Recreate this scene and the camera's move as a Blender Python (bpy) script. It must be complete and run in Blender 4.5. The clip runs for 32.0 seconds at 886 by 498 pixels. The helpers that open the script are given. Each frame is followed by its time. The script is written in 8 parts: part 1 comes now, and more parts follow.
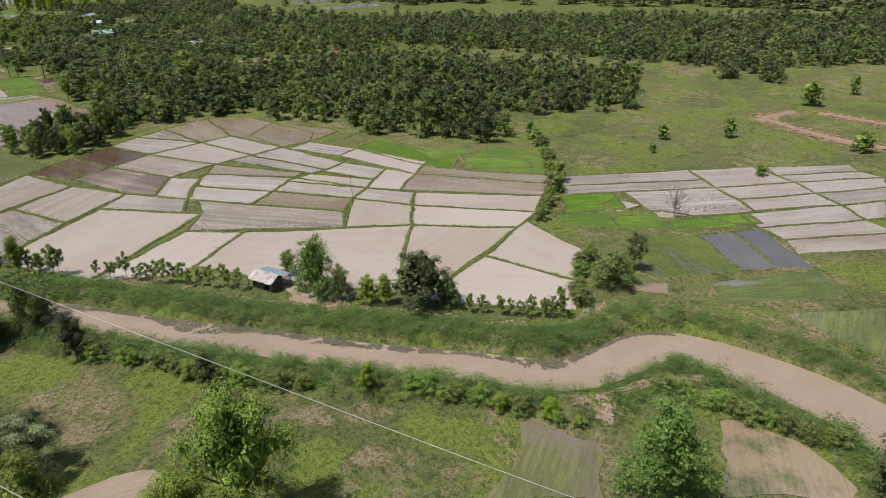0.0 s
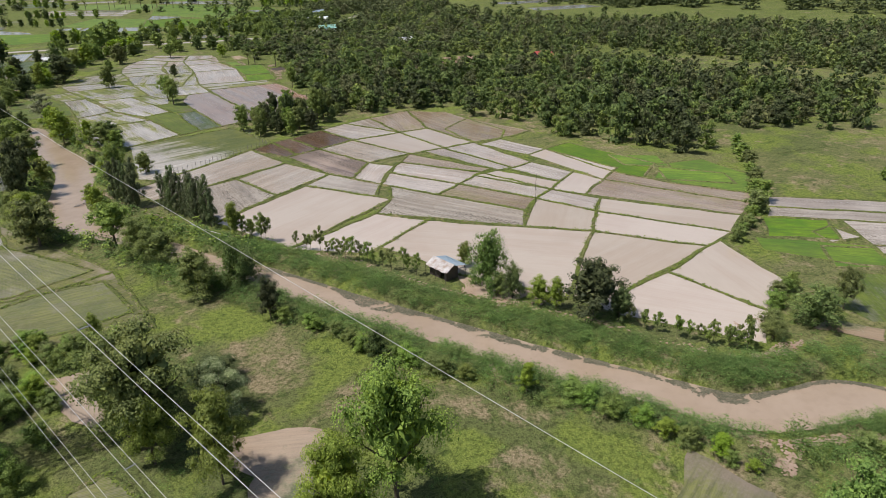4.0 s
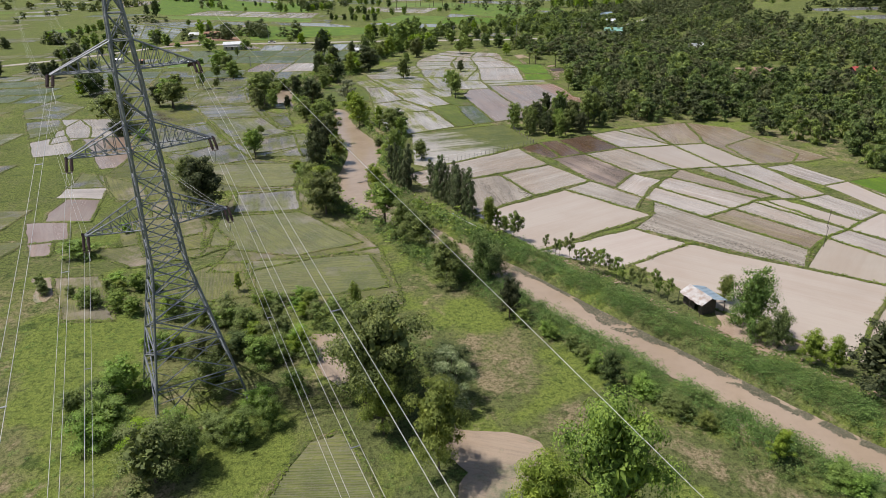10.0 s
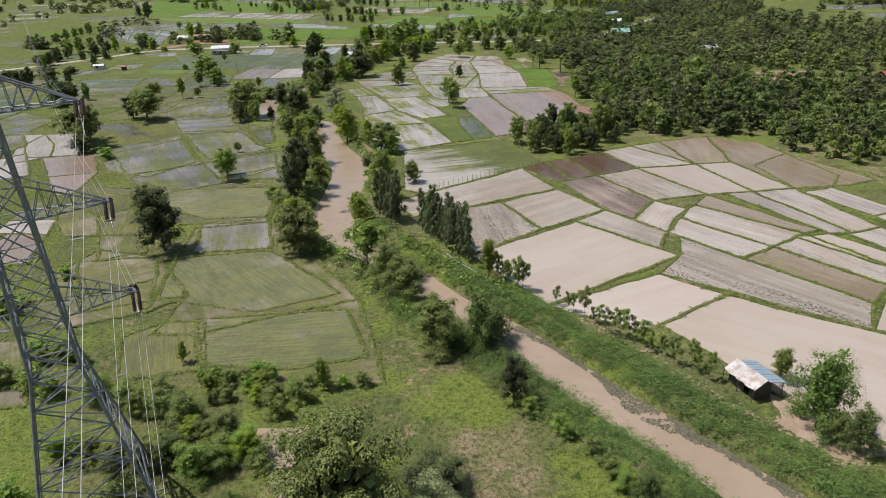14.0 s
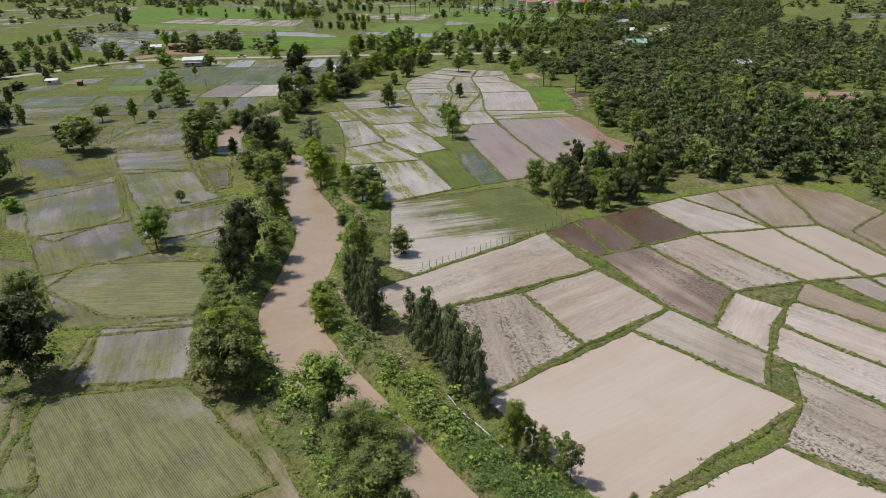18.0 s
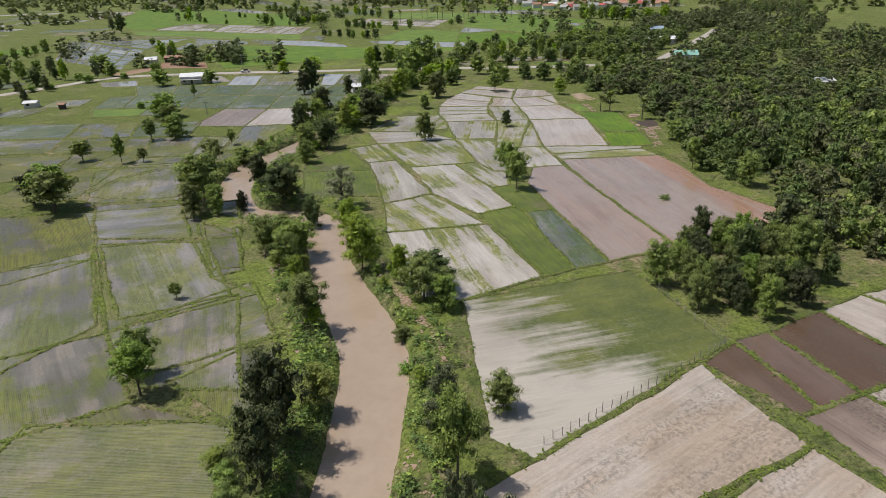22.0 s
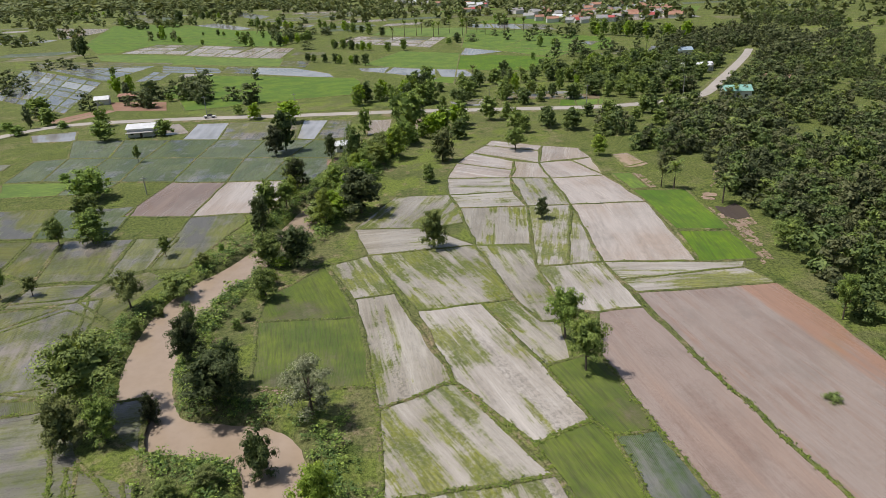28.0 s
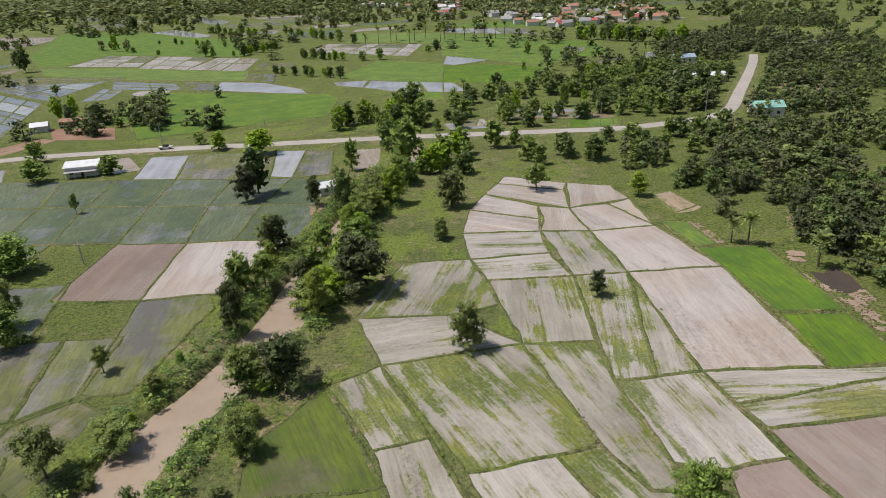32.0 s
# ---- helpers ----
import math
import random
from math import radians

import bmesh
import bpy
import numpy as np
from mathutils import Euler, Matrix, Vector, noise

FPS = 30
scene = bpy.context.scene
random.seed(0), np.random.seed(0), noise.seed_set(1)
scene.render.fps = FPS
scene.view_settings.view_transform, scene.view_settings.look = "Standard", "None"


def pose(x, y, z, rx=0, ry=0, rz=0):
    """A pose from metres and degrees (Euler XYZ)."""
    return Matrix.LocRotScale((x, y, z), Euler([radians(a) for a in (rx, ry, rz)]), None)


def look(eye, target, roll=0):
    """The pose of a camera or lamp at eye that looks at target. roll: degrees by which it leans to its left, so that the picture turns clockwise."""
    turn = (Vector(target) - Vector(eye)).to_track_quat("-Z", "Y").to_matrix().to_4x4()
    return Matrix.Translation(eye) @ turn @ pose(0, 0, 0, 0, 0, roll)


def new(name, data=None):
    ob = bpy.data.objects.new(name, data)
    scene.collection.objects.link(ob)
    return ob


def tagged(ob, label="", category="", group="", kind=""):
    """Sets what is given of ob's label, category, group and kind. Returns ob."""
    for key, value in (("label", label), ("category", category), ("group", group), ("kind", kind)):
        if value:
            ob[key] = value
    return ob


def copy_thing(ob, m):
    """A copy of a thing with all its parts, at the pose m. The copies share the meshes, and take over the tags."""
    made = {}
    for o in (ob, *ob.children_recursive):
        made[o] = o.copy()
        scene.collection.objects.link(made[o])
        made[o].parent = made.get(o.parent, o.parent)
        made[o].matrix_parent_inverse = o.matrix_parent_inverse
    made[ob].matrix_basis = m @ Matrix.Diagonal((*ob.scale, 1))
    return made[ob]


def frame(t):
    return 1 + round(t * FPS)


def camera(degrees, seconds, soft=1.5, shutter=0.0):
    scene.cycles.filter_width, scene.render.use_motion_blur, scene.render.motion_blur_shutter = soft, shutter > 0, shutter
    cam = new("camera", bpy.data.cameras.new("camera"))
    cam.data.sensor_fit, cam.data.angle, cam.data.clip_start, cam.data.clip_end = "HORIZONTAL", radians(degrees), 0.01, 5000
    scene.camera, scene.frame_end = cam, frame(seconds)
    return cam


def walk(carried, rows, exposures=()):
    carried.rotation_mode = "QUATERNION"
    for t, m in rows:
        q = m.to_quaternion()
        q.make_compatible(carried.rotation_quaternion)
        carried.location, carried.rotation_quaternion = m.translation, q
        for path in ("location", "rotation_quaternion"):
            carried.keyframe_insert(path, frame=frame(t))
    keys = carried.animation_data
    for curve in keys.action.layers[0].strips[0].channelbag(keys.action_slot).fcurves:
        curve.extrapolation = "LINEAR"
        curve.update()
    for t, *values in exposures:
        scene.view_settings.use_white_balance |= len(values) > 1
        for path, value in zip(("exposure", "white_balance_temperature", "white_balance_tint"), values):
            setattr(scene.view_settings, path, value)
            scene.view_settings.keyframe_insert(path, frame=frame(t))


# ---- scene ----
cam = camera(68.2, 32.0, 0.72)
ROWS = [  # seconds, x, y, z, yaw, pitch, roll
    (0, -3.48, -40.36, 46.27, -40.86, -24.95, -0.83),
    (1, -3.36, -40.18, 46.17, -36.66, -24.93, -0.89),
    (2, -3.48, -40.07, 45.98, -32.48, -24.78, -0.97),
    (3, -3.11, -40.05, 45.64, -28.10, -24.58, -1.08),
    (3.5, -3.06, -40.23, 45.81, -25.91, -24.59, -1.17),
    (5.5, -3.00, -39.79, 45.29, -17.51, -24.22, -1.21),
    (6, -2.93, -39.96, 45.44, -15.32, -24.19, -1.33),
    (7, -2.89, -39.79, 45.55, -11.14, -24.12, -1.42),
    (8, -2.76, -39.84, 45.70, -6.85, -24.03, -1.54),
    (9, -2.49, -39.76, 45.79, -2.72, -23.95, -1.63),
    (9.5, -2.38, -39.13, 45.77, -0.78, -23.88, -1.71),
    (10, -2.61, -37.87, 45.74, -0.23, -23.90, -1.58),
    (10.5, -2.32, -36.39, 45.76, -0.17, -23.92, -1.58),
    (11, -1.96, -34.70, 45.82, -0.08, -23.93, -1.71),
    (12, -1.47, -30.35, 45.89, -0.04, -24.00, -1.80),
    (13, -1.07, -25.07, 45.91, -0.04, -24.05, -1.84),
    (13.5, -0.68, -21.90, 45.83, 0.05, -24.05, -1.98),
    (15.5, -0.41, -5.07, 45.03, -0.11, -23.78, -1.78),
    (16, 0.00, 0.00, 45.00, -0.00, -23.80, -1.91),
    (17, -0.05, 10.32, 44.90, -0.23, -23.78, -1.84),
    (18, -0.35, 21.31, 44.55, -0.32, -23.64, -1.72),
    (18.5, -1.32, 26.51, 44.61, -0.36, -23.67, -1.76),
    (19, -3.08, 31.52, 44.67, -0.54, -23.69, -1.56),
    (20, -6.83, 41.08, 44.27, -0.31, -23.45, -1.58),
    (20.5, -8.86, 45.64, 44.33, -0.26, -23.42, -1.77),
    (21, -10.77, 50.51, 44.84, -0.30, -23.48, -1.79),
    (22, -13.26, 61.30, 46.21, -0.37, -23.60, -1.95),
    (23, -14.84, 72.75, 47.48, -0.40, -23.64, -2.17),
    (24, -16.58, 83.35, 49.51, -0.77, -23.68, -2.08),
    (25, -16.90, 93.64, 51.91, -0.83, -23.74, -2.14),
    (25.5, -16.97, 98.48, 53.02, -0.88, -23.74, -2.18),
    (27.5, -16.70, 116.49, 53.26, -1.01, -23.50, -2.48),
    (28, -16.17, 121.24, 53.11, -0.88, -23.40, -2.73),
    (29, -16.24, 131.59, 53.21, -1.14, -23.45, -2.70),
    (30, -17.01, 141.34, 53.65, -1.00, -23.39, -3.23),
    (31, -19.91, 150.43, 54.06, -0.99, -23.36, -3.30),
    (31.5, -22.04, 154.64, 54.14, -1.01, -23.20, -3.34),
    (32, -24.77, 158.93, 54.68, -3.78, -23.53, -3.18),
]
walk(cam, [(t, Matrix.Translation((x, y, z)) @ pose(0, 0, 0, 0, 0, yaw) @ pose(0, 0, 0, 90 + pitch) @ pose(0, 0, 0, 0, 0, roll))
           for t, x, y, z, yaw, pitch, roll in ROWS],
     ((0.0, -0.12), (3.0, -0.02), (13.0, 0.0), (17.0, -0.15), (20.0, -0.18), (24.0, -0.04), (28.0, -0.08), (32.0, -0.10)))

# ---- daylight ----
SUN_UP, SUN_FROM = 64, 172  # elevation, and bearing from which the sun shines, degrees from +x
world = bpy.data.worlds.new("sky")
scene.world = world
world.use_nodes = True
wn = world.node_tree
sky = wn.nodes.new("ShaderNodeTexSky")
sky.sky_type, sky.sun_disc = "NISHITA", False
sky.sun_elevation, sky.sun_rotation = radians(SUN_UP), radians(90 - SUN_FROM)
sky.air_density, sky.dust_density = 1.0, 2.0
wn.links.new(sky.outputs[0], wn.nodes["Background"].inputs[0])
wn.nodes["Background"].inputs[1].default_value = 0.086
sun = new("sun", bpy.data.lights.new("sun", "SUN"))
sun.data.energy, sun.data.angle, sun.data.color = 4.2, radians(0.6), (1.0, 0.96, 0.945)
sun.matrix_world = look((0, 0, 100), (-100 * math.cos(radians(SUN_FROM)) / math.tan(radians(SUN_UP)),
                                      -100 * math.sin(radians(SUN_FROM)) / math.tan(radians(SUN_UP)), 0))
scene.view_settings.exposure = 0.0


# ---- materials ----
class Nodes:
    """A short way to write node trees."""

    def __init__(self, name):
        self.m = bpy.data.materials.new(name)
        self.m.use_nodes = True
        self.t = self.m.node_tree
        self.b = self.t.nodes["Principled BSDF"]

    def put(self, socket, v):
        if isinstance(v, bpy.types.NodeSocket):
            self.t.links.new(v, socket)
        elif isinstance(v, (tuple, list)) and len(v) == 3 and socket.type == "RGBA":
            socket.default_value = (*v, 1)
        else:
            socket.default_value = v

    def where(self, kind="Object", scale=(1, 1, 1)):
        c = self.t.nodes.new("ShaderNodeTexCoord")
        m = self.t.nodes.new("ShaderNodeMapping")
        m.inputs["Scale"].default_value = scale
        if kind == "World":
            g = self.t.nodes.new("ShaderNodeNewGeometry")
            self.t.links.new(g.outputs["Position"], m.inputs[0])
        else:
            self.t.links.new(c.outputs[kind], m.inputs[0])
        return m.outputs[0]

    def shifted(self, vec):
        """The place moved by the object's own random number, so that alike things differ."""
        o = self.t.nodes.new("ShaderNodeObjectInfo")
        v = self.t.nodes.new("ShaderNodeVectorMath")
        s = self.math("MULTIPLY", o.outputs["Random"], 173.0)
        self.put(v.inputs[0], vec)
        self.put(v.inputs[1], s)
        return v.outputs[0]

    def noise(self, vec, scale, detail=4, rough=0.55, out="Fac"):
        n = self.t.nodes.new("ShaderNodeTexNoise")
        self.put(n.inputs["Vector"], vec)
        n.inputs["Scale"].default_value, n.inputs["Detail"].default_value, n.inputs["Roughness"].default_value = scale, detail, rough
        return n.outputs[out]

    def wave(self, vec, scale, distort=1.0, axis="Y"):
        n = self.t.nodes.new("ShaderNodeTexWave")
        n.bands_direction = axis
        self.put(n.inputs["Vector"], vec)
        n.inputs["Scale"].default_value, n.inputs["Distortion"].default_value = scale, distort
        n.inputs["Detail"].default_value, n.inputs["Detail Scale"].default_value = 2, 1.5
        return n.outputs["Fac"]

    def math(self, op, a, b=0.0, clamp=False):
        n = self.t.nodes.new("ShaderNodeMath")
        n.operation, n.use_clamp = op, clamp
        self.put(n.inputs[0], a)
        self.put(n.inputs[1], b)
        return n.outputs[0]

    def ramp(self, fac, lo, hi, a=0.0, b=1.0):
        n = self.t.nodes.new("ShaderNodeMapRange")
        for k, v in enumerate((fac, lo, hi, a, b)):
            self.put(n.inputs[k], v)
        return n.outputs[0]

    def mix(self, fac, a, b):
        n = self.t.nodes.new("ShaderNodeMix")
        n.data_type = "RGBA"
        self.put(n.inputs[0], fac)
        self.put(n.inputs[6], a)
        self.put(n.inputs[7], b)
        return n.outputs[2]

    def shift(self, col, hue=0.5, sat=1.0, val=1.0):
        n = self.t.nodes.new("ShaderNodeHueSaturation")
        for k, v in enumerate((hue, sat, val)):
            self.put(n.inputs[k], v)
        self.put(n.inputs["Color"], col)
        return n.outputs[0]

    def chance(self):
        return self.t.nodes.new("ShaderNodeObjectInfo").outputs["Random"]

    def island(self):
        return self.t.nodes.new("ShaderNodeNewGeometry").outputs["Random Per Island"]

    def bump(self, height, strength=0.5, distance=0.05):
        n = self.t.nodes.new("ShaderNodeBump")
        n.inputs["Strength"].default_value, n.inputs["Distance"].default_value = strength, distance
        self.put(n.inputs["Height"], height)
        self.t.links.new(n.outputs[0], self.b.inputs["Normal"])

    def slant(self, lean):
        """A value that rises across the plan: lean is its slope along x and y and its start."""
        xyz = self.t.nodes.new("ShaderNodeSeparateXYZ")
        self.put(xyz.inputs[0], self.where("World"))
        return self.math("ADD", self.math("MULTIPLY", xyz.outputs[0], lean[0]), self.math("ADD", self.math("MULTIPLY", xyz.outputs[1], lean[1]), lean[2]))

    def done(self, col, rough=0.8, metal=0.0, spec=0.5):
        self.put(self.b.inputs["Base Color"], col)
        self.put(self.b.inputs["Roughness"], rough)
        self.put(self.b.inputs["Metallic"], metal)
        self.put(self.b.inputs["Specular IOR Level"], spec)
        return self.m


def meadow_material(name, straw=0.5, lush=0.5, bare=0.0, mapped=False):
    """Rough grass: straw-coloured and green drifts, tufts, dark weeds and bare earth."""
    n = Nodes(name)
    w = n.where("World")
    dryness = 0.0
    if mapped:
        # where the plan has dry stubble, and where lush grass
        soil = n.t.nodes.new("ShaderNodeAttribute")
        soil.attribute_name = "dryness"
        dryness = soil.outputs["Fac"]
    wide, big, mid = n.noise(w, 0.02, 5, 0.6), n.noise(w, 0.085, 6, 0.66), n.noise(w, 0.42, 6, 0.7)
    streak = n.noise(n.where("World", (0.30, 0.22, 1.0)), 1.0, 7, 0.72)
    tuft, blade = n.noise(w, 1.7, 5, 0.72), n.noise(w, 6.0, 4, 0.75)
    col = n.mix(n.ramp(wide, 0.42, 0.58), (0.122, 0.146, 0.046), (0.178, 0.185, 0.068))
    col = n.mix(n.ramp(n.math("SUBTRACT", big, n.math("MULTIPLY", dryness, 0.10)), 0.60 - 0.16 * lush, 0.70 - 0.16 * lush), col, (0.166, 0.214, 0.040))
    dry = n.math("ADD", n.math("MULTIPLY", streak, 0.6), n.math("MULTIPLY", mid, 0.4))
    col = n.mix(n.ramp(n.math("ADD", n.math("MULTIPLY", dry, 0.7), n.math("ADD", n.math("MULTIPLY", n.noise(w, 0.035, 4, 0.6), 0.3), n.math("MULTIPLY", dryness, 0.075))), 0.60 - 0.16 * straw, 0.67 - 0.16 * straw, 0.0, 0.85), col, n.mix(n.ramp(tuft, 0.4, 0.6), (0.34, 0.26, 0.165), (0.25, 0.215, 0.10)))
    if mapped:
        # rough scrubby growth on the wide plain
        scrubby = n.t.nodes.new("ShaderNodeAttribute")
        scrubby.attribute_name = "scrubby"
        col = n.mix(n.math("MULTIPLY", scrubby.outputs["Fac"], n.ramp(n.noise(w, 0.11, 6, 0.7), 0.40, 0.52, 0.25, 0.95)), col, n.mix(n.ramp(tuft, 0.4, 0.6), (0.148, 0.180, 0.042), (0.098, 0.126, 0.030)))
    if bare:
        col = n.mix(n.ramp(n.noise(w, 0.16, 6, 0.7), 0.62 - 0.2 * bare, 0.68 - 0.2 * bare), col, (0.33, 0.25, 0.17))
    col = n.mix(n.ramp(n.noise(n.where("World", (1, 1, 2)), 0.24, 7, 0.7), 0.56, 0.63, 0.0, 0.75), col, (0.060, 0.096, 0.020))
    stubble = n.noise(n.where("World", (0.9, 0.9, 1.0)), 1.0, 3, 0.6)
    col = n.mix(n.ramp(stubble, 0.44, 0.60, 0.0, 0.5), col, n.shift(col, 0.49, 1.0, 1.25))
    col = n.mix(n.ramp(tuft, 0.49, 0.58, 0.0, 0.7), col, n.shift(col, 0.505, 1.0, 0.42))
    col = n.mix(n.ramp(blade, 0.40, 0.65, 0.0, 0.55), col, n.shift(col, 0.49, 0.9, 1.55))
    col = n.mix(n.ramp(blade, 0.60, 0.35, 0.0, 0.45), col, n.shift(col, 0.5, 1.0, 0.5))
    n.bump(n.math("ADD", n.math("MULTIPLY", blade, 0.5), n.math("MULTIPLY", tuft, 2.0)), 0.9, 0.25)
    return n.done(col, 0.9, 0, 0.15)


def field_material(name, base, second, amount, plant=None, cover=(2, 2), rough=(0.1, 0.3), lines=0.0, speckle=0.0, dark=(0.09, 0.075, 0.055), spec=0.5, silt=0.0, tide=0.35, along=1.0, streak=None, lean=None, coarse=1.0):
    """Flooded or tilled soil: base and second colours in drifts along the rows, young plants over part of it, clods as speckle, silt banks."""
    n = Nodes(name)
    u = n.shifted(n.where("UV"))
    long = n.t.nodes.new("ShaderNodeMapping")
    long.inputs["Scale"].default_value = (0.075, 1.0, 1.0)
    n.t.links.new(u, long.inputs[0])
    s = long.outputs[0]
    big, drift, fine = n.noise(u, 0.055, 4), n.noise(s, 0.42, 6, 0.65), n.noise(u, 2.4, 6, 0.75)
    grain, grit = n.noise(s, 2.6, 4, 0.7), n.noise(u, 7.0, 3, 0.75)
    col = n.mix(n.ramp(n.math("ADD", big, n.math("MULTIPLY", drift, 0.6)), 0.8 - amount * 0.3, 1.02 - amount * 0.3), base, second)
    wet = n.ramp(drift, 0.35, 0.65, rough[0], rough[1])
    # pools and stains of uneven depth
    col = n.mix(n.ramp(n.noise(u, 0.13, 7, 0.68), 0.50, 0.66, 0.0, tide), col, n.shift(col, 0.51, 0.95, 0.70))
    if streak:
        # long drifts of another soil
        where = n.math("ADD", n.math("MULTIPLY", n.noise(s, 0.22, 6, 0.66), 0.7), n.math("MULTIPLY", n.noise(u, 0.05, 5, 0.6), 0.3))
        if lean:
            where = n.math("ADD", where, n.ramp(n.slant(lean), -0.25, 0.25, -0.05, 0.14))
        col = n.mix(n.ramp(where, 0.50, 0.60, 0.0, 0.85), col, streak)
        col = n.mix(n.ramp(n.noise(s, 0.9, 5, 0.7), 0.52, 0.66, 0.0, 0.45), col, n.shift(streak, 0.5, 0.95, 0.72))
    if silt:
        bank = n.ramp(n.math("ADD", n.math("MULTIPLY", n.noise(u, 0.11, 7, 0.66), 0.7), n.math("MULTIPLY", drift, 0.3)), 0.485, 0.56, 0.0, silt)
        col = n.mix(bank, col, n.mix(n.ramp(fine, 0.4, 0.6), (0.33, 0.265, 0.20), (0.26, 0.205, 0.145)))
        wet = n.math("ADD", wet, n.math("MULTIPLY", bank, 0.4), True)
    if speckle:
        clod = n.ramp(n.math("MULTIPLY", n.ramp(fine, 0.48, 0.55), n.ramp(n.noise(s, 0.25, 5, 0.65), 0.42, 0.58)), 0.0, 1.0, 0.0, speckle)
        col = n.mix(clod, col, dark)
        wet = n.math("ADD", wet, n.math("MULTIPLY", clod, 0.5), True)
    if plant:
        rows = n.ramp(n.wave(u, 1.45, 2.0), 0.25, 0.75, 1.0 - lines, 1.0)
        where = n.math("ADD", n.math("MULTIPLY", n.noise(s, 0.40, 7, 0.70), 0.72 * along), n.math("MULTIPLY", n.noise(u, 0.075, 7, 0.66), 1.22 - 0.72 * along))
        if lean:
            # growth that thickens across the field
            where = n.math("ADD", where, n.ramp(n.slant(lean), -0.22, 0.22, -0.22, 0.22))
        green = n.math("MULTIPLY", n.ramp(where, cover[0], cover[1]), rows, True)
        green = n.math("MULTIPLY", green, n.ramp(fine, 0.32, 0.52, 1.0 - 0.4 * coarse, 1.0), True)
        tint = n.mix(n.ramp(n.noise(u, 0.12, 6, 0.65), 0.40, 0.60), plant, n.shift(plant, 0.472, 1.0, 1.5))
        tint = n.mix(n.ramp(grit, 0.40, 0.65, 0.0, 0.6 * coarse), tint, n.shift(tint, 0.5, 0.95, 1.5))
        tint = n.mix(n.ramp(grain, 0.42, 0.66, 0.0, 0.65 * coarse), tint, n.shift(plant, 0.505, 1.0, 0.55))
        col = n.mix(green, col, tint)
        wet = n.math("ADD", wet, n.math("MULTIPLY", green, 0.6), True)
    col = n.mix(n.ramp(grain, 0.42, 0.72, 0.0, 0.25 * coarse if speckle or plant else 0.06), col, dark)
    col = n.mix(n.ramp(grit, 0.42, 0.68, 0.0, 0.30 * coarse if speckle or plant else 0.05), col, n.shift(col, 0.5, 1.0, 0.55))
    col = n.shift(col, n.ramp(n.chance(), 0, 1, 0.506, 0.494), n.ramp(n.chance(), 0, 1, 1.1, 0.92), n.ramp(n.chance(), 0, 1, 0.88, 1.06))
    n.bump(n.math("ADD", n.math("MULTIPLY", fine, 0.4), n.noise(u, 0.9, 3)), 0.10 if not (speckle or plant) else 0.40, 0.05)
    return n.done(col, wet, 0, spec)


def leaf_material(name, dark, bright, spread=0.10, thin=0.16):
    """Matt leaves: each clump has its own shade, each tree its own tint, with brighter, yellower noise drifts over the
    crown.
    """
    n = Nodes(name)
    r = n.island()
    col = n.mix(n.ramp(n.math("POWER", r, 1.3), 0, 1, 0.10, 0.90), dark, bright)
    col = n.shift(col, n.ramp(n.chance(), 0, 1, 0.5 - spread * 0.22, 0.5 + spread * 0.12), n.ramp(n.chance(), 0, 1, 0.88, 1.1), n.ramp(n.chance(), 0, 1, 0.74, 1.2))
    big = n.noise(n.where("World"), 0.35, 3)
    col = n.mix(n.ramp(big, 0.42, 0.68, 0.0, 0.45), col, n.shift(col, 0.483, 1.05, 1.5))
    m = n.done(col, 0.62, 0, 0.16)
    out = [x for x in n.t.nodes if x.type == "OUTPUT_MATERIAL"][0]
    tr, mx = n.t.nodes.new("ShaderNodeBsdfTranslucent"), n.t.nodes.new("ShaderNodeMixShader")
    n.put(tr.inputs[0], n.shift(col, 0.480, 1.15, 1.35))
    mx.inputs[0].default_value = thin
    n.t.links.new(n.b.outputs[0], mx.inputs[1])
    n.t.links.new(tr.outputs[0], mx.inputs[2])
    n.t.links.new(mx.outputs[0], out.inputs[0])
    return m


def plain_material(name, col, second, scale=1.5, rough=0.7, metal=0.0, bump=0.3):
    n = Nodes(name)
    w = n.where("World")
    f = n.noise(w, scale, 5, 0.65)
    g = n.noise(w, scale * 0.15, 3)
    c = n.mix(n.ramp(f, 0.4, 0.65), col, second)
    c = n.mix(n.ramp(g, 0.4, 0.75, 0.0, 0.5), c, n.shift(c, 0.5, 0.9, 0.7))
    n.bump(f, bump, 0.04)
    return n.done(c, rough, metal)


def river_material():
    n = Nodes("silty_water")
    w = n.where("World")
    a, b = n.noise(w, 0.10, 5, 0.6), n.noise(w, 0.9, 4, 0.6)
    col = n.mix(n.ramp(a, 0.35, 0.65), (0.345, 0.262, 0.185), (0.39, 0.302, 0.222))
    col = n.mix(n.ramp(b, 0.45, 0.8, 0.0, 0.4), col, (0.29, 0.218, 0.15))
    n.bump(n.noise(w, 1.6, 3), 0.08, 0.05)
    return n.done(col, n.ramp(a, 0.3, 0.7, 0.10, 0.28), 0, 0.5)


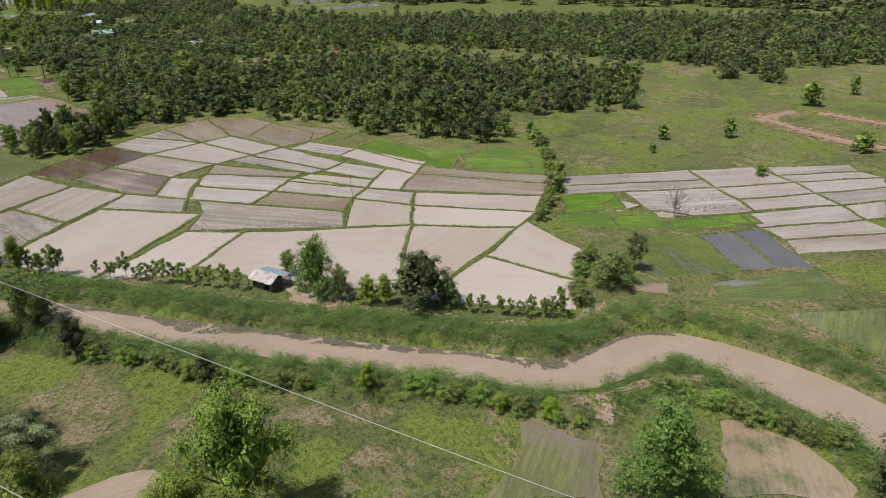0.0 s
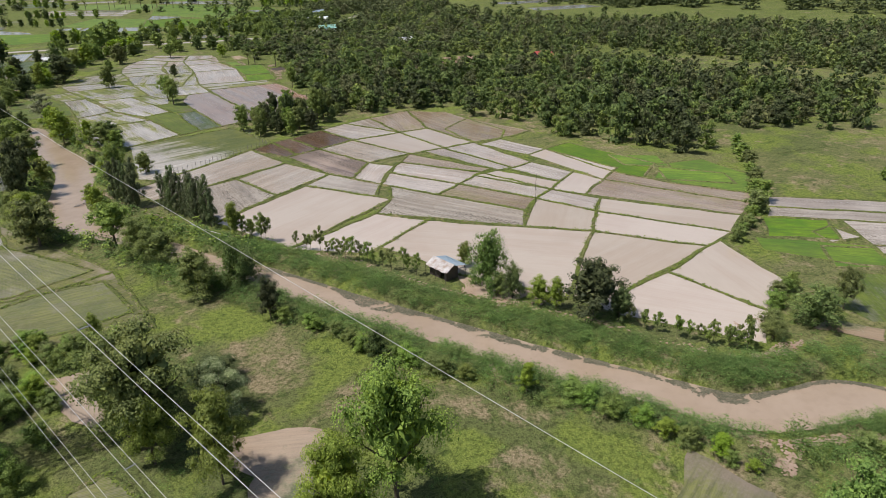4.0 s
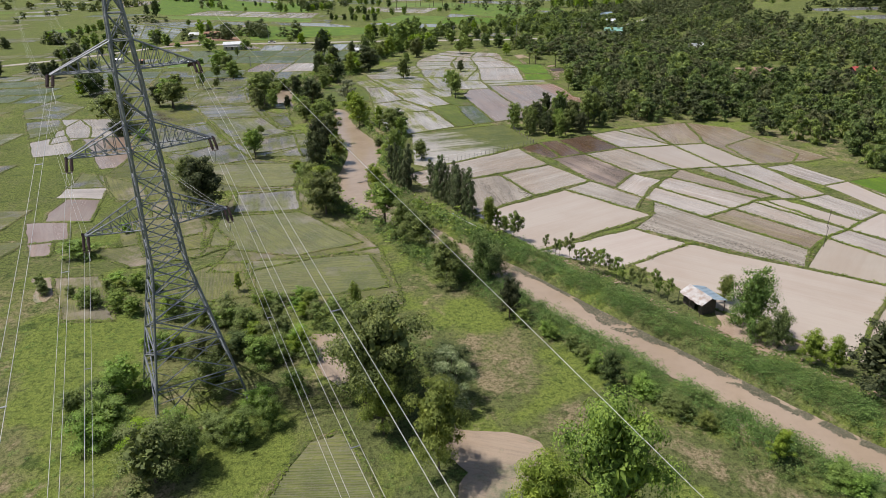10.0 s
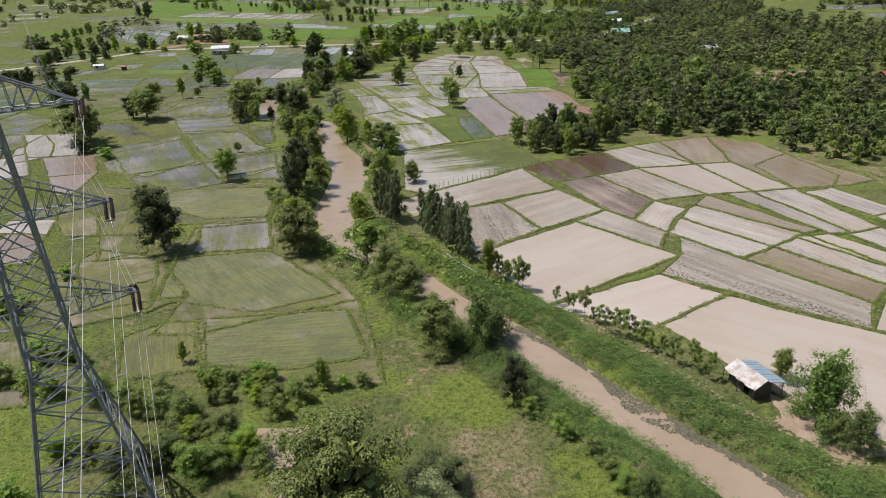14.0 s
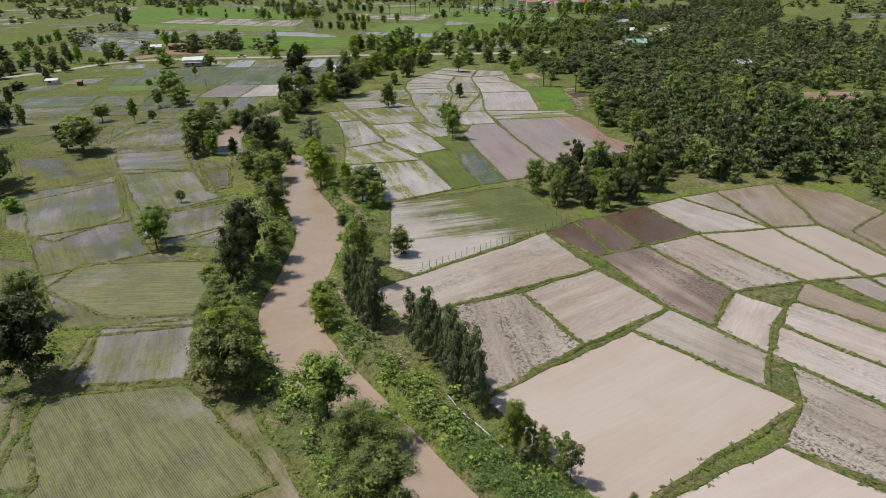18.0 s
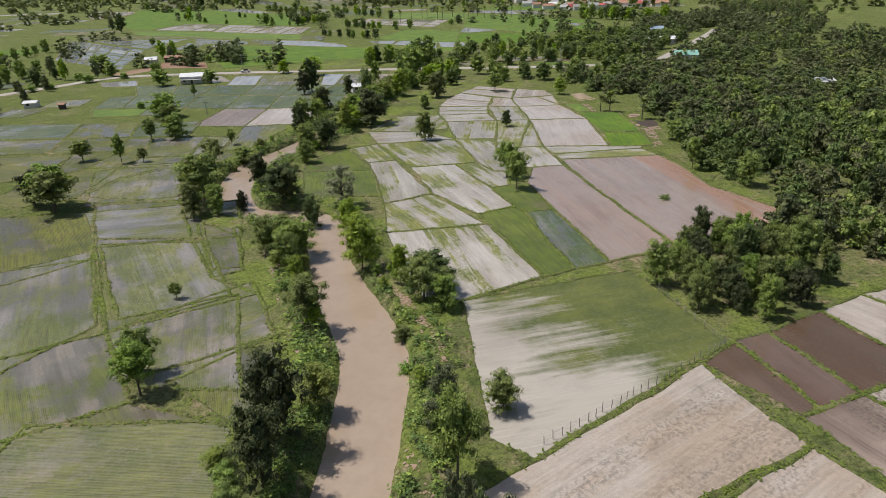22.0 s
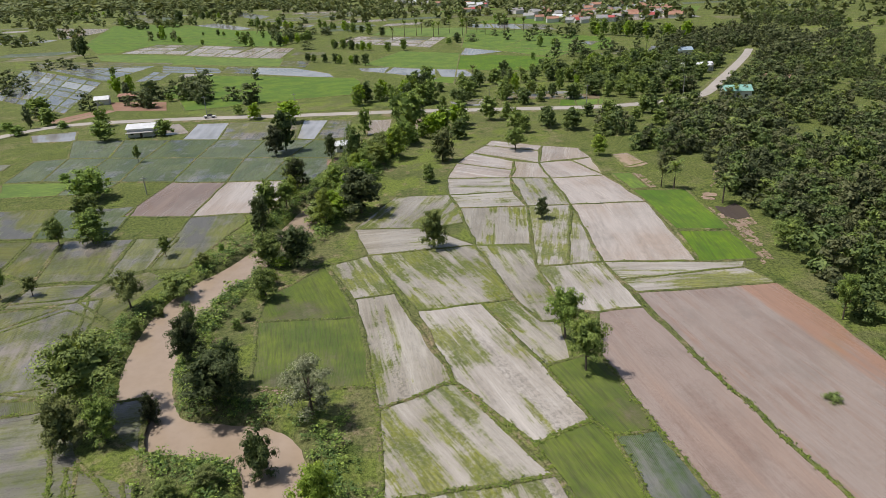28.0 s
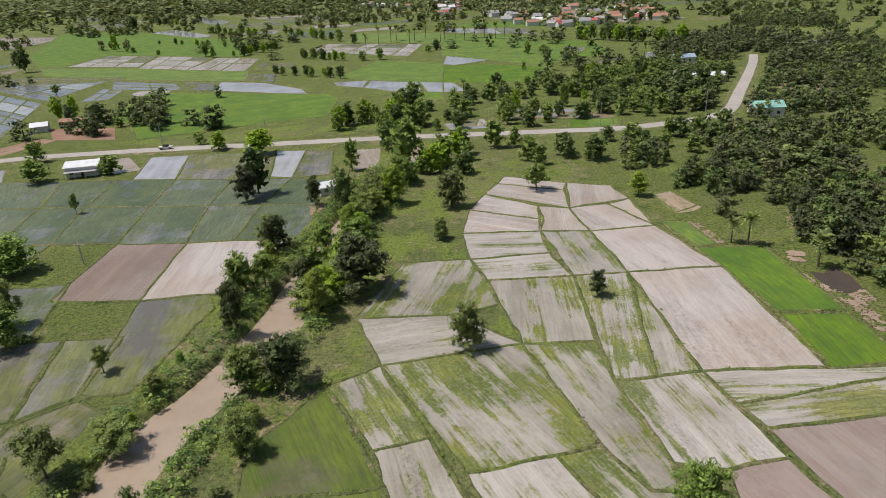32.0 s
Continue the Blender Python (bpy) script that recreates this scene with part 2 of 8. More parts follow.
TAN, TAN2 = (0.465, 0.380, 0.304), (0.50, 0.424, 0.348)
GREY, GREY2 = (0.39, 0.325, 0.265), (0.51, 0.445, 0.375)
SEED = (0.108, 0.135, 0.018)
FIELD = {
    "mud": field_material("muddy_paddy", TAN, TAN2, 0.5, rough=(0.08, 0.16), tide=0.10),
    "pale": field_material("pale_paddy", (0.45, 0.36, 0.275), GREY2, 0.45, speckle=0.45),
    "palep": field_material("pale_tilled_paddy", (0.45, 0.36, 0.275), GREY2, 0.45, speckle=0.9),
    "grey": field_material("grey_paddy", GREY, GREY2, 0.5, speckle=0.35, rough=(0.08, 0.3)),
    # the pale sky's reflection is partly put into this base colour
    "silver": field_material("open_water_paddy", (0.30, 0.29, 0.27), (0.40, 0.39, 0.38), 0.5, rough=(0.04, 0.12), tide=0.25),
    # bluish base colours carry the mirrored sky besides the gloss
    "bluewater": field_material("sky_tinted_paddy", (0.17, 0.17, 0.185), (0.25, 0.25, 0.265), 0.5, rough=(0.03, 0.10), plant=(0.08, 0.10, 0.03), cover=(0.62, 0.70), tide=0.2),
    "darkgrey": field_material("dark_water_paddy", (0.13, 0.13, 0.125), (0.17, 0.165, 0.15), 0.5, rough=(0.05, 0.12)),
    "plough": field_material("ploughed_paddy", (0.40, 0.335, 0.27), GREY2, 0.5, speckle=1.0, rough=(0.15, 0.4)),
    "darkplough": field_material("dark_ploughed_paddy", (0.20, 0.145, 0.105), (0.38, 0.29, 0.22), 0.15, speckle=1.0, rough=(0.2, 0.5)),
    "brown": field_material("brown_paddy", (0.125, 0.075, 0.048), (0.17, 0.115, 0.085), 0.4, speckle=0.6, rough=(0.08, 0.3)),
    "wetbrown": field_material("brownish_paddy", (0.31, 0.23, 0.155), (0.38, 0.30, 0.22), 0.5, plant=(0.15, 0.15, 0.05), cover=(0.62, 0.85), speckle=0.3),
    "redmud": field_material("reddish_paddy", (0.27, 0.19, 0.142), (0.33, 0.262, 0.212), 0.55, speckle=0.3, rough=(0.08, 0.22), dark=(0.18, 0.11, 0.075), streak=(0.345, 0.25, 0.185), tide=0.45),
    "redbig": field_material("reddish_tilled_paddy", (0.27, 0.205, 0.165), (0.345, 0.282, 0.236), 0.55, speckle=0.25, rough=(0.08, 0.35), dark=(0.20, 0.125, 0.085), streak=(0.37, 0.215, 0.135), tide=0.45, lean=(0.03, 0.006, -2.38)),
    "whitewet": field_material("thinly_planted_paddy", (0.375, 0.33, 0.262), (0.495, 0.45, 0.38), 0.5, plant=SEED, cover=(0.63, 0.70), lines=0.0, speckle=0.5),
    "stripe": field_material("patchy_paddy", (0.335, 0.297, 0.237), (0.455, 0.412, 0.342), 0.5, plant=SEED, cover=(0.565, 0.635), lines=0.0, speckle=0.35, along=0.85),
    "bigwet": field_material("half_green_paddy", (0.36, 0.32, 0.26), (0.45, 0.405, 0.335), 0.5, plant=(0.066, 0.088, 0.014), cover=(0.43, 0.60), lines=0.0, along=0.95, lean=(0.012, 0.008, -1.20), coarse=0.35),
    # the second colour paints pale sky glints on the pools
    "shallow": field_material("shallow_paddy", (0.165, 0.152, 0.125), (0.285, 0.268, 0.238), 0.42, plant=(0.095, 0.118, 0.026), cover=(0.52, 0.66), lines=0.15, rough=(0.08, 0.25), silt=0.2, along=0.62, spec=0.4),
    "ricepale": field_material("sparse_rice_paddy", (0.205, 0.185, 0.142), (0.275, 0.252, 0.200), 0.45, plant=(0.100, 0.124, 0.032), cover=(0.40, 0.59), lines=0.4, rough=(0.3, 0.6), silt=0.35, along=0.35, spec=0.35),
    "muck": field_material("dark_moist_earth", (0.055, 0.038, 0.030), (0.085, 0.060, 0.046), 0.5, rough=(0.6, 0.9), speckle=0.5),
    "wet": field_material("seedling_paddy", (0.148, 0.137, 0.112), (0.245, 0.230, 0.198), 0.3, plant=(0.085, 0.110, 0.018), cover=(0.54, 0.65), lines=0.3, rough=(0.08, 0.25), silt=0.35, along=0.45, spec=0.28),
    "rice": field_material("young_rice_paddy", (0.132, 0.116, 0.086), (0.212, 0.190, 0.152), 0.3, plant=(0.085, 0.108, 0.016), cover=(0.49, 0.61), lines=0.35, silt=0.55, along=0.4, spec=0.28),
    "ricedark": field_material("dark_rice_paddy", (0.138, 0.145, 0.130), (0.215, 0.222, 0.205), 0.35, plant=(0.058, 0.095, 0.030), cover=(0.47, 0.58), lines=0.35, rough=(0.08, 0.25), silt=0.2, along=0.5, spec=0.30),
    "ricedry": field_material("dull_rice_paddy", (0.19, 0.160, 0.105), (0.27, 0.225, 0.16), 0.35, plant=(0.085, 0.105, 0.018), cover=(0.50, 0.62), lines=0.22, rough=(0.4, 0.7), silt=0.6, along=0.4),
    "green": field_material("bright_green_paddy", (0.115, 0.150, 0.022), (0.09, 0.145, 0.020), 0.5, plant=(0.080, 0.165, 0.012), cover=(0.40, 0.56), lines=0.4, rough=(0.7, 0.8)),
    "lushrice": field_material("lush_rice_paddy", (0.19, 0.175, 0.14), (0.32, 0.30, 0.26), 0.4, plant=(0.078, 0.118, 0.016), cover=(0.48, 0.58), lines=0.12, rough=(0.1, 0.3), along=0.7, spec=0.35),
    "nursery": field_material("seed_bed_paddy", (0.105, 0.165, 0.014), (0.085, 0.160, 0.012), 0.5, plant=(0.080, 0.175, 0.008), cover=(0.40, 0.56), lines=0.2, rough=(0.7, 0.8), along=0.4),
    "green2": field_material("deep_green_paddy", (0.115, 0.098, 0.036), (0.082, 0.084, 0.026), 0.5, plant=(0.074, 0.122, 0.014), cover=(0.42, 0.58), lines=0.35, rough=(0.4, 0.7), along=0.1, tide=0.6, silt=0.25),
    "pasture": meadow_material("pasture", 0.25, 0.9),
    "pond": field_material("muddy_pond", (0.36, 0.265, 0.175), (0.40, 0.31, 0.215), 0.5, plant=(0.10, 0.12, 0.05), cover=(0.64, 0.74), rough=(0.08, 0.15), along=0.3),
    "pondgreen": field_material("weedy_pond", (0.205, 0.170, 0.120), (0.165, 0.140, 0.092), 0.5, plant=(0.095, 0.115, 0.030), cover=(0.56, 0.70), rough=(0.2, 0.4), along=0.3, silt=0.3),
    "bare": field_material("bare_tan_soil", (0.44, 0.345, 0.25), (0.37, 0.275, 0.185), 0.5, plant=(0.11, 0.14, 0.03), cover=(0.62, 0.70), rough=(0.85, 0.95), speckle=0.3, dark=(0.26, 0.17, 0.11), along=0.3),
    "redsoil": field_material("bare_red_soil", (0.29, 0.155, 0.10), (0.34, 0.215, 0.15), 0.5, plant=(0.12, 0.15, 0.04), cover=(0.66, 0.72), rough=(0.85, 0.95), speckle=0.3, dark=(0.18, 0.11, 0.075)),
}
LOOKS = {
    "mud": "flooded paddy field full of smooth tan muddy water", "pale": "flooded paddy field with pale muddy water",
    "palep": "pale tilled paddy field with clods in shallow water", "grey": "grey flooded paddy field with shallow silty water",
    "bluewater": "flooded paddy field with blue sky reflection put into its colour", "silver": "open flooded paddy field reflecting the pale sky", "darkgrey": "paddy field with still dark grey water",
    "plough": "ploughed paddy field with dark clods in grey mud", "darkplough": "dark brown ploughed paddy field, partly flooded",
    "brown": "paddy field with dark reddish brown water", "wetbrown": "brownish wet paddy field with weedy patches",
    "redmud": "reddish brown mud paddy field under thin water", "redbig": "large reddish tilled paddy field with bare soil",
    "whitewet": "pale wet paddy field with thin green seedlings", "stripe": "wet paddy field with patchy green rows of seedlings",
    "bigwet": "paddy field half green, half open pale water", "wet": "grey green paddy field with seedlings in water",
    "shallow": "paddy field of thin seedlings, pools with painted pale glints", "ricepale": "sparse olive rice paddy with pale silt showing through", "muck": "patch of dark moist earth beside a sandy track",
    "rice": "young rice paddy with dull green shoots", "ricedark": "dark green rice paddy standing in water",
    "ricedry": "dull olive rice paddy with bare streaks", "green": "dense bright green rice nursery field",
    "lushrice": "lush green rice paddy with pools of water", "nursery": "seed bed of vivid light green rice shoots", "green2": "deep green rice field with even growth", "pasture": "green pasture patch beside wet fields",
    
    "pond": "small pond of brown muddy water", "pondgreen": "weedy shallow pond with greenish brown water",
    "bare": "trodden bare tan soil near field shed",
    "redsoil": "bare red soil yard with thin weeds",
}
M_GROUND = meadow_material("meadow", 0.52, 0.80, mapped=True)
M_RIVER = river_material()
M_BUND = meadow_material("grassy_bank", 0.55, 0.35)
M_TUFT = leaf_material("bank_grass", (0.095, 0.150, 0.024), (0.190, 0.245, 0.050))
M_WEED = leaf_material("matted_weed", (0.080, 0.078, 0.050), (0.205, 0.19, 0.135))
M_ROAD = plain_material("worn_road", (0.42, 0.38, 0.33), (0.36, 0.32, 0.27), 0.5, 0.85)
M_SOIL = plain_material("red_soil", (0.40, 0.20, 0.11), (0.48, 0.31, 0.21), 0.6, 0.9)
M_PATH = plain_material("dirt_path", (0.38, 0.28, 0.20), (0.33, 0.205, 0.135), 0.9, 0.9)
M_RUBBLE = plain_material("pale_rubble", (0.38, 0.28, 0.205), (0.30, 0.205, 0.135), 0.8, 0.95)
M_BARK = plain_material("bark", (0.16, 0.12, 0.085), (0.09, 0.07, 0.05), 4.0, 0.9)
M_STEEL = plain_material("galvanised_steel", (0.31, 0.32, 0.34), (0.21, 0.22, 0.24), 3.0, 0.45, 0.35, 0.05)
M_WIRE = plain_material("aluminium_wire", (0.62, 0.61, 0.58), (0.50, 0.49, 0.47), 2.0, 0.45, 0.4, 0.0)
M_GLASSY = plain_material("brown_porcelain", (0.10, 0.06, 0.05), (0.06, 0.04, 0.035), 5.0, 0.3, 0.0, 0.0)
M_TIN = plain_material("weathered_tin", (0.52, 0.50, 0.48), (0.33, 0.25, 0.20), 1.3, 0.5, 0.3, 0.1)
M_BLUETIN = plain_material("blue_tin", (0.32, 0.42, 0.50), (0.40, 0.48, 0.54), 1.0, 0.5, 0.1, 0.1)
M_WOOD = plain_material("dark_boards", (0.075, 0.06, 0.05), (0.12, 0.095, 0.075), 3.0, 0.85)
M_WHITE = plain_material("white_wall", (0.74, 0.72, 0.68), (0.62, 0.59, 0.54), 0.8, 0.8)
M_WROOF = plain_material("white_metal_roof", (0.78, 0.78, 0.77), (0.66, 0.66, 0.65), 0.5, 0.45, 0.0, 0.05)
M_RED = plain_material("red_roof", (0.42, 0.07, 0.065), (0.50, 0.12, 0.10), 0.6, 0.6)
M_RUST = plain_material("rust_roof", (0.33, 0.15, 0.09), (0.42, 0.24, 0.16), 0.5, 0.75)
M_GREENR = plain_material("green_roof", (0.22, 0.45, 0.36), (0.30, 0.52, 0.44), 0.5, 0.6)
M_GREYR = plain_material("grey_roof", (0.32, 0.31, 0.30), (0.42, 0.41, 0.39), 0.5, 0.7)
M_DARK = plain_material("dark_opening", (0.03, 0.03, 0.03), (0.05, 0.045, 0.04), 1.0, 0.8)
M_DEAD = plain_material("grey_dead_wood", (0.34, 0.31, 0.28), (0.24, 0.21, 0.18), 3.0, 0.9)
LEAF = {
    "broad": leaf_material("foliage", (0.080, 0.124, 0.037), (0.309, 0.384, 0.106), thin=0.20),
    "dark": leaf_material("dark_foliage", (0.036, 0.056, 0.023), (0.143, 0.173, 0.067)),
    "light": leaf_material("bright_foliage", (0.111, 0.172, 0.029), (0.358, 0.459, 0.091), thin=0.26),
    "feather": leaf_material("bamboo_foliage", (0.064, 0.112, 0.031), (0.241, 0.332, 0.100)),
    "euc": leaf_material("eucalyptus_foliage", (0.063, 0.090, 0.042), (0.217, 0.261, 0.118)),
    "olive": leaf_material("olive_foliage", (0.067, 0.087, 0.036), (0.218, 0.241, 0.098)),
    "canopy": leaf_material("canopy_foliage", (0.051, 0.076, 0.030), (0.189, 0.231, 0.081)),
    "scrub": leaf_material("shrub_leaves", (0.097, 0.161, 0.040), (0.337, 0.451, 0.129), thin=0.26),
    "bank": leaf_material("bank_scrub_leaves", (0.057, 0.105, 0.031), (0.203, 0.294, 0.093)),
    "bloom": leaf_material("flowering_foliage", (0.089, 0.130, 0.046), (0.428, 0.455, 0.267)),
}
LEAF["round"], LEAF["bush"], LEAF["palm"], LEAF["sapling"] = LEAF["broad"], LEAF["scrub"], LEAF["broad"], LEAF["broad"]


# ---- building helpers ----
RNG = np.random.default_rng(7)


def part(name, bm, material, parent, label=""):
    """Links a bmesh, or a mesh, as one object under a thing."""
    if isinstance(bm, bpy.types.Mesh):
        me = bm
    else:
        me = bpy.data.meshes.new(name)
        bm.to_mesh(me)
        bm.free()
    if material and not me.materials:
        me.materials.append(material)
    ob = new(name, me)
    ob.parent = parent
    return tagged(ob, label)


def thing(name, label, category, at=(0, 0, 0), turn=0.0, group="", kind=""):
    ob = new(name)
    ob.matrix_world = pose(*at, 0, 0, turn)
    return tagged(ob, label, category, group, kind)


def mesh_of(name, verts, quads, material=None, smooth=False):
    """A mesh from arrays of places and of four (or three) corners a face."""
    me = bpy.data.meshes.new(name)
    verts, quads = np.asarray(verts, np.float32), np.asarray(quads, np.int32)
    k = quads.shape[1]
    me.vertices.add(len(verts))
    me.vertices.foreach_set("co", verts.ravel())
    me.loops.add(quads.size)
    me.loops.foreach_set("vertex_index", quads.ravel())
    me.polygons.add(len(quads))
    me.polygons.foreach_set("loop_start", np.arange(0, quads.size, k, dtype=np.int32))
    me.update(calc_edges=True)
    if smooth:
        me.polygons.foreach_set("use_smooth", np.ones(len(quads), bool))
    if material:
        me.materials.append(material)
    return me


def box(bm, x0, x1, y0, y1, z0, z1, m=None):
    made = bmesh.ops.create_cube(bm, size=1, matrix=Matrix.Translation(((x0 + x1) / 2, (y0 + y1) / 2, (z0 + z1) / 2))
                                 @ Matrix.Diagonal((x1 - x0, y1 - y0, z1 - z0, 1)))["verts"]
    if m is not None:
        bmesh.ops.transform(bm, matrix=m, verts=made)
    return made


def rod(bm, a, b, r0, r1=None, sides=5):
    """A tapered rod from a to b."""
    a, b = Vector(a), Vector(b)
    way = b - a
    m = Matrix.Translation((a + b) / 2) @ way.to_track_quat("Z", "Y").to_matrix().to_4x4()
    bmesh.ops.create_cone(bm, cap_ends=True, segments=sides, radius1=r0, radius2=r0 if r1 is None else r1, depth=way.length, matrix=m)


def smooth_line(points, step=2.0):
    """Points along a smooth line through the given ones, each (x, y, width)."""
    p = [np.array(q, float) for q in points]
    p = [2 * p[0] - p[1]] + p + [2 * p[-1] - p[-2]]
    out = []
    for a, b, c, d in zip(p, p[1:], p[2:], p[3:]):
        k = max(2, int(np.linalg.norm((c - b)[:2]) / step))
        for t in np.arange(k) / k:
            out.append(0.5 * (2 * b + (c - a) * t + (2 * a - 5 * b + 4 * c - d) * t * t + (3 * b - a - 3 * c + d) * t ** 3))
    return np.array(out + [p[-2]])


def sides_of(line):
    """Unit normals, to the left, along a line."""
    d = np.gradient(line[:, :2], axis=0)
    d /= np.linalg.norm(d, axis=1)[:, None]
    return np.stack([-d[:, 1], d[:, 0]], 1)


def ribbon(name, line, z, material, lift=0.0, wobble=0.0):
    """A flat strip along a line, arched by lift in the middle."""
    n = sides_of(line)
    rows = []
    for k in (-1, -0.5, 0, 0.5, 1):
        w = line[:, 2:3] / 2 * k
        if wobble and abs(k) == 1:
            w = w + k * wobble * np.array([[noise.noise((x * 0.35, y * 0.35, k))] for x, y, _ in line])
        rows.append(np.c_[line[:, :2] + n * w, np.full(len(line), z + lift * (1 - k * k))])
    v, m = np.concatenate(rows), len(line)
    i = np.arange(m - 1)
    q = np.concatenate([np.stack([a * m + i + 1, a * m + i, (a + 1) * m + i, (a + 1) * m + i + 1], 1) for a in range(4)])
    return mesh_of(name, v, q, material, True)


# ---- the plan: river, road, paths ----
RIVER = smooth_line([
    (64.2, -36.8, 9), (67.1, -29.6, 8), (68.0, -22.6, 8), (67.6, -16.3, 7.5), (66.0, -8.6, 6.5), (62.0, -4.0, 6.5), (56.0, -3.0, 6.3),
    (49.5, -0.6, 6), (43.4, 7.2, 5.5), (34.5, 18.4, 5.5), (25.4, 31.1, 5.5), (15.6, 44.9, 5.5), (7.3, 57.4, 5.5), (0.6, 65.4, 5),
    (-6.2, 75.7, 5.4), (-11.0, 83.0, 5.8), (-17.4, 91.8, 7.6), (-22.6, 103.8, 7.2), (-22.2, 118.0, 7.6), (-22.5, 135.5, 8.5),
    (-29.5, 155.0, 8), (-32.7, 166.7, 6.5), (-35.3, 179.0, 7), (-38.5, 186.0, 7), (-45.0, 188.5, 6), (-53.2, 191.2, 6),
    (-59.1, 202.5, 7), (-61.4, 218.4, 7.5), (-59.3, 230.8, 8), (-53.8, 241.2, 7), (-46.9, 259.5, 8), (-43.9, 273.5, 8),
    (-39.4, 294.3, 7), (-32.6, 321.6, 6), (-23.2, 344.2, 6), (-18, 372, 5)])
RIVER = np.concatenate([smooth_line([(52, -95, 9), (58, -60, 9), (64.2, -36.8, 9)])[:-1], RIVER])
ROAD = smooth_line([(-330, 260, 6), (-230, 318, 6), (-189, 361, 6), (-174, 382, 6), (-157, 391, 6), (-114, 391, 6), (-70, 387, 6),
                    (-28, 384, 6), (3, 380, 6), (34, 376, 6), (54, 374, 6), (76, 378, 5.5), (96, 387, 5), (120, 423, 4.6), (158, 484, 4.4),
                    (176, 516, 4.4)], 6.0)


def river_gap(x, y):
    """Distance from the river's edge, below nought in the water."""
    x, y = np.asarray(x, float), np.asarray(y, float)
    best = np.full(x.shape, 1e9)
    for (ax, ay, aw), (bx, by, bw) in zip(RIVER[:-1], RIVER[1:]):
        dx, dy = bx - ax, by - ay
        t = np.clip(((x - ax) * dx + (y - ay) * dy) / (dx * dx + dy * dy + 1e-9), 0, 1)
        best = np.minimum(best, np.hypot(x - ax - t * dx, y - ay - t * dy) - (aw + (bw - aw) * t) / 2)
    return best


def height(x, y):
    g = river_gap(x, y)
    cut = np.clip(1 - (g + 1.0) / 2.2, 0, 1)
    bank = np.exp(-((g - 3.5) / 2.0) ** 2) * 0.55
    return -0.04 - 1.7 * cut * cut * (3 - 2 * cut) + bank * (cut <= 0.3)


def spread(lo, hi, step, far, grow=1.28):
    mid, out, s = list(np.arange(lo, hi + step, step)), [], step
    x = 0.0
    while x < far:
        s *= grow
        x += s
        out.append(x)
    return np.array([mid[0] - v for v in out[::-1]] + mid + [mid[-1] + v for v in out])


xs, ys = spread(-90, 110, 0.85, 4300), spread(-60, 350, 0.85, 4300)
gx, gy = np.meshgrid(xs, ys)
near = (np.abs(gx) < 130) & (gy > -150) & (gy < 420)
gz = np.full(gx.shape, -0.04)
gz[near] = height(gx[near], gy[near])
rough = np.array([noise.noise((x * 0.5, y * 0.5, 2.0)) + 0.6 * noise.noise((x * 1.3, y * 1.3, 5.0)) for x, y in zip(gx[near], gy[near])])
gz[near] += np.where(gz[near] < -0.1, 0.22, 0.03) * rough
nx, ny = len(xs), len(ys)
ii = (np.arange(ny - 1)[:, None] * nx + np.arange(nx - 1)).ravel()
ground = new("ground", mesh_of("ground", np.stack([gx.ravel(), gy.ravel(), gz.ravel()], 1), np.stack([ii, ii + 1, ii + nx + 1, ii + nx], 1), M_GROUND, True))
tagged(ground, "green and straw-coloured meadow ground reaching the horizon", "ground", kind="structure")
river = new("water", ribbon("water", RIVER + np.array([0, 0, 1.6]), -0.75, M_RIVER, 0.0, 0.5))
tagged(river, "winding canal of opaque brown silty water", "river", kind="structure")
road = new("road", ribbon("road", ROAD, 0.25, M_ROAD, 0.10))
tagged(road, "pale worn country road on a low bank", "road", kind="structure")
verge = new("road_verge", ribbon("road_verge", ROAD * np.array([1, 1, 1.9]), 0.0, M_BUND, 0.30))
tagged(verge, "grassy earth shoulder under the country road", "verge", kind="structure")

# ---- fields ----
FIELDS, EDGES, LEVELS = [], [], []
SOILS, PATCHES = {"dry": 1.0, "lawn": -1.4, "lush": -2.4}, []
DRY = ("dry", "lawn", "lush", "pasture", "pond", "pondgreen", "redsoil", "bare", "muck")


def wobbled(x, y):
    return x + 0.45 * noise.noise((x * 0.21, y * 0.21, 3.1)), y + 0.45 * noise.noise((x * 0.21, y * 0.21, 9.7))


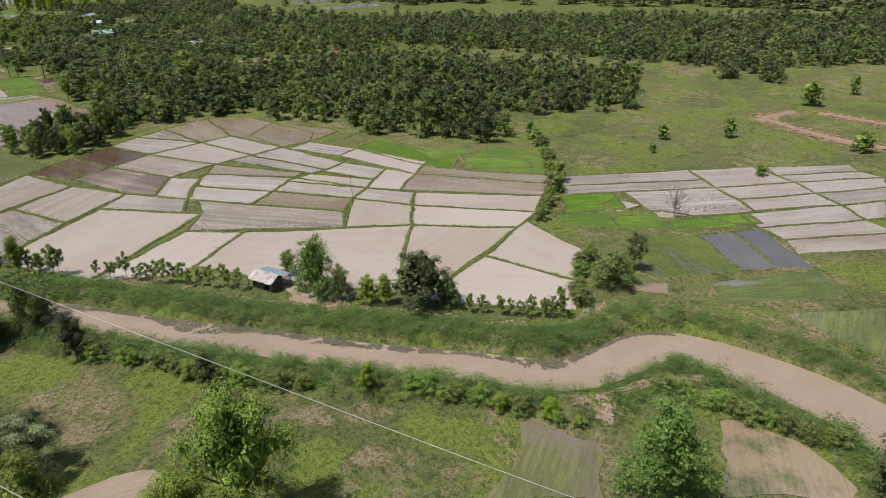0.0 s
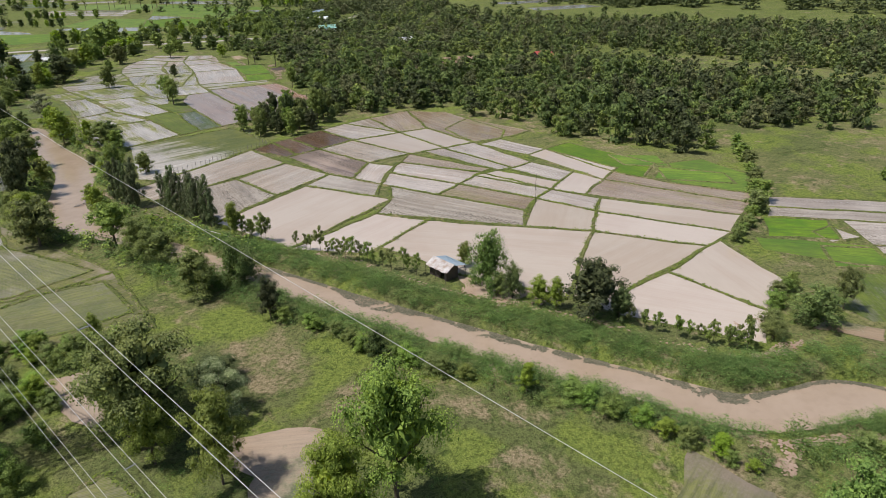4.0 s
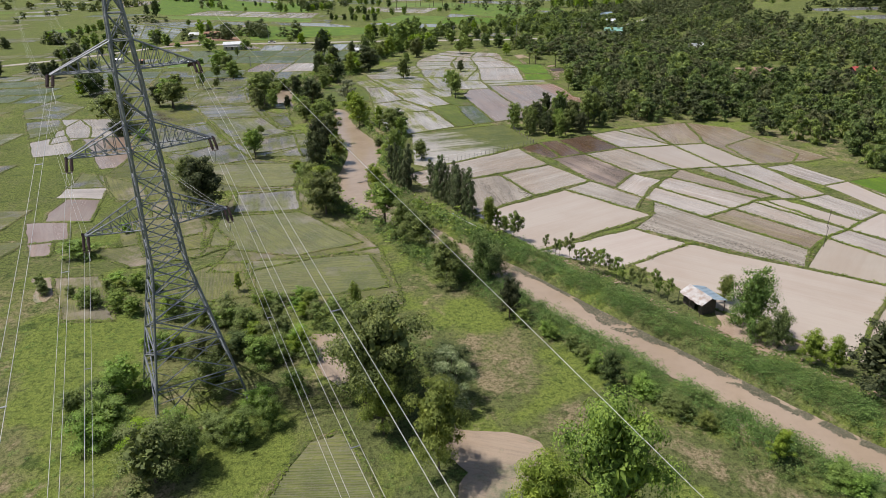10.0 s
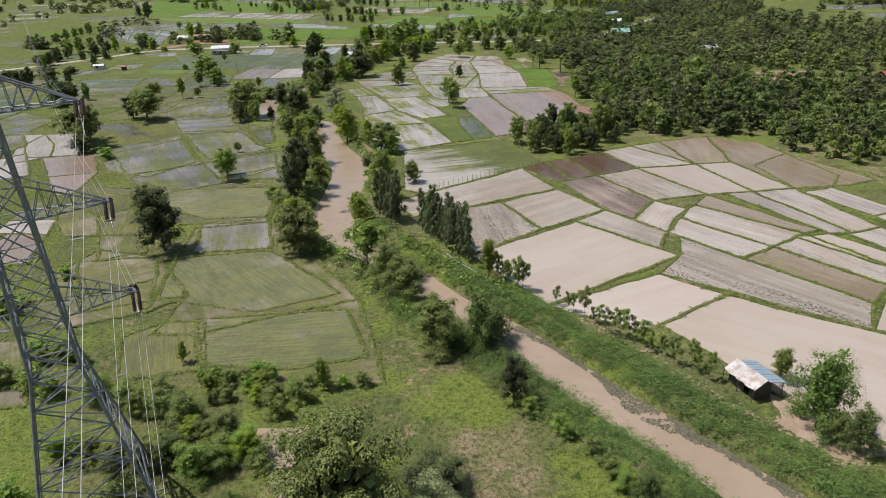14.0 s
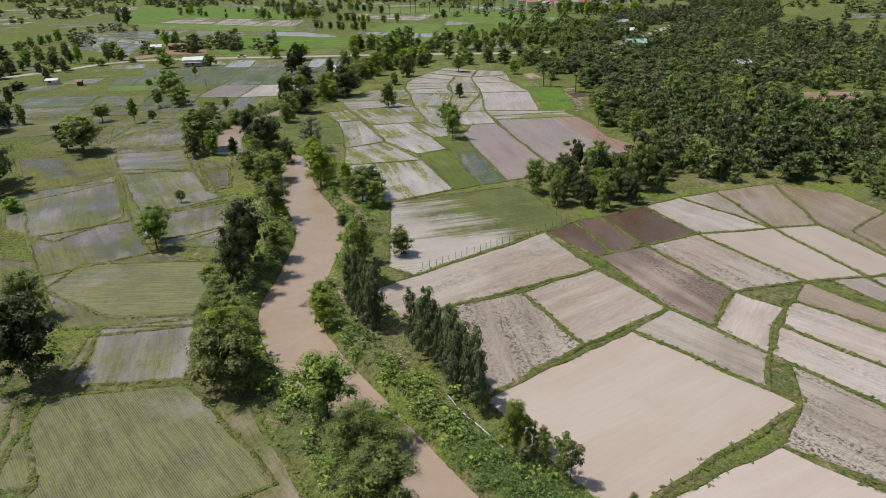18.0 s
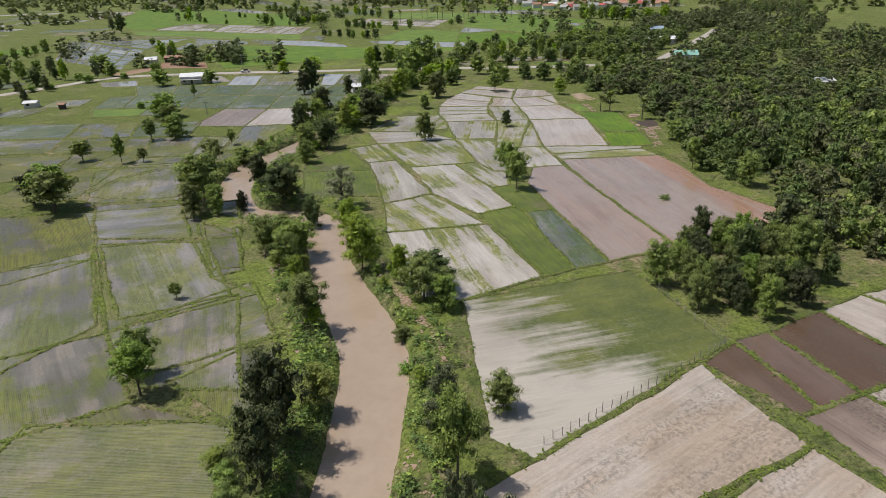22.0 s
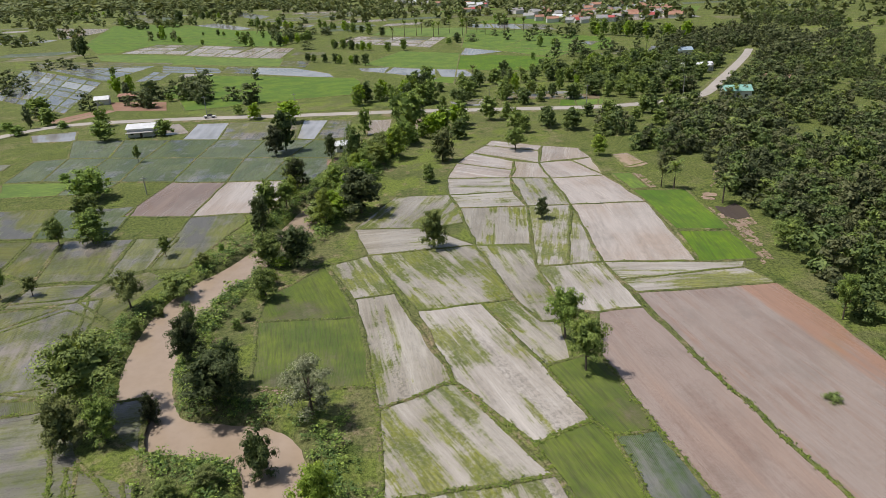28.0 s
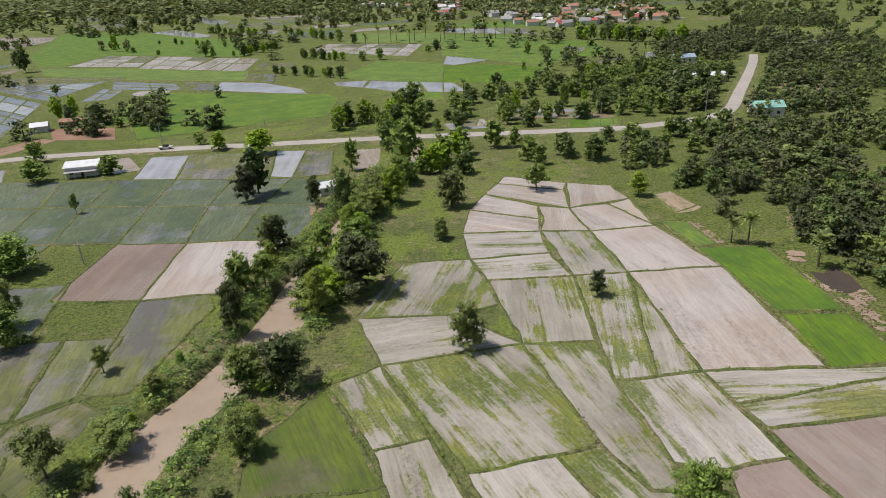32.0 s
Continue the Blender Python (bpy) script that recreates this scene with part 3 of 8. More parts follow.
def paddy(kind, *numbers):
    """One field: a flat surface that follows its corners, with a low grassy bank round it."""
    corners = [Vector((numbers[k], numbers[k + 1])) for k in range(0, len(numbers), 2)]
    centre = sum(corners, Vector((0, 0))) / len(corners)
    corners.sort(key=lambda c: math.atan2(c.y - centre.y, c.x - centre.x))
    if kind in SOILS:
        PATCHES.append((SOILS[kind], [tuple(c) for c in corners]))
        return
    far = min(c.y for c in corners) > 330
    mid = sum(corners, Vector((0, 0))) / len(corners)
    step = 6.0 if far else 1.0 if kind in DRY else 2.0
    loop = []
    for a, b in zip(corners, corners[1:] + corners[:1]):
        k = max(1, int((b - a).length / step))
        for t in range(k):
            p = a.lerp(b, t / k)
            q = wobbled(p.x, p.y) if not far else (p.x, p.y)
            if kind in ("pasture", "pond", "pondgreen", "redsoil", "bare") and not far:
                # ragged outlines where no bank holds them
                q = tuple(q[c] + sum(amp * noise.noise((p.x * f, p.y * f, 33.0 + 11 * c)) for amp, f in ((1.5, 0.16), (0.35, 0.5))) for c in (0, 1))
            loop.append(q)
    lo, hi = np.min(corners, axis=0), np.max(corners, axis=0)
    used = {n for n, l, h in LEVELS if (l < hi).all() and (h > lo).all()}
    level = next(n for n in range(60) if n not in used)
    LEVELS.append((level, lo, hi))
    z = 0.03 + 0.006 * level
    field = tagged(new("paddy_field"), LOOKS[kind], "paddy field" if kind not in DRY else
                   {"pond": "pond", "pondgreen": "pond", "bare": "bare soil", "muck": "bare soil", "redsoil": "bare soil"}.get(kind, "meadow"), "fields of the plain", "")
    field.name = {"pond": "pond", "pondgreen": "pond", "dry": "meadow_patch", "lawn": "meadow_patch", "pasture": "meadow_patch", "bare": "bare_soil", "muck": "bare_soil", "redsoil": "bare_soil"}.get(kind, "paddy_field")
    field.location = (mid.x, mid.y, 0)
    bm = bmesh.new()
    face = bm.faces.new([bm.verts.new((x - mid.x, y - mid.y, z)) for x, y in loop])
    if face.normal.z < 0 or sum((loop[k][0] - loop[k - 1][0]) * (loop[k][1] + loop[k - 1][1]) for k in range(len(loop))) > 0:
        face.normal_flip()
    uv = bm.loops.layers.uv.new("along")
    run = {"bigwet": (0.97, 0.24), "redbig": (0.19, -0.98)}.get(kind)
    e = Vector(run) if run else max((b - a for a, b in zip(corners, corners[1:] + corners[:1])), key=lambda w: w.length).normalized()
    for l in face.loops:
        c = l.vert.co.to_2d()
        l[uv].uv = (c.dot(e), c.x * -e.y + c.y * e.x)
    bmesh.ops.triangulate(bm, faces=bm.faces)
    for f in bm.faces:
        f.normal_update()
        if f.normal.z < 0:
            f.normal_flip()
    part("soil" if kind in ("pasture", "bare", "muck", "redsoil") else "flooded_soil", bm, FIELD[kind], field)
    FIELDS.append((kind, loop))
    if kind in DRY:
        return
    v, q, m = [], [], len(loop)
    pts = np.array(loop) - np.array(mid)
    d = np.roll(pts, -1, 0) - np.roll(pts, 1, 0)
    d /= np.linalg.norm(d, axis=1)[:, None] + 1e-9
    n = np.stack([-d[:, 1], d[:, 0]], 1)
    for k, (off, up) in enumerate(((-0.42, -0.05), (-0.22, 0.16), (0.0, 0.22), (0.22, 0.16), (0.42, -0.05))):
        wide = np.array([1.0 + 0.45 * noise.noise((x * 0.4, y * 0.4, 5.0)) for x, y in loop])[:, None] * (1.2 if far else 1.0)
        v.append(np.c_[pts + n * off * wide, up * (0.8 + 0.5 * np.array([noise.noise((x * 0.6, y * 0.6, k)) for x, y in loop]))])
    i = np.arange(m)
    j = (i + 1) % m
    q = np.concatenate([np.stack([a * m + i, a * m + j, (a + 1) * m + j, (a + 1) * m + i], 1) for a in range(4)])
    part("bund", mesh_of("bund", np.concatenate(v), q, M_BUND, True), None, field, "low grassy earth bank")
    if not far:
        EDGES.append(np.array(loop + loop[:1]))


paddy("mud", 13.9, 63.1, 38.1, 78.3, 24.2, 94.8, 4.0, 81.2)
paddy("mud", 13.9, 63.1, 25.0, 55.2, 40.1, 64.2, 32.5, 72.1)
paddy("mud", 35.7, 41.6, 46.8, 27.8, 55.8, 38.2, 64.1, 46.5, 40.1, 64.2, 28.1, 57.1)
paddy("mud", 46.8, 27.8, 49.3, 21.4, 55.7, 26.3, 77.4, 32.5, 64.1, 46.5, 55.8, 38.2)
paddy("mud", 68.8, 12.8, 78.2, 16.8, 81.0, 33.8, 64.9, 28.2)
paddy("mud", 61.8, 6.8, 68.8, 12.8, 64.9, 28.2, 55.7, 26.3, 49.3, 21.4)
paddy("mud", 77.4, 32.5, 85.4, 35.4, 70.4, 54.2, 64.1, 46.5)
paddy("mud", 85.4, 35.4, 93.2, 40.1, 75.6, 59.7, 70.4, 54.2)
paddy("wetbrown", 93.2, 40.1, 99.6, 44.1, 83.2, 68.9, 74.3, 62.8)
paddy("wetbrown", 99.6, 44.1, 104.3, 47.9, 94.4, 60.5, 88.4, 72.2, 83.2, 68.9)
paddy("mud", 54.5, 53.9, 64.1, 46.5, 70.4, 54.2, 64.2, 65.5)
paddy("plough", 54.5, 53.9, 58.8, 60.5, 40.6, 86.1, 38.1, 78.3, 32.5, 72.1)
paddy("grey", 35.7, 81.2, 39.0, 88.4, 30.9, 100.4, 24.2, 94.8)
paddy("plough", 4.0, 81.2, 17.4, 91.5, 11.3, 106.4, 1.3, 102.9)
paddy("pale", 17.4, 91.5, 30.9, 100.4, 24.0, 113.4, 11.3, 106.4)
paddy("pale", -10.7, 108.8, -6.3, 99.4, 24.0, 113.4, 18.6, 129.0)
paddy("brown", 25.2, 118.2, 28.0, 119.5, 24.6, 134.0, 18.6, 129.0)
paddy("brown", 28.0, 119.5, 34.2, 121.7, 29.8, 135.7, 24.6, 134.0)
paddy("brown", 34.2, 121.7, 44.8, 125.8, 39.5, 140.4, 29.8, 135.7)
paddy("grey", 44.8, 125.8, 58.4, 127.6, 48.1, 144.8, 39.5, 140.4)
paddy("grey", 58.4, 127.6, 58.4, 127.6, 56.6, 148.0, 48.1, 144.8)
paddy("wetbrown", 58.4, 127.6, 67.0, 128.0, 70.3, 151.9, 56.6, 148.0)
paddy("wetbrown", 72.0, 109.0, 79.7, 108.5, 85.2, 116.3, 80.4, 144.3, 70.3, 151.9, 67.0, 128.0)
paddy("darkplough", 30.9, 100.4, 35.1, 94.8, 41.8, 104.4, 34.2, 121.7, 25.2, 118.2)
paddy("pale", 35.1, 94.8, 39.0, 88.4, 46.6, 98.9, 41.8, 104.4)
paddy("palep", 41.8, 104.4, 53.1, 106.8, 44.8, 125.8, 34.2, 121.7)
paddy("mud", 53.1, 106.8, 62.9, 107.7, 58.4, 127.6, 44.8, 125.8)
paddy("mud", 62.9, 107.7, 72.0, 109.0, 67.0, 128.0, 58.4, 127.6)
paddy("pale", 47.3, 76.4, 54.3, 80.4, 43.2, 95.5, 39.0, 88.4)
paddy("wetbrown", 58.8, 60.5, 64.2, 65.5, 54.3, 80.4, 47.3, 76.4)
paddy("pale", 54.3, 80.4, 62.1, 85.5, 48.8, 101.1, 43.2, 95.5)
paddy("pale", 64.2, 65.5, 69.8, 68.7, 62.1, 85.5, 54.3, 80.4)
paddy("grey", 70.4, 54.2, 75.6, 59.7, 69.8, 68.7, 64.2, 65.5)
paddy("wetbrown", 62.1, 85.5, 65.3, 86.8, 53.1, 106.8, 48.8, 101.1)
paddy("mud", 69.8, 68.7, 74.1, 72.2, 66.1, 85.1, 59.9, 84.1)
paddy("mud", 69.8, 68.7, 74.3, 62.8, 83.2, 68.9, 80.5, 76.3, 74.1, 72.2)
paddy("grey", 74.1, 72.2, 80.5, 76.3, 76.2, 87.2, 70.1, 84.9, 68.9, 85.0)
paddy("palep", 70.1, 84.9, 76.2, 87.2, 72.0, 109.0, 62.9, 107.7)
paddy("grey", 66.1, 85.1, 70.1, 84.9, 62.9, 107.7, 57.0, 107.2)
paddy("grey", 78.4, 91.9, 84.9, 94.8, 79.7, 108.5, 72.5, 106.6)
paddy("mud", 83.2, 68.9, 90.8, 74.2, 84.9, 94.8, 78.4, 91.9)
paddy("wetbrown", 72.0, 109.0, 83.3, 109.7, 91.3, 112.3, 82.2, 133.8, 71.1, 125.1)
paddy("green", 88.4, 72.2, 91.5, 66.1, 100.7, 72.9, 93.4, 97.5, 84.9, 94.8)
paddy("green", 94.4, 60.5, 104.3, 47.9, 113.3, 56.5, 112.7, 70.4, 99.7, 72.2)
paddy("pasture", 126.2, 67.1, 146.5, 63.6, 150.0, 78.6, 136.8, 83.3)
paddy("grey", 125.1, 23.6, 129.1, 29.0, 105.3, 45.4, 100.8, 41.4)
paddy("grey", 122.6, 19.1, 125.1, 23.6, 100.8, 41.4, 96.5, 37.9)
paddy("pale", 122.6, 19.1, 137.5, 9.4, 141.4, 20.4, 129.1, 29.0)
paddy("pale", 133.7, 3.7, 137.5, 9.4, 122.6, 19.1, 119.4, 12.6)
paddy("pale", 130.8, -2.1, 133.7, 3.7, 119.4, 12.6, 116.0, 7.7)
paddy("grey", 125.9, -7.8, 130.8, -2.1, 111.9, 9.1, 108.6, 3.2)
paddy("pale", 122.4, -12.7, 124.7, -12.0, 125.9, -7.8, 108.6, 3.2, 106.6, -1.8)
paddy("pale", 115.0, -15.1, 122.4, -12.7, 106.6, -1.8, 102.1, -5.9)
paddy("darkgrey", 90.2, -2.6, 94.8, -5.8, 103.6, 5.6, 97.7, 9.2)
paddy("darkgrey", 94.8, -5.8, 99.1, -10.3, 108.6, 3.2, 103.6, 5.6)
paddy("plough", 111.9, 9.1, 116.0, 7.7, 122.6, 19.1, 106.6, 30.6, 99.8, 17.9)
paddy("green", 108.6, 3.2, 108.6, 3.2, 103.3, 19.5, 87.1, 32.3, 83.9, 27.6, 90.1, 19.8)
paddy("lushrice", 78.3, 4.7, 90.2, -2.6, 97.7, 9.2, 89.8, 16.0, 77.8, 11.3)
paddy("lushrice", 93.7, -16.9, 99.1, -10.3, 83.0, -0.9, 78.3, -6.2)
paddy("lushrice", 79.3, -26.0, 94.3, -21.3, 82.6, -12.7, 80.0, -19.7)
paddy("grey", 155.3, 2.9, 158.8, 6.4, 143.3, 18.2, 139.3, 14.1)
paddy("grey", 154.6, -2.2, 155.3, 2.9, 139.3, 14.1, 137.5, 9.4)
paddy("grey", 148.1, -4.6, 154.6, -2.2, 137.5, 9.4, 133.7, 3.7)
paddy("grey", 139.5, -7.3, 148.1, -4.6, 133.7, 3.7, 130.8, -2.1)
paddy("pale", 125.9, -7.8, 129.8, -10.4, 139.5, -7.3, 130.8, -2.1)
paddy("pond", 75.6, 1.0, 78.4, 3.2, 74.4, 7.4, 70.0, 7.3)
paddy("ricedry", -43.9, 65.1, -39.5, 70.0, -40.5, 58.8, -34.4, 58.6, -13.3, 67.3, -33.9, 99.7, -47.6, 97.5, -45.9, 81.5)
paddy("ricedry", -28.9, 46.5, -7.8, 45.6, -13.3, 67.3, -34.4, 58.6)
paddy("ricedry", -53.9, 65.7, -39.5, 70.0, -49.4, 84.7, -63.3, 83.9)
paddy("ricedry", -72.1, 95.7, -55.7, 95.7, -69.0, 118.8, -85.5, 115.9)
paddy("rice", -52.6, 99.7, -33.9, 99.7, -36.7, 120.1, -50.4, 125.5, -64.9, 116.9)
paddy("wet", -64.9, 116.9, -50.4, 125.5, -60.5, 142.0, -76.2, 133.9)
paddy("wet", -36.7, 120.1, -32.6, 124.6, -36.3, 139.2, -47.3, 129.3)
paddy("wet", -53.0, 129.7, -36.3, 139.2, -43.6, 156.8, -60.5, 142.0)
paddy("wet", -60.5, 142.0, -41.7, 152.2, -50.7, 158.7, -59.7, 176.2, -76.7, 173.4)
paddy("rice", -76.2, 133.9, -60.5, 142.0, -74.8, 168.0, -88.9, 155.0)
paddy("rice", -93.5, 162.6, -74.8, 168.0, -86.4, 193.9, -110.6, 191.1)
paddy("wet", -76.7, 173.4, -59.7, 176.2, -69.8, 198.3, -88.9, 199.2)
paddy("wet", -50.7, 158.7, -46.5, 161.3, -51.2, 176.4, -60.5, 185.2)
paddy("wet", -95.0, 204.2, -69.8, 198.3, -80.0, 230.4, -95.6, 228.6)
paddy("shallow", -73.6, 241.3, -65.9, 241.3, -59.8, 266.0, -61.9, 272.0, -74.5, 271.6)
paddy("redmud", -92.3, 274.4, -74.5, 271.6, -73.2, 299.2, -89.5, 302.0)
paddy("pale", -74.5, 271.6, -57.6, 272.1, -50.1, 297.0, -73.2, 299.2)
paddy("ricedark", -141.3, 309.2, -130.4, 309.7, -135.0, 335.2, -145.3, 334.1)
paddy("ricedark", -130.4, 309.7, -119.0, 306.8, -121.0, 333.6, -135.0, 335.2)
paddy("ricedark", -119.0, 306.8, -105.4, 305.0, -108.3, 331.1, -121.0, 333.6)
paddy("ricedark", -105.4, 305.0, -89.5, 302.0, -90.5, 327.9, -108.3, 331.1)
paddy("ricedark", -89.5, 302.0, -73.2, 299.2, -74.5, 324.6, -90.5, 327.9)
paddy("ricedark", -73.2, 299.2, -62.5, 298.6, -60.2, 322.2, -74.5, 324.6)
paddy("ricedark", -62.5, 298.6, -45.7, 296.4, -45.6, 319.7, -60.2, 322.2)
paddy("ricedark", -135.0, 335.2, -121.0, 333.6, -126.1, 358.6, -146.5, 362.3)
paddy("ricedark", -121.0, 333.6, -108.3, 331.1, -108.4, 355.3, -126.1, 358.6)
paddy("ricedark", -108.3, 331.1, -90.5, 327.9, -90.3, 351.8, -108.4, 355.3)
paddy("ricedark", -90.5, 327.9, -74.5, 324.6, -72.6, 347.4, -90.3, 351.8)
paddy("ricedark", -74.5, 324.6, -60.2, 322.2, -55.1, 344.4, -72.6, 347.4)
paddy("ricedark", -60.2, 322.2, -45.6, 319.7, -43.9, 340.1, -55.1, 344.4)
paddy("silver", -104.0, 354.4, -90.3, 351.8, -93.7, 380.2, -106.6, 380.9)
paddy("wet", -90.3, 351.8, -72.6, 347.4, -74.6, 378.0, -93.7, 380.2)
paddy("rice", -72.6, 347.4, -62.0, 347.3, -64.3, 377.6, -74.6, 378.0)
paddy("silver", -62.0, 347.3, -55.1, 344.4, -54.3, 375.5, -64.3, 377.6)
paddy("wet", -55.1, 344.4, -44.3, 345.3, -45.1, 373.1, -54.3, 375.5)
paddy("pale", -37.0, 346.9, -29.5, 351.0, -29.3, 371.6, -39.8, 371.6)
paddy("green", 40.8, 587.4, 78.8, 539.6, 107.1, 554.4, 121.0, 615.9, 79.4, 674.8)
paddy("green", -180.4, 690.3, -187.8, 753.6, -304.6, 832.6, -347.7, 772.9, -292.3, 762.6)
paddy("pale", 17.4, 315.3, 19.6, 321.3, 4.5, 330.9, 1.6, 325.0)
paddy("pale", 15.1, 302.5, 17.4, 315.3, 1.6, 325.0, -3.1, 316.7)
paddy("pale", 15.1, 302.5, 30.8, 305.6, 30.0, 316.3, 19.6, 321.3)
paddy("pale", 7.5, 296.0, 8.5, 305.5, -3.1, 316.7, -8.1, 306.3)
paddy("pale", 5.5, 289.5, 15.9, 287.5, 15.1, 302.5, 8.5, 305.5)
paddy("pale", 15.9, 287.5, 30.4, 287.4, 24.8, 303.1, 15.1, 302.5)
paddy("mud", 30.4, 287.4, 30.4, 287.4, 30.8, 305.6, 24.8, 303.1)
paddy("pale", -11.7, 291.9, 5.5, 289.5, 7.5, 296.0, -8.1, 306.3)
paddy("whitewet", -11.5, 278.0, 4.4, 277.8, 5.5, 289.5, -11.7, 291.9)
paddy("stripe", 6.5, 266.8, 16.9, 266.3, 15.9, 287.5, 5.5, 289.5)
paddy("pale", 16.9, 266.3, 34.5, 265.4, 30.4, 287.4, 15.9, 287.5)
paddy("whitewet", -9.7, 267.9, 6.5, 266.8, 4.4, 277.8, -11.5, 278.0)
paddy("green", 32.5, 289.1, 37.8, 288.1, 38.4, 275.6, 33.8, 275.3)
paddy("green", 33.8, 274.6, 46.5, 273.0, 46.1, 246.3, 35.2, 247.9)
paddy("green", 35.0, 247.0, 45.6, 245.4, 45.1, 231.3, 33.6, 231.5)
paddy("pale", 15.7, 233.6, 33.3, 232.0, 34.5, 265.4, 16.9, 266.3)
paddy("whitewet", -7.5, 244.9, 3.8, 243.8, 6.5, 266.8, -9.7, 267.9)
paddy("stripe", -33.8, 257.5, -16.5, 255.9, -8.8, 258.4, -11.5, 278.0, -25.2, 279.0)
paddy("whitewet", -29.6, 242.4, -7.5, 244.9, -16.5, 255.9, -33.8, 257.5)
paddy("stripe", 3.2, 233.5, 9.1, 233.3, 16.9, 266.3, 6.5, 266.8)
paddy("stripe", 9.1, 233.3, 15.7, 233.6, 16.9, 266.3, 16.9, 266.3)
paddy("stripe", -30.5, 223.9, -23.5, 225.2, -29.6, 242.4, -37.7, 238.7)
paddy("whitewet", -24.5, 191.9, -14.3, 197.5, -23.5, 225.2, -30.5, 223.9)
paddy("stripe", -23.3, 175.8, -3.9, 178.1, -14.3, 197.5, -24.5, 191.9)
paddy("whitewet", -16.3, 148.9, -10.1, 147.7, 3.2, 154.7, -3.9, 178.1, -23.3, 175.8)
paddy("bigwet", -8.8, 116.5, -4.5, 113.1, 24.6, 134.0, 17.1, 155.9, -10.1, 147.7)
paddy("green2", -42.6, 198.4, -25.5, 197.1, -29.0, 217.3, -46.1, 217.2)
paddy("green2", -46.1, 217.2, -29.0, 217.3, -37.7, 238.7, -46.7, 226.1)
paddy("pond", 53.9, -31.5, 56.7, -31.0, 57.6, -21.0, 55.4, -17.1, 45.2, -23.6)
paddy("pondgreen", 37.1, -16.4, 42.2, -10.6, 39.2, -4.1, 29.4, -9.4)
paddy("pond", -5.5, 21.9, -1.1, 18.0, 6.6, 15.6, 7.5, 13.1, 4.4, 8.2, 2.9, 4.8, -1.7, 5.2, -1.0, 9.4, -0.3, 11.3, -3.3, 15.2)
paddy("pond", -17.5, 28.0, -14.3, 25.4, -15.4, 38.5, -21.0, 38.5)
paddy("lawn", -46.6, 16.7, -43.9, 18.2, -41.2, 30.4, -46.0, 42.6, -61.6, 44.2)
paddy("redmud", -95.7, 134.7, -85.0, 137.6, -94.0, 155.1, -107.2, 153.0)
paddy("redmud", -86.7, 120.0, -82.5, 121.3, -85.0, 137.6, -95.7, 134.7)
paddy("wet", -141.1, 182.8, -127.9, 180.7, -129.7, 201.6, -147.7, 215.6, -150.0, 197.3)
paddy("wet", -123.6, 154.1, -118.7, 166.2, -127.9, 180.7, -137.6, 177.2)
paddy("grey", -111.5, 153.3, -97.7, 154.5, -110.2, 179.6, -127.9, 180.7)
paddy("grey", -110.8, 132.8, -101.2, 136.8, -114.0, 157.5, -121.2, 149.9)
paddy("green", -134.2, 294.6, -118.3, 294.3, -119.0, 306.8, -141.3, 309.2)
paddy("ricedry", -56.9, 43.7, -49.3, 43.5, -58.2, 58.9, -65.7, 58.4)
paddy("pale", 37.7, 294.2, 44.4, 297.7, 42.6, 308.9, 37.4, 307.2)
paddy("ricedark", -118.3, 294.3, -106.9, 294.2, -105.4, 305.0, -119.0, 306.8)
paddy("pale", 55.4, 459.2, 67.2, 456.4, 68.6, 475.2, 59.7, 471.3)
paddy("pale", 136.8, 413.9, 152.8, 411.2, 156.1, 425.6, 137.3, 424.6)
paddy("pond", 55.7, 391.0, 57.6, 401.8, 17.9, 410.6, 17.8, 401.3)
paddy("silver", -4.7, 389.2, 9.0, 388.6, 7.8, 399.1, -6.3, 400.8)
paddy("green", 36.4, 379.6, 50.7, 375.5, 54.8, 390.5, 39.4, 392.9)
paddy("pale", 96.7, 24.7, 102.9, 23.6, 102.7, 29.8, 98.0, 29.1)
paddy("redsoil", -166.7, 441.3, -138.0, 435.5, -130.0, 412.9, -155.3, 418.8)
paddy("redsoil", -178.0, 399.0, -166.0, 394.0, -154.0, 418.0, -163.0, 424.0)
paddy("redsoil", -57.0, 381.8, -26.8, 383.0, -28.0, 390.1, -62.4, 389.8)
paddy("redsoil", -46.6, 311.4, -41.4, 312.9, -43.7, 319.6, -48.3, 318.4)
paddy("redsoil", 94.4, 229.8, 110.1, 223.6, 132.4, 224.5, 147.1, 247.3, 119.9, 248.5, 88.6, 243.7)
paddy("green", -132.9, 438.0, -120.9, 410.0, -103.4, 414.8, -68.6, 426.0, -51.1, 429.0, -48.9, 467.6, -53.6, 481.2, -140.7, 517.9, -151.7, 518.3, -150.2, 459.6)
paddy("pasture", -116.4, 397.4, -93.3, 394.0, -58.0, 394.4, -30.8, 393.1, -30.9, 418.1, -67.4, 414.6, -119.1, 409.1)
paddy("pale", -156.5, 512.8, -140.8, 510.4, -140.5, 524.4, -159.6, 529.9, -161.2, 521.6)
paddy("silver", -78.3, 491.6, -64.8, 485.9, -69.3, 501.3, -93.3, 531.1, -119.1, 543.4, -117.1, 514.8)
paddy("green", -183.5, 577.8, -105.2, 541.3, -110.4, 580.8, -222.9, 647.5, -273.4, 664.8, -252.5, 623.7)
paddy("green", -332.0, 769.9, -280.0, 678.8, -260.3, 675.7, -250.4, 730.9, -150.6, 673.0, -125.7, 663.7, -157.6, 822.6, -199.4, 837.9, -323.8, 1001.9, -413.1, 1025.0)
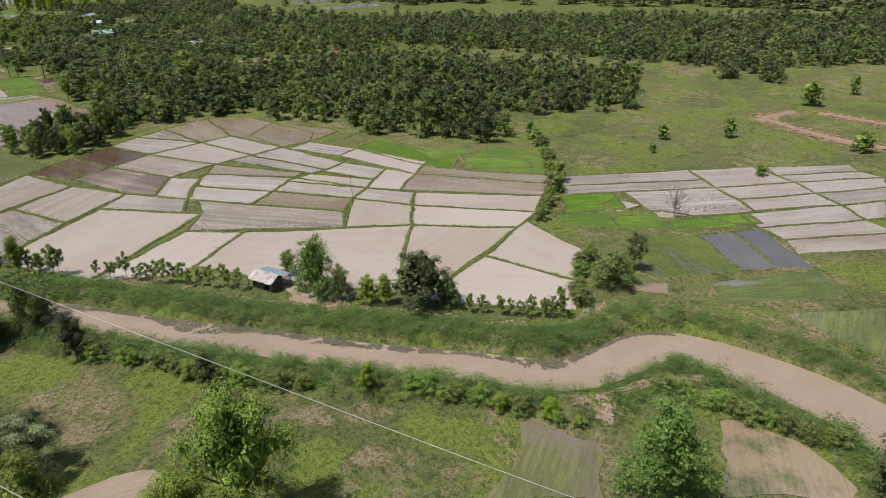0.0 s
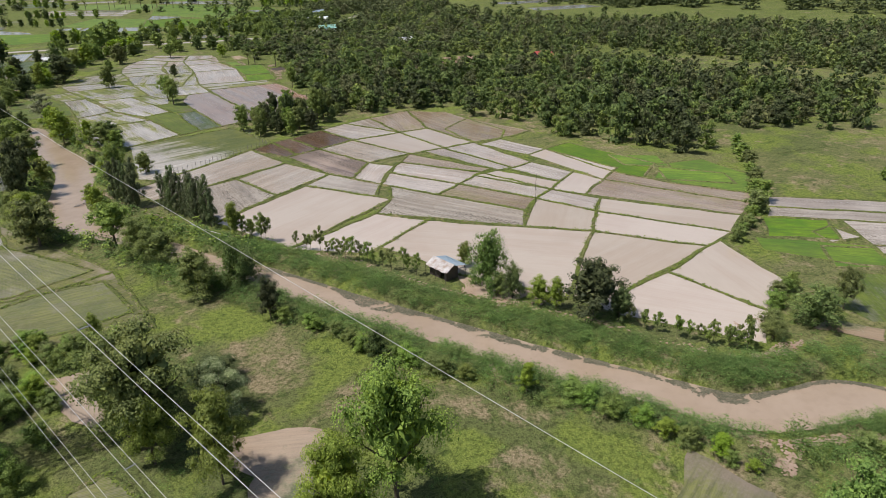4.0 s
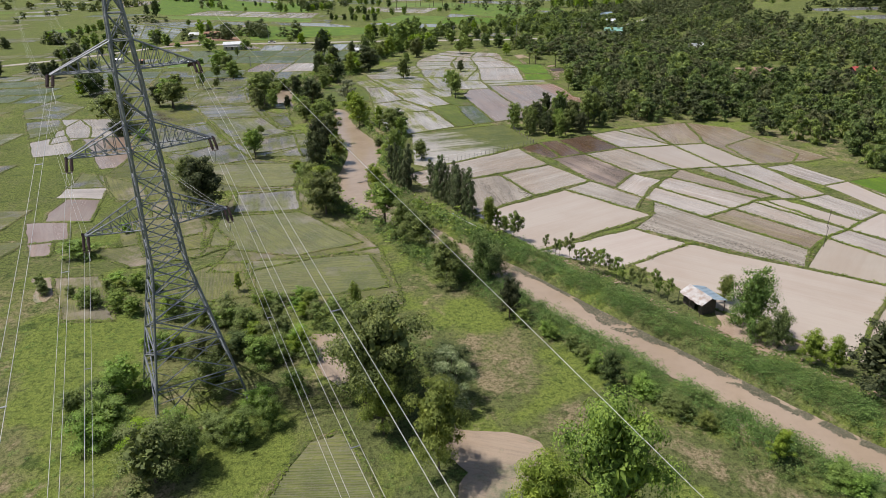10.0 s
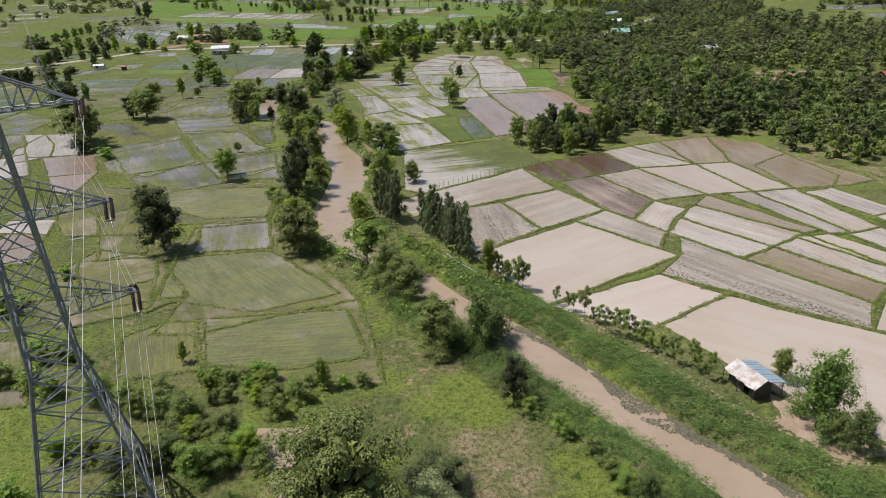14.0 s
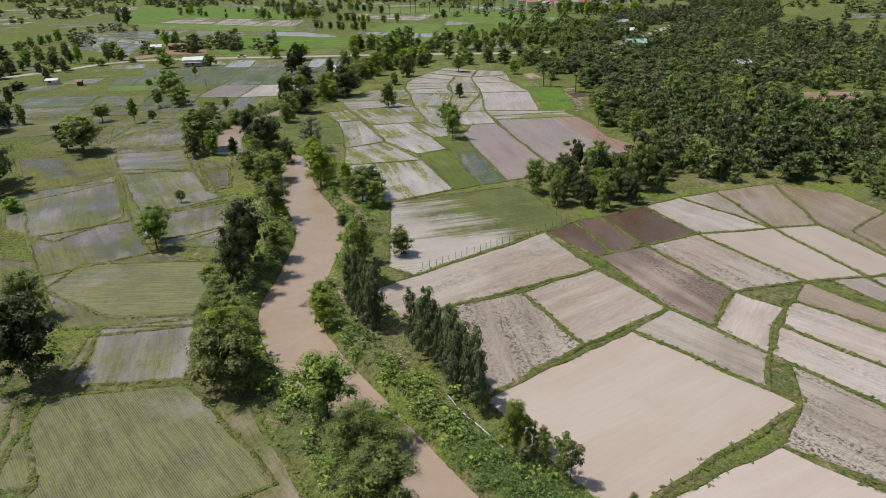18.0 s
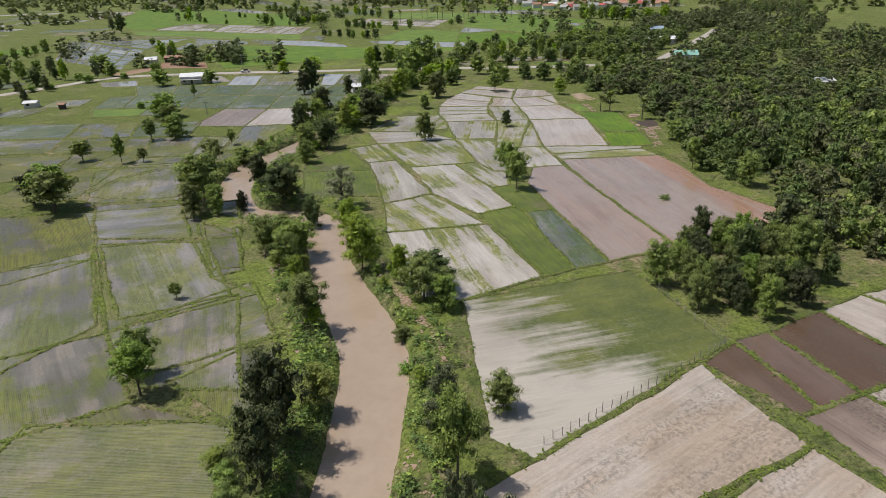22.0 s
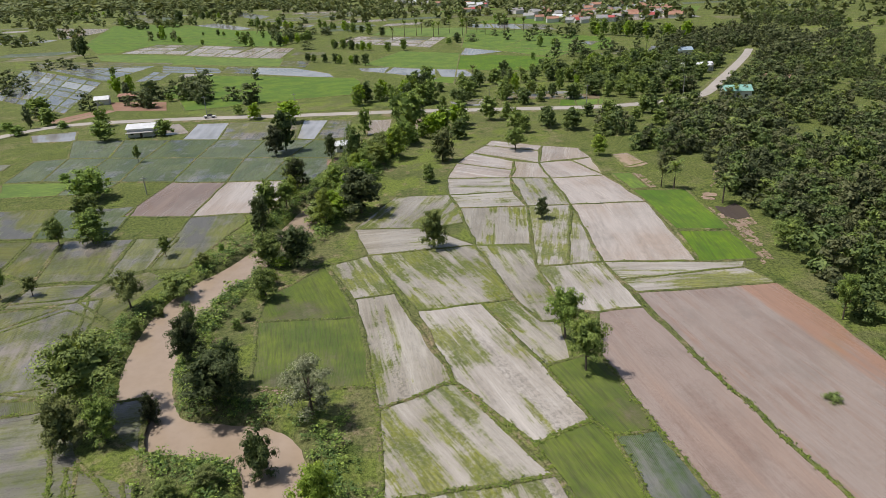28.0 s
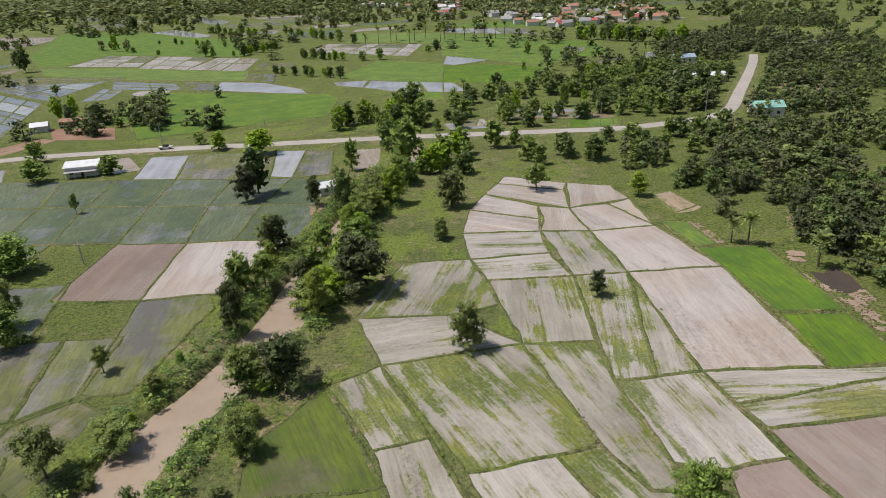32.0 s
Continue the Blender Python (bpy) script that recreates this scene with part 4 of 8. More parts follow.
paddy("wetbrown", -396.9, 850.6, -384.1, 848.4, -378.4, 930.7, -397.0, 974.2, -489.8, 1031.8)
paddy("silver", -208.6, 850.2, -193.0, 861.5, -265.5, 976.5, -305.5, 947.2)
paddy("silver", -500.9, 1290.5, -456.1, 1266.6, -504.9, 1396.4, -569.4, 1451.5)
paddy("pasture", -523.4, 1097.5, -422.0, 1038.0, -486.2, 1175.0, -626.1, 1297.6)
paddy("pasture", -267.9, 985.3, -265.9, 1031.6, -343.5, 1135.6, -334.7, 1056.6)
paddy("green", -54.6, 529.8, -24.5, 506.9, 1.9, 493.0, 8.1, 565.5, -31.8, 593.0)
paddy("green", -61.0, 723.2, 16.8, 664.7, 24.8, 752.3, -47.3, 789.4)
paddy("silver", -31.7, 486.1, -10.2, 461.1, -9.7, 498.6, -33.8, 514.0, -38.2, 492.3)
paddy("silver", -7.4, 469.3, -0.3, 465.9, 1.9, 493.0, -9.7, 498.6)
paddy("green", -2.0, 445.6, -0.3, 465.9, -7.4, 469.3, -17.5, 459.7)
paddy("silver", -0.3, 465.9, 10.8, 464.9, 6.7, 490.4, 1.9, 493.0)
paddy("green", 1.9, 493.0, 16.8, 485.0, 46.4, 474.8, 62.9, 522.3, 29.0, 548.1, 6.8, 551.2)
paddy("silver", 7.4, 557.4, 14.2, 550.2, 35.7, 562.5, 31.8, 580.8, 12.9, 593.4)
paddy("green", 10.7, 596.4, 35.1, 565.1, 62.9, 522.3, 95.8, 572.6, 82.3, 694.0, 23.0, 732.7)
paddy("green", 113.3, 739.6, 118.9, 799.3, 73.5, 842.6, 28.7, 800.9)
paddy("silver", 88.0, 582.7, 95.8, 572.6, 106.0, 592.8, 92.3, 604.4)
paddy("silver", 118.6, 527.9, 126.2, 524.1, 138.9, 550.4, 130.6, 554.8)
paddy("pale", 57.5, 465.1, 67.2, 456.4, 73.1, 471.2, 61.9, 481.2)
paddy("pasture", 12.8, 434.2, 34.4, 422.8, 45.7, 443.1, 48.4, 466.0, 20.8, 480.5)
paddy("green", 238.1, 819.7, 256.7, 802.4, 294.2, 882.6, 272.1, 906.5)
paddy("silver", 179.4, 569.8, 187.4, 582.5, 156.5, 601.2, 150.6, 586.6)
paddy("redsoil", 136.1, 420.7, 151.0, 412.2, 158.2, 423.2, 142.2, 432.6)
paddy("silver", 225.0, 543.0, 240.9, 530.5, 253.3, 546.1, 237.5, 559.2)
paddy("pasture", 240.6, 606.2, 240.0, 590.3, 285.6, 560.5, 335.1, 627.2, 330.0, 665.5)
paddy("whitewet", -14.3, 197.5, -5.2, 183.6, 2.4, 187.6, -1.1, 199.7, -8.5, 219.8, -19.5, 218.1)
paddy("stripe", -1.1, 199.7, 2.9, 201.2, 3.6, 212.2, 0.5, 212.6, -2.8, 220.8, -8.5, 219.8)
paddy("stripe", -2.8, 220.8, 0.5, 212.6, 3.6, 212.2, 4.6, 216.2, 3.2, 233.5, 3.8, 243.8, -7.5, 244.9)
paddy("stripe", -19.5, 218.1, -2.8, 220.8, -2.8, 220.8, -7.5, 244.9, -29.6, 242.4)
paddy("green2", 2.4, 187.6, 4.3, 184.2, 10.0, 184.9, 8.5, 195.0, 7.3, 202.9, -1.1, 199.7)
paddy("green2", 3.2, 154.7, 8.7, 157.0, 6.3, 168.0, 4.3, 184.2, 2.4, 187.6, -5.2, 183.6)
paddy("ricedark", 6.3, 168.0, 8.7, 157.0, 14.9, 159.3, 12.2, 173.5, 10.0, 184.9, 4.3, 184.2)
paddy("redmud", 10.0, 184.9, 12.2, 173.5, 14.9, 159.3, 27.7, 164.3, 24.9, 178.6, 21.2, 197.5, 17.9, 215.4, 10.1, 214.5, 7.3, 202.9)
paddy("redbig", 24.9, 178.6, 27.7, 164.3, 47.7, 172.3, 53.6, 181.2, 46.3, 196.5, 45.6, 207.9, 43.3, 221.4, 18.1, 220.6, 21.2, 197.5)
paddy("whitewet", 4.6, 216.2, 10.1, 214.5, 17.9, 215.4, 15.7, 233.6, 3.2, 233.5)
paddy("whitewet", 17.1, 225.9, 18.9, 226.1, 40.3, 228.3, 41.8, 230.7, 15.7, 233.6)
paddy("stripe", 18.1, 220.6, 43.3, 221.4, 40.3, 228.3, 17.1, 225.9)
paddy("pasture", 46.3, 209.1, 47.1, 198.4, 53.6, 208.3, 53.9, 227.2, 45.9, 224.8)
paddy("lawn", -44.9, 13.4, -33.9, 12.9, -42.5, 36.3, -48.5, 46.6, -64.1, 45.2)
paddy("lawn", -26.3, 12.6, -16.6, 12.2, -21.4, 24.0, -29.0, 22.5)
paddy("dry", 5.9, 19.9, 10.8, 23.2, 14.6, 21.7, 11.4, 16.1, 7.7, 16.2)
paddy("dry", 19.3, 18.8, 28.6, 11.1, 29.9, 6.6, 23.3, 7.6, 18.4, 13.2)
paddy("dry", 21.5, 5.9, 27.7, 3.7, 27.9, 0.1, 21.0, 0.2, 18.2, 3.7)
paddy("lawn", 29.3, 5.8, 37.0, -1.1, 30.0, -1.8, 26.7, 2.3)
paddy("lush", 18.5, 9.7, 22.9, 8.0, 22.3, 4.1, 17.8, 5.1)
paddy("lawn", -0.5, 47.2, 6.1, 43.8, 6.3, 37.9, 1.3, 36.9, -1.4, 40.9)
paddy("dry", -0.8, 37.0, 6.2, 37.3, 9.5, 31.9, 6.7, 25.1, 2.4, 23.5, 0.3, 30.3)
paddy("lawn", 7.7, 33.1, 12.5, 34.0, 13.7, 30.1, 9.5, 27.3)
paddy("dry", 7.1, 21.2, 11.1, 23.1, 15.4, 21.6, 13.8, 17.4, 9.3, 16.2)
paddy("dry", 13.3, 17.4, 19.6, 18.7, 24.3, 15.5, 18.5, 12.4, 11.3, 13.4)
paddy("ricepale", -20.0, 8.0, -17.1, 16.7, -13.7, 18.2, -11.3, 14.4, -8.5, 7.1)
paddy("lawn", -29.9, 20.6, -23.8, 21.1, -18.1, 17.2, -20.5, 8.1, -26.7, 8.6)
paddy("wet", -61.3, 184.0, -53.9, 182.3, -48.3, 168.4, -47.1, 162.5, -52.0, 161.7)
paddy("pond", -123.4, 381.0, -114.4, 383.0, -104.6, 365.2, -112.5, 363.4)
paddy("silver", -168.4, 374.3, -152.4, 378.3, -144.8, 361.1, -161.1, 361.7)
paddy("bare", 37.8, 305.7, 42.0, 306.9, 44.0, 295.7, 37.5, 293.4)
paddy("muck", 48.4, 260.1, 50.6, 259.2, 53.5, 261.7, 54.2, 257.0, 53.0, 252.6, 49.5, 251.3, 47.8, 254.0)
paddy("lush", 4.7, 20.5, 13.4, 26.9, 15.6, 26.4, 5.8, 18.7)
paddy("ricedark", -161.6, 286.8, -132.9, 283.8, -128.2, 263.8, -155.2, 264.3)
paddy("wet", -132.3, 283.7, -112.5, 282.7, -107.7, 262.1, -127.3, 263.7)
paddy("ricedark", -111.9, 282.6, -91.3, 281.4, -88.9, 260.0, -107.2, 262.0)
paddy("wet", -155.3, 263.2, -127.6, 262.1, -124.2, 245.8, -150.5, 244.6)
paddy("rice", -126.9, 262.0, -107.2, 260.4, -104.7, 244.7, -123.1, 245.2)
paddy("rice", -106.6, 260.3, -99.4, 259.8, -94.7, 238.1, -103.8, 244.1)
paddy("wet", -98.9, 259.8, -83.0, 258.6, -80.8, 237.2, -94.1, 237.6)
paddy("shallow", -82.5, 258.6, -72.9, 258.3, -73.2, 241.5, -80.4, 237.1)
paddy("rice", -149.6, 242.3, -115.5, 242.4, -112.3, 219.6, -132.6, 214.7)
paddy("rice", -114.9, 242.4, -104.1, 242.8, -104.2, 229.1, -111.0, 219.5)
paddy("rice", -103.6, 242.7, -94.4, 236.3, -95.0, 226.1, -103.6, 229.1)
paddy("wet", -93.8, 236.3, -80.5, 236.3, -81.6, 228.3, -94.0, 225.7)
paddy("rice", -80.0, 236.2, -72.8, 240.5, -63.4, 233.7, -70.8, 219.4, -81.0, 228.3)
paddy("rice", -115.9, 204.2, -111.0, 218.2, -103.4, 227.5, -82.9, 226.6, -91.5, 218.6, -95.5, 203.5, -105.2, 197.9)
paddy("rice", -94.5, 202.8, -90.4, 217.8, -81.7, 225.7, -70.5, 218.3, -70.1, 202.2, -88.4, 198.2)
paddy("nursery", 89.3, 31.2, 98.9, 24.6, 104.4, 31.7, 95.7, 38.0)
paddy("nursery", 88.9, 18.1, 97.2, 13.2, 100.6, 20.3, 93.7, 24.5)
paddy("nursery", 110.9, 4.0, 113.7, 8.3, 100.1, 16.6, 96.1, 12.0)
paddy("nursery", 93.9, 75.0, 102.2, 69.3, 105.5, 77.8, 95.5, 83.5)
paddy("nursery", 105.9, 53.9, 109.0, 60.1, 99.5, 70.3, 93.2, 64.3)
paddy("bare", 36.5, 32.8, 40.0, 30.3, 44.5, 31.7, 42.9, 35.3, 39.8, 39.4, 36.0, 41.4, 33.8, 35.8)
paddy("pond", -63.5, 49.1, -62.6, 50.2, -62.3, 53.4, -64.9, 58.2, -69.3, 58.7)
paddy("redmud", -78.2, 72.8, -71.2, 74.5, -76.0, 84.2, -84.7, 83.6)
paddy("redmud", -74.5, 66.7, -70.9, 67.1, -73.7, 73.9, -78.2, 72.8)
paddy("redmud", -83.1, 88.6, -81.1, 83.8, -71.6, 83.9, -75.6, 97.1, -83.7, 97.9)
paddy("grey", -86.7, 98.2, -75.6, 97.1, -78.0, 105.2, -87.5, 105.4)
paddy("wet", -87.5, 105.4, -78.0, 105.2, -83.1, 114.9, -89.9, 117.8)
paddy("grey", -113.4, 146.6, -105.3, 153.9, -110.7, 166.0, -120.8, 180.3, -120.0, 163.1)
paddy("ricedry", -40.7, 48.4, -30.3, 49.7, -34.4, 61.8, -40.2, 62.1, -44.6, 58.5)
paddy("rice", -83.1, 114.9, -70.2, 106.6, -61.4, 111.8, -69.1, 123.1, -83.5, 128.0)
paddy("ricedry", -59.6, 84.1, -52.8, 87.0, -61.4, 111.8, -70.2, 106.6)
paddy("ricedry", -64.8, 79.1, -59.5, 70.2, -46.6, 76.0, -49.8, 84.7, -61.9, 88.9)
paddy("ricedry", -54.3, 61.3, -43.9, 65.1, -46.6, 76.0, -59.5, 70.2, -66.1, 69.8)
paddy("shallow", -76.6, 174.9, -56.7, 174.5, -46.0, 152.2, -60.4, 145.5)
paddy("shallow", -88.5, 193.1, -56.9, 197.5, -50.5, 176.0, -78.2, 177.5)
paddy("shallow", -96.0, 158.7, -76.3, 171.9, -63.0, 144.1, -70.4, 132.0, -83.0, 138.5)
paddy("wet", -58.7, 143.6, -44.8, 152.3, -37.6, 126.8, -50.5, 128.3)
paddy("ricepale", -60.3, 121.6, -36.5, 121.3, -35.1, 102.4, -46.9, 102.4, -61.4, 111.8)
paddy("shallow", -46.9, 100.0, -34.5, 101.3, -30.7, 87.0, -44.1, 86.0)
paddy("ricepale", -35.8, 62.4, -14.6, 64.2, -10.5, 52.0, -19.1, 49.4, -31.6, 50.6)
paddy("ricepale", -46.6, 84.0, -30.6, 85.9, -16.3, 69.2, -27.4, 64.3, -43.7, 69.0)
paddy("wet", -100.9, 224.9, -77.2, 229.0, -69.4, 199.4, -90.1, 197.0)



def within(x, y, loop):
    res = False
    for (x0, y0), (x1, y1) in zip(loop, loop[1:] + loop[:1]):
        if (y0 > y) != (y1 > y) and x < (x1 - x0) * (y - y0) / (y1 - y0) + x0:
            res = not res
    return res


def free(spot):
    """Whether a four-cornered plot lies clear of all the fields so far and of river and road."""
    a, b, c, d = [Vector(p) for p in spot]
    tests = [a.lerp(b, u).lerp(d.lerp(c, u), v) for u in (0.02, 0.25, 0.5, 0.75, 0.98) for v in (0.02, 0.25, 0.5, 0.75, 0.98)]
    lo, hi = np.min(spot, axis=0) - 3, np.max(spot, axis=0) + 3
    for kind, loop in FIELDS + PATCHES:
        f = np.array(loop)
        if (f.max(0) < lo).any() or (f.min(0) > hi).any():
            continue
        if any(within(t.x, t.y, loop) for t in tests) or any(within(x, y, list(spot)) for x, y in (loop[::3] if len(loop) > 12 else loop)):
            return False
    t = np.array([tuple(v) for v in tests])
    if (river_gap(t[:, 0], t[:, 1]) < 6).any():
        return False
    return all(np.hypot(ROAD[:, 0] - x, ROAD[:, 1] - y).min() > 9 for x, y in t)


# the western paddies: uneven blocks between low banks
r = random.Random(91)
for row_y in range(26, 380, 17):
    x = -300 + r.uniform(0, 8)
    while x < -42:
        w = r.uniform(12, 26)
        sk = r.uniform(-2, 2)
        spot = ((x, row_y + sk), (x + w - 1.2, row_y + sk + r.uniform(-1, 1)), (x + w - 1.2 + r.uniform(-2, 2), row_y + 15.6 + sk), (x + r.uniform(-2, 2), row_y + 15.6 + sk))
        if free(spot) and r.random() < 0.96:
            paddy(r.choice(("rice", "ricedry", "wet", "rice", "ricedark", "ricedark", "shallow", "shallow", "rice")), *[c for p in spot for c in p])
        x += w


def block(kind, nx, ny, *c):
    """A far block of paddies, nx by ny, between four corners."""
    a, b, e, d = [Vector((c[k], c[k + 1])) for k in range(0, 8, 2)]
    r = random.Random(int(abs(c[0] * 3 + c[1])))
    us = [0] + sorted((k + r.uniform(-0.25, 0.25)) / nx for k in range(1, nx)) + [1]
    vs = [0] + sorted((k + r.uniform(-0.2, 0.2)) / ny for k in range(1, ny)) + [1]
    at = lambda u, v: a.lerp(d, u).lerp(b.lerp(e, u), v)
    for u0, u1 in zip(us, us[1:]):
        for v0, v1 in zip(vs, vs[1:]):
            spot = [at(u0, v0), at(u0, v1), at(u1, v1), at(u1, v0)]
            mid = sum(spot, Vector((0, 0))) / 4
            other = {"silver": "wet", "bluewater": "silver", "pale": "wet", "rice": "pasture", "wet": "rice", "ricedry": "rice", "ricedark": "rice"}.get(kind, kind)
            paddy(kind if r.random() < 0.78 else other, *[q for p in spot for q in mid.lerp(p, 0.97)])


block("silver", 1, 1, -138, 525, -141, 552, -120, 544, -117, 515)
block("bluewater", 2, 3, -190, 576, -178, 540, -134, 523, -145, 548)
block("bluewater", 6, 6, -177, 418, -239, 469, -295, 600, -201, 510)
block("bluewater", 4, 3, -201, 514, -290, 604, -257, 609, -194, 578)
block("bluewater", 2, 3, -181, 504, -185, 547, -170, 536, -167, 508)
block("rice", 8, 2, -293, 587, -327, 646, -187, 589, -185, 577)
block("pale", 3, 3, -256, 668, -249, 727, -204, 708, -196, 638)
block("pale", 3, 3, -194, 631, -201, 702, -152, 667, -155, 603)
block("pale", 3, 2, -155, 606, -149, 666, -114, 645, -113, 582)
block("wet", 2, 1, -106, 544, -109, 571, -89, 562, -88, 531)
block("rice", 2, 2, -109, 580, -110, 622, -86, 610, -81, 567)
block("ricedark", 3, 1, -431, 1059, -485, 1224, -378, 1163, -334, 1032)
block("darkgrey", 2, 1, -294, 1137, -290, 1211, -220, 1068, -222, 1008)
block("pale", 5, 3, -86, 670, -71, 716, 3, 673, -11, 605)
block("silver", 1, 1, -52, 503, -55, 517, -36, 515, -38, 492)
block("silver", 3, 1, 25, 752, 28, 789, 96, 752, 97, 684)
block("wet", 3, 1, 81, 523, 110, 546, 111, 532, 86, 514)
block("silver", 4, 1, 20, 413, 22, 420, 47, 411, 45, 404)
block("pale", 2, 1, -3, 394, 4, 404, 10, 404, 10, 392)
block("green", 1, 1, 43, 378, 45, 392, 57, 391, 55, 380)
r = random.Random(17)
for row_y in range(440, 1250, 34):
    # the rest of the far plain
    x = -620 + r.uniform(0, 30)
    while x < 330:
        w, sk = r.uniform(35, 95), r.uniform(-5, 5)
        spot = ((x, row_y + sk), (x + w - 3, row_y + sk * 0.4), (x + w - 3 + r.uniform(-8, 8), row_y + 30 + sk * 0.4), (x + r.uniform(-8, 8), row_y + 30 + sk))
        if free(spot) and not (60 < x + w / 2 < 300 and row_y < 700) and r.random() < 0.75:
            paddy(r.choice(("green", "rice", "rice", "ricedark", "ricedry", "silver", "ricedry", "wet", "pasture", "pale")), *[c for p in spot for c in p])
        x += w


# how dry or lush the meadow is, as soft patches over the ground
dry = np.zeros(gx.shape)
scrubby = np.clip(np.maximum(np.maximum((gy - 330) / 60, -(gx + 55) / 25), np.minimum((gy - 185) / 25, (gx - 10) / 20) * 0.8), 0, 1)
for much, loop in PATCHES:
    px, py = np.array(loop).T
    for j in np.where((ys > py.min()) & (ys < py.max()))[0]:
        for i in np.where((xs > px.min()) & (xs < px.max()))[0]:
            if within(xs[i], ys[j], loop):
                dry[j, i] = much
for k in range(5):
    dry = (dry + np.roll(dry, 1, 0) + np.roll(dry, -1, 0) + np.roll(dry, 1, 1) + np.roll(dry, -1, 1)) / 5
ground.data.attributes.new("scrubby", "FLOAT", "POINT").data.foreach_set("value", scrubby.astype(np.float32).ravel())
ground.data.attributes.new("dryness", "FLOAT", "POINT").data.foreach_set("value", dry.astype(np.float32).ravel())

PATHS = []


def earth(name, spots, label, material, lift=0.0):
    """Broken bare earth: many small ragged flakes of soil lying on the ground. Spots are rows of x, y and radius."""
    rng = np.random.default_rng(int(abs(spots[0][0] * 31 + spots[0][1] * 7)) + len(spots))
    v, q = [], []
    turn = np.arange(8) * math.pi / 4
    for k, (x, y, r) in enumerate(spots):
        rr = r * rng.uniform(0.55, 1.35, 8)
        px, py = x + np.cos(turn) * rr * rng.uniform(0.7, 1.2), y + np.sin(turn) * rr * rng.uniform(0.7, 1.2)
        z = height(px, py) + 0.055 + lift + 0.0013 * (k % 40)
        base = len(v)
        v += list(zip(px, py, z))
        q += [[base, base + 1, base + 2, base + 3], [base, base + 3, base + 4, base + 7], [base + 4, base + 5, base + 6, base + 7]]
    return tagged(new(name, mesh_of(name, v, q, material)), label, "bare earth", kind="structure")


def path(*numbers):
    """A trodden line of bare reddish earth, broken by grass."""
    line = smooth_line([(numbers[k], numbers[k + 1], 0.9) for k in range(0, len(numbers), 2)], 0.8)
    PATHS.append(line)
    rng = np.random.default_rng(int(abs(numbers[0] * 17 + numbers[1])))
    spots = []
    for x, y, _ in line:
        much = 0.55 + 1.6 * noise.noise((x * 0.22, y * 0.22, 1.0))
        for k in range(rng.poisson(max(0.2, 7.0 * much))):
            spots.append((x + rng.normal(0, 0.42), y + rng.normal(0, 0.42), rng.uniform(0.07, 0.25)))
    earth("dirt_path", spots, "trodden strip of bare reddish earth through grass", M_PATH)


def bare_ground(count, *numbers, size=1.0):
    """A patch of pale rubbly soil, thinning out towards its edge."""
    poly = [(numbers[k], numbers[k + 1]) for k in range(0, len(numbers), 2)]
    c, w = np.mean(poly, axis=0), np.ptp(poly, axis=0) * 0.62
    rng = np.random.default_rng(int(abs(numbers[0] * 13 + numbers[1] * 3)))
    spots = []
    for k in range(count * 4):
        x, y = c + rng.uniform(-1, 1, 2) * w
        x, y = x + 0.8 * noise.noise((x * 0.5, y * 0.5, 4.0)), y + 0.8 * noise.noise((x * 0.5, y * 0.5, 8.0))
        if within(x, y, poly) and noise.noise((x * 0.4, y * 0.4, 12.0)) > -0.18 and len(spots) < count:
            spots.append((x, y, rng.uniform(0.08, 0.24) * size))
    if spots:
        earth("bare_soil", spots, "pale rubbly bare soil showing through scrub", M_RUBBLE)


path(34.7, 34.0, 40.2, 27.9, 47.3, 19.1, 52.5, 11.1, 57.8, 5.7, 64.4, 5.1)
path(71.8, 0.0, 74.3, -5.4, 76.1, -12.4, 76.8, -19.8, 76.5, -26.6)
path(45.4, -5.9, 50.1, -7.8, 55.9, -9.9, 59.6, -13.5)
path(61.3, -15.3, 62.2, -19.4, 62.3, -24.2)
path(-17.3, 114.6, -13.6, 103.3, -8.5, 94.3, -3.8, 86.4)
path(-23.7, 158.3, -16.2, 141.7, -11.9, 127.0)
path(-23.4, 162.3, -21.1, 154.7, -18.2, 146.6)
path(-43.2, 198.6, -38.0, 197.5)
path(29.2, 40.6, 33.5, 35.8, 37.2, 31.8, 42.0, 28.6)
path(13.9, 63.2, 20.8, 55.7, 25.7, 48.3, 29.4, 41.1)
path(-23.4, 161.1, -22.4, 155.5, -19.4, 149.3, -17.1, 143.4, -15.6, 140.5)
def earth_road(*numbers):
    """A pale wheel track with broken red earth on both sides."""
    line = smooth_line([(numbers[k], numbers[k + 1], 4.0) for k in range(0, len(numbers), 2)], 0.7)
    rng = np.random.default_rng(int(abs(numbers[0] * 11 + numbers[1])))
    verge = [(x + rng.normal(0, 1.7), y + rng.normal(0, 1.7), rng.uniform(0.2, 0.6)) for x, y, _ in line for k in range(10)]
    earth("road_verge", verge, "broken red earth beside a pale track", M_SOIL)
    wheel = [(x + rng.normal(0, 0.45), y + rng.normal(0, 0.45), rng.uniform(0.3, 0.7)) for x, y, _ in line for k in range(7)]
    earth("earth_road", wheel, "pale sandy track across the pasture", M_RUBBLE, 0.06)


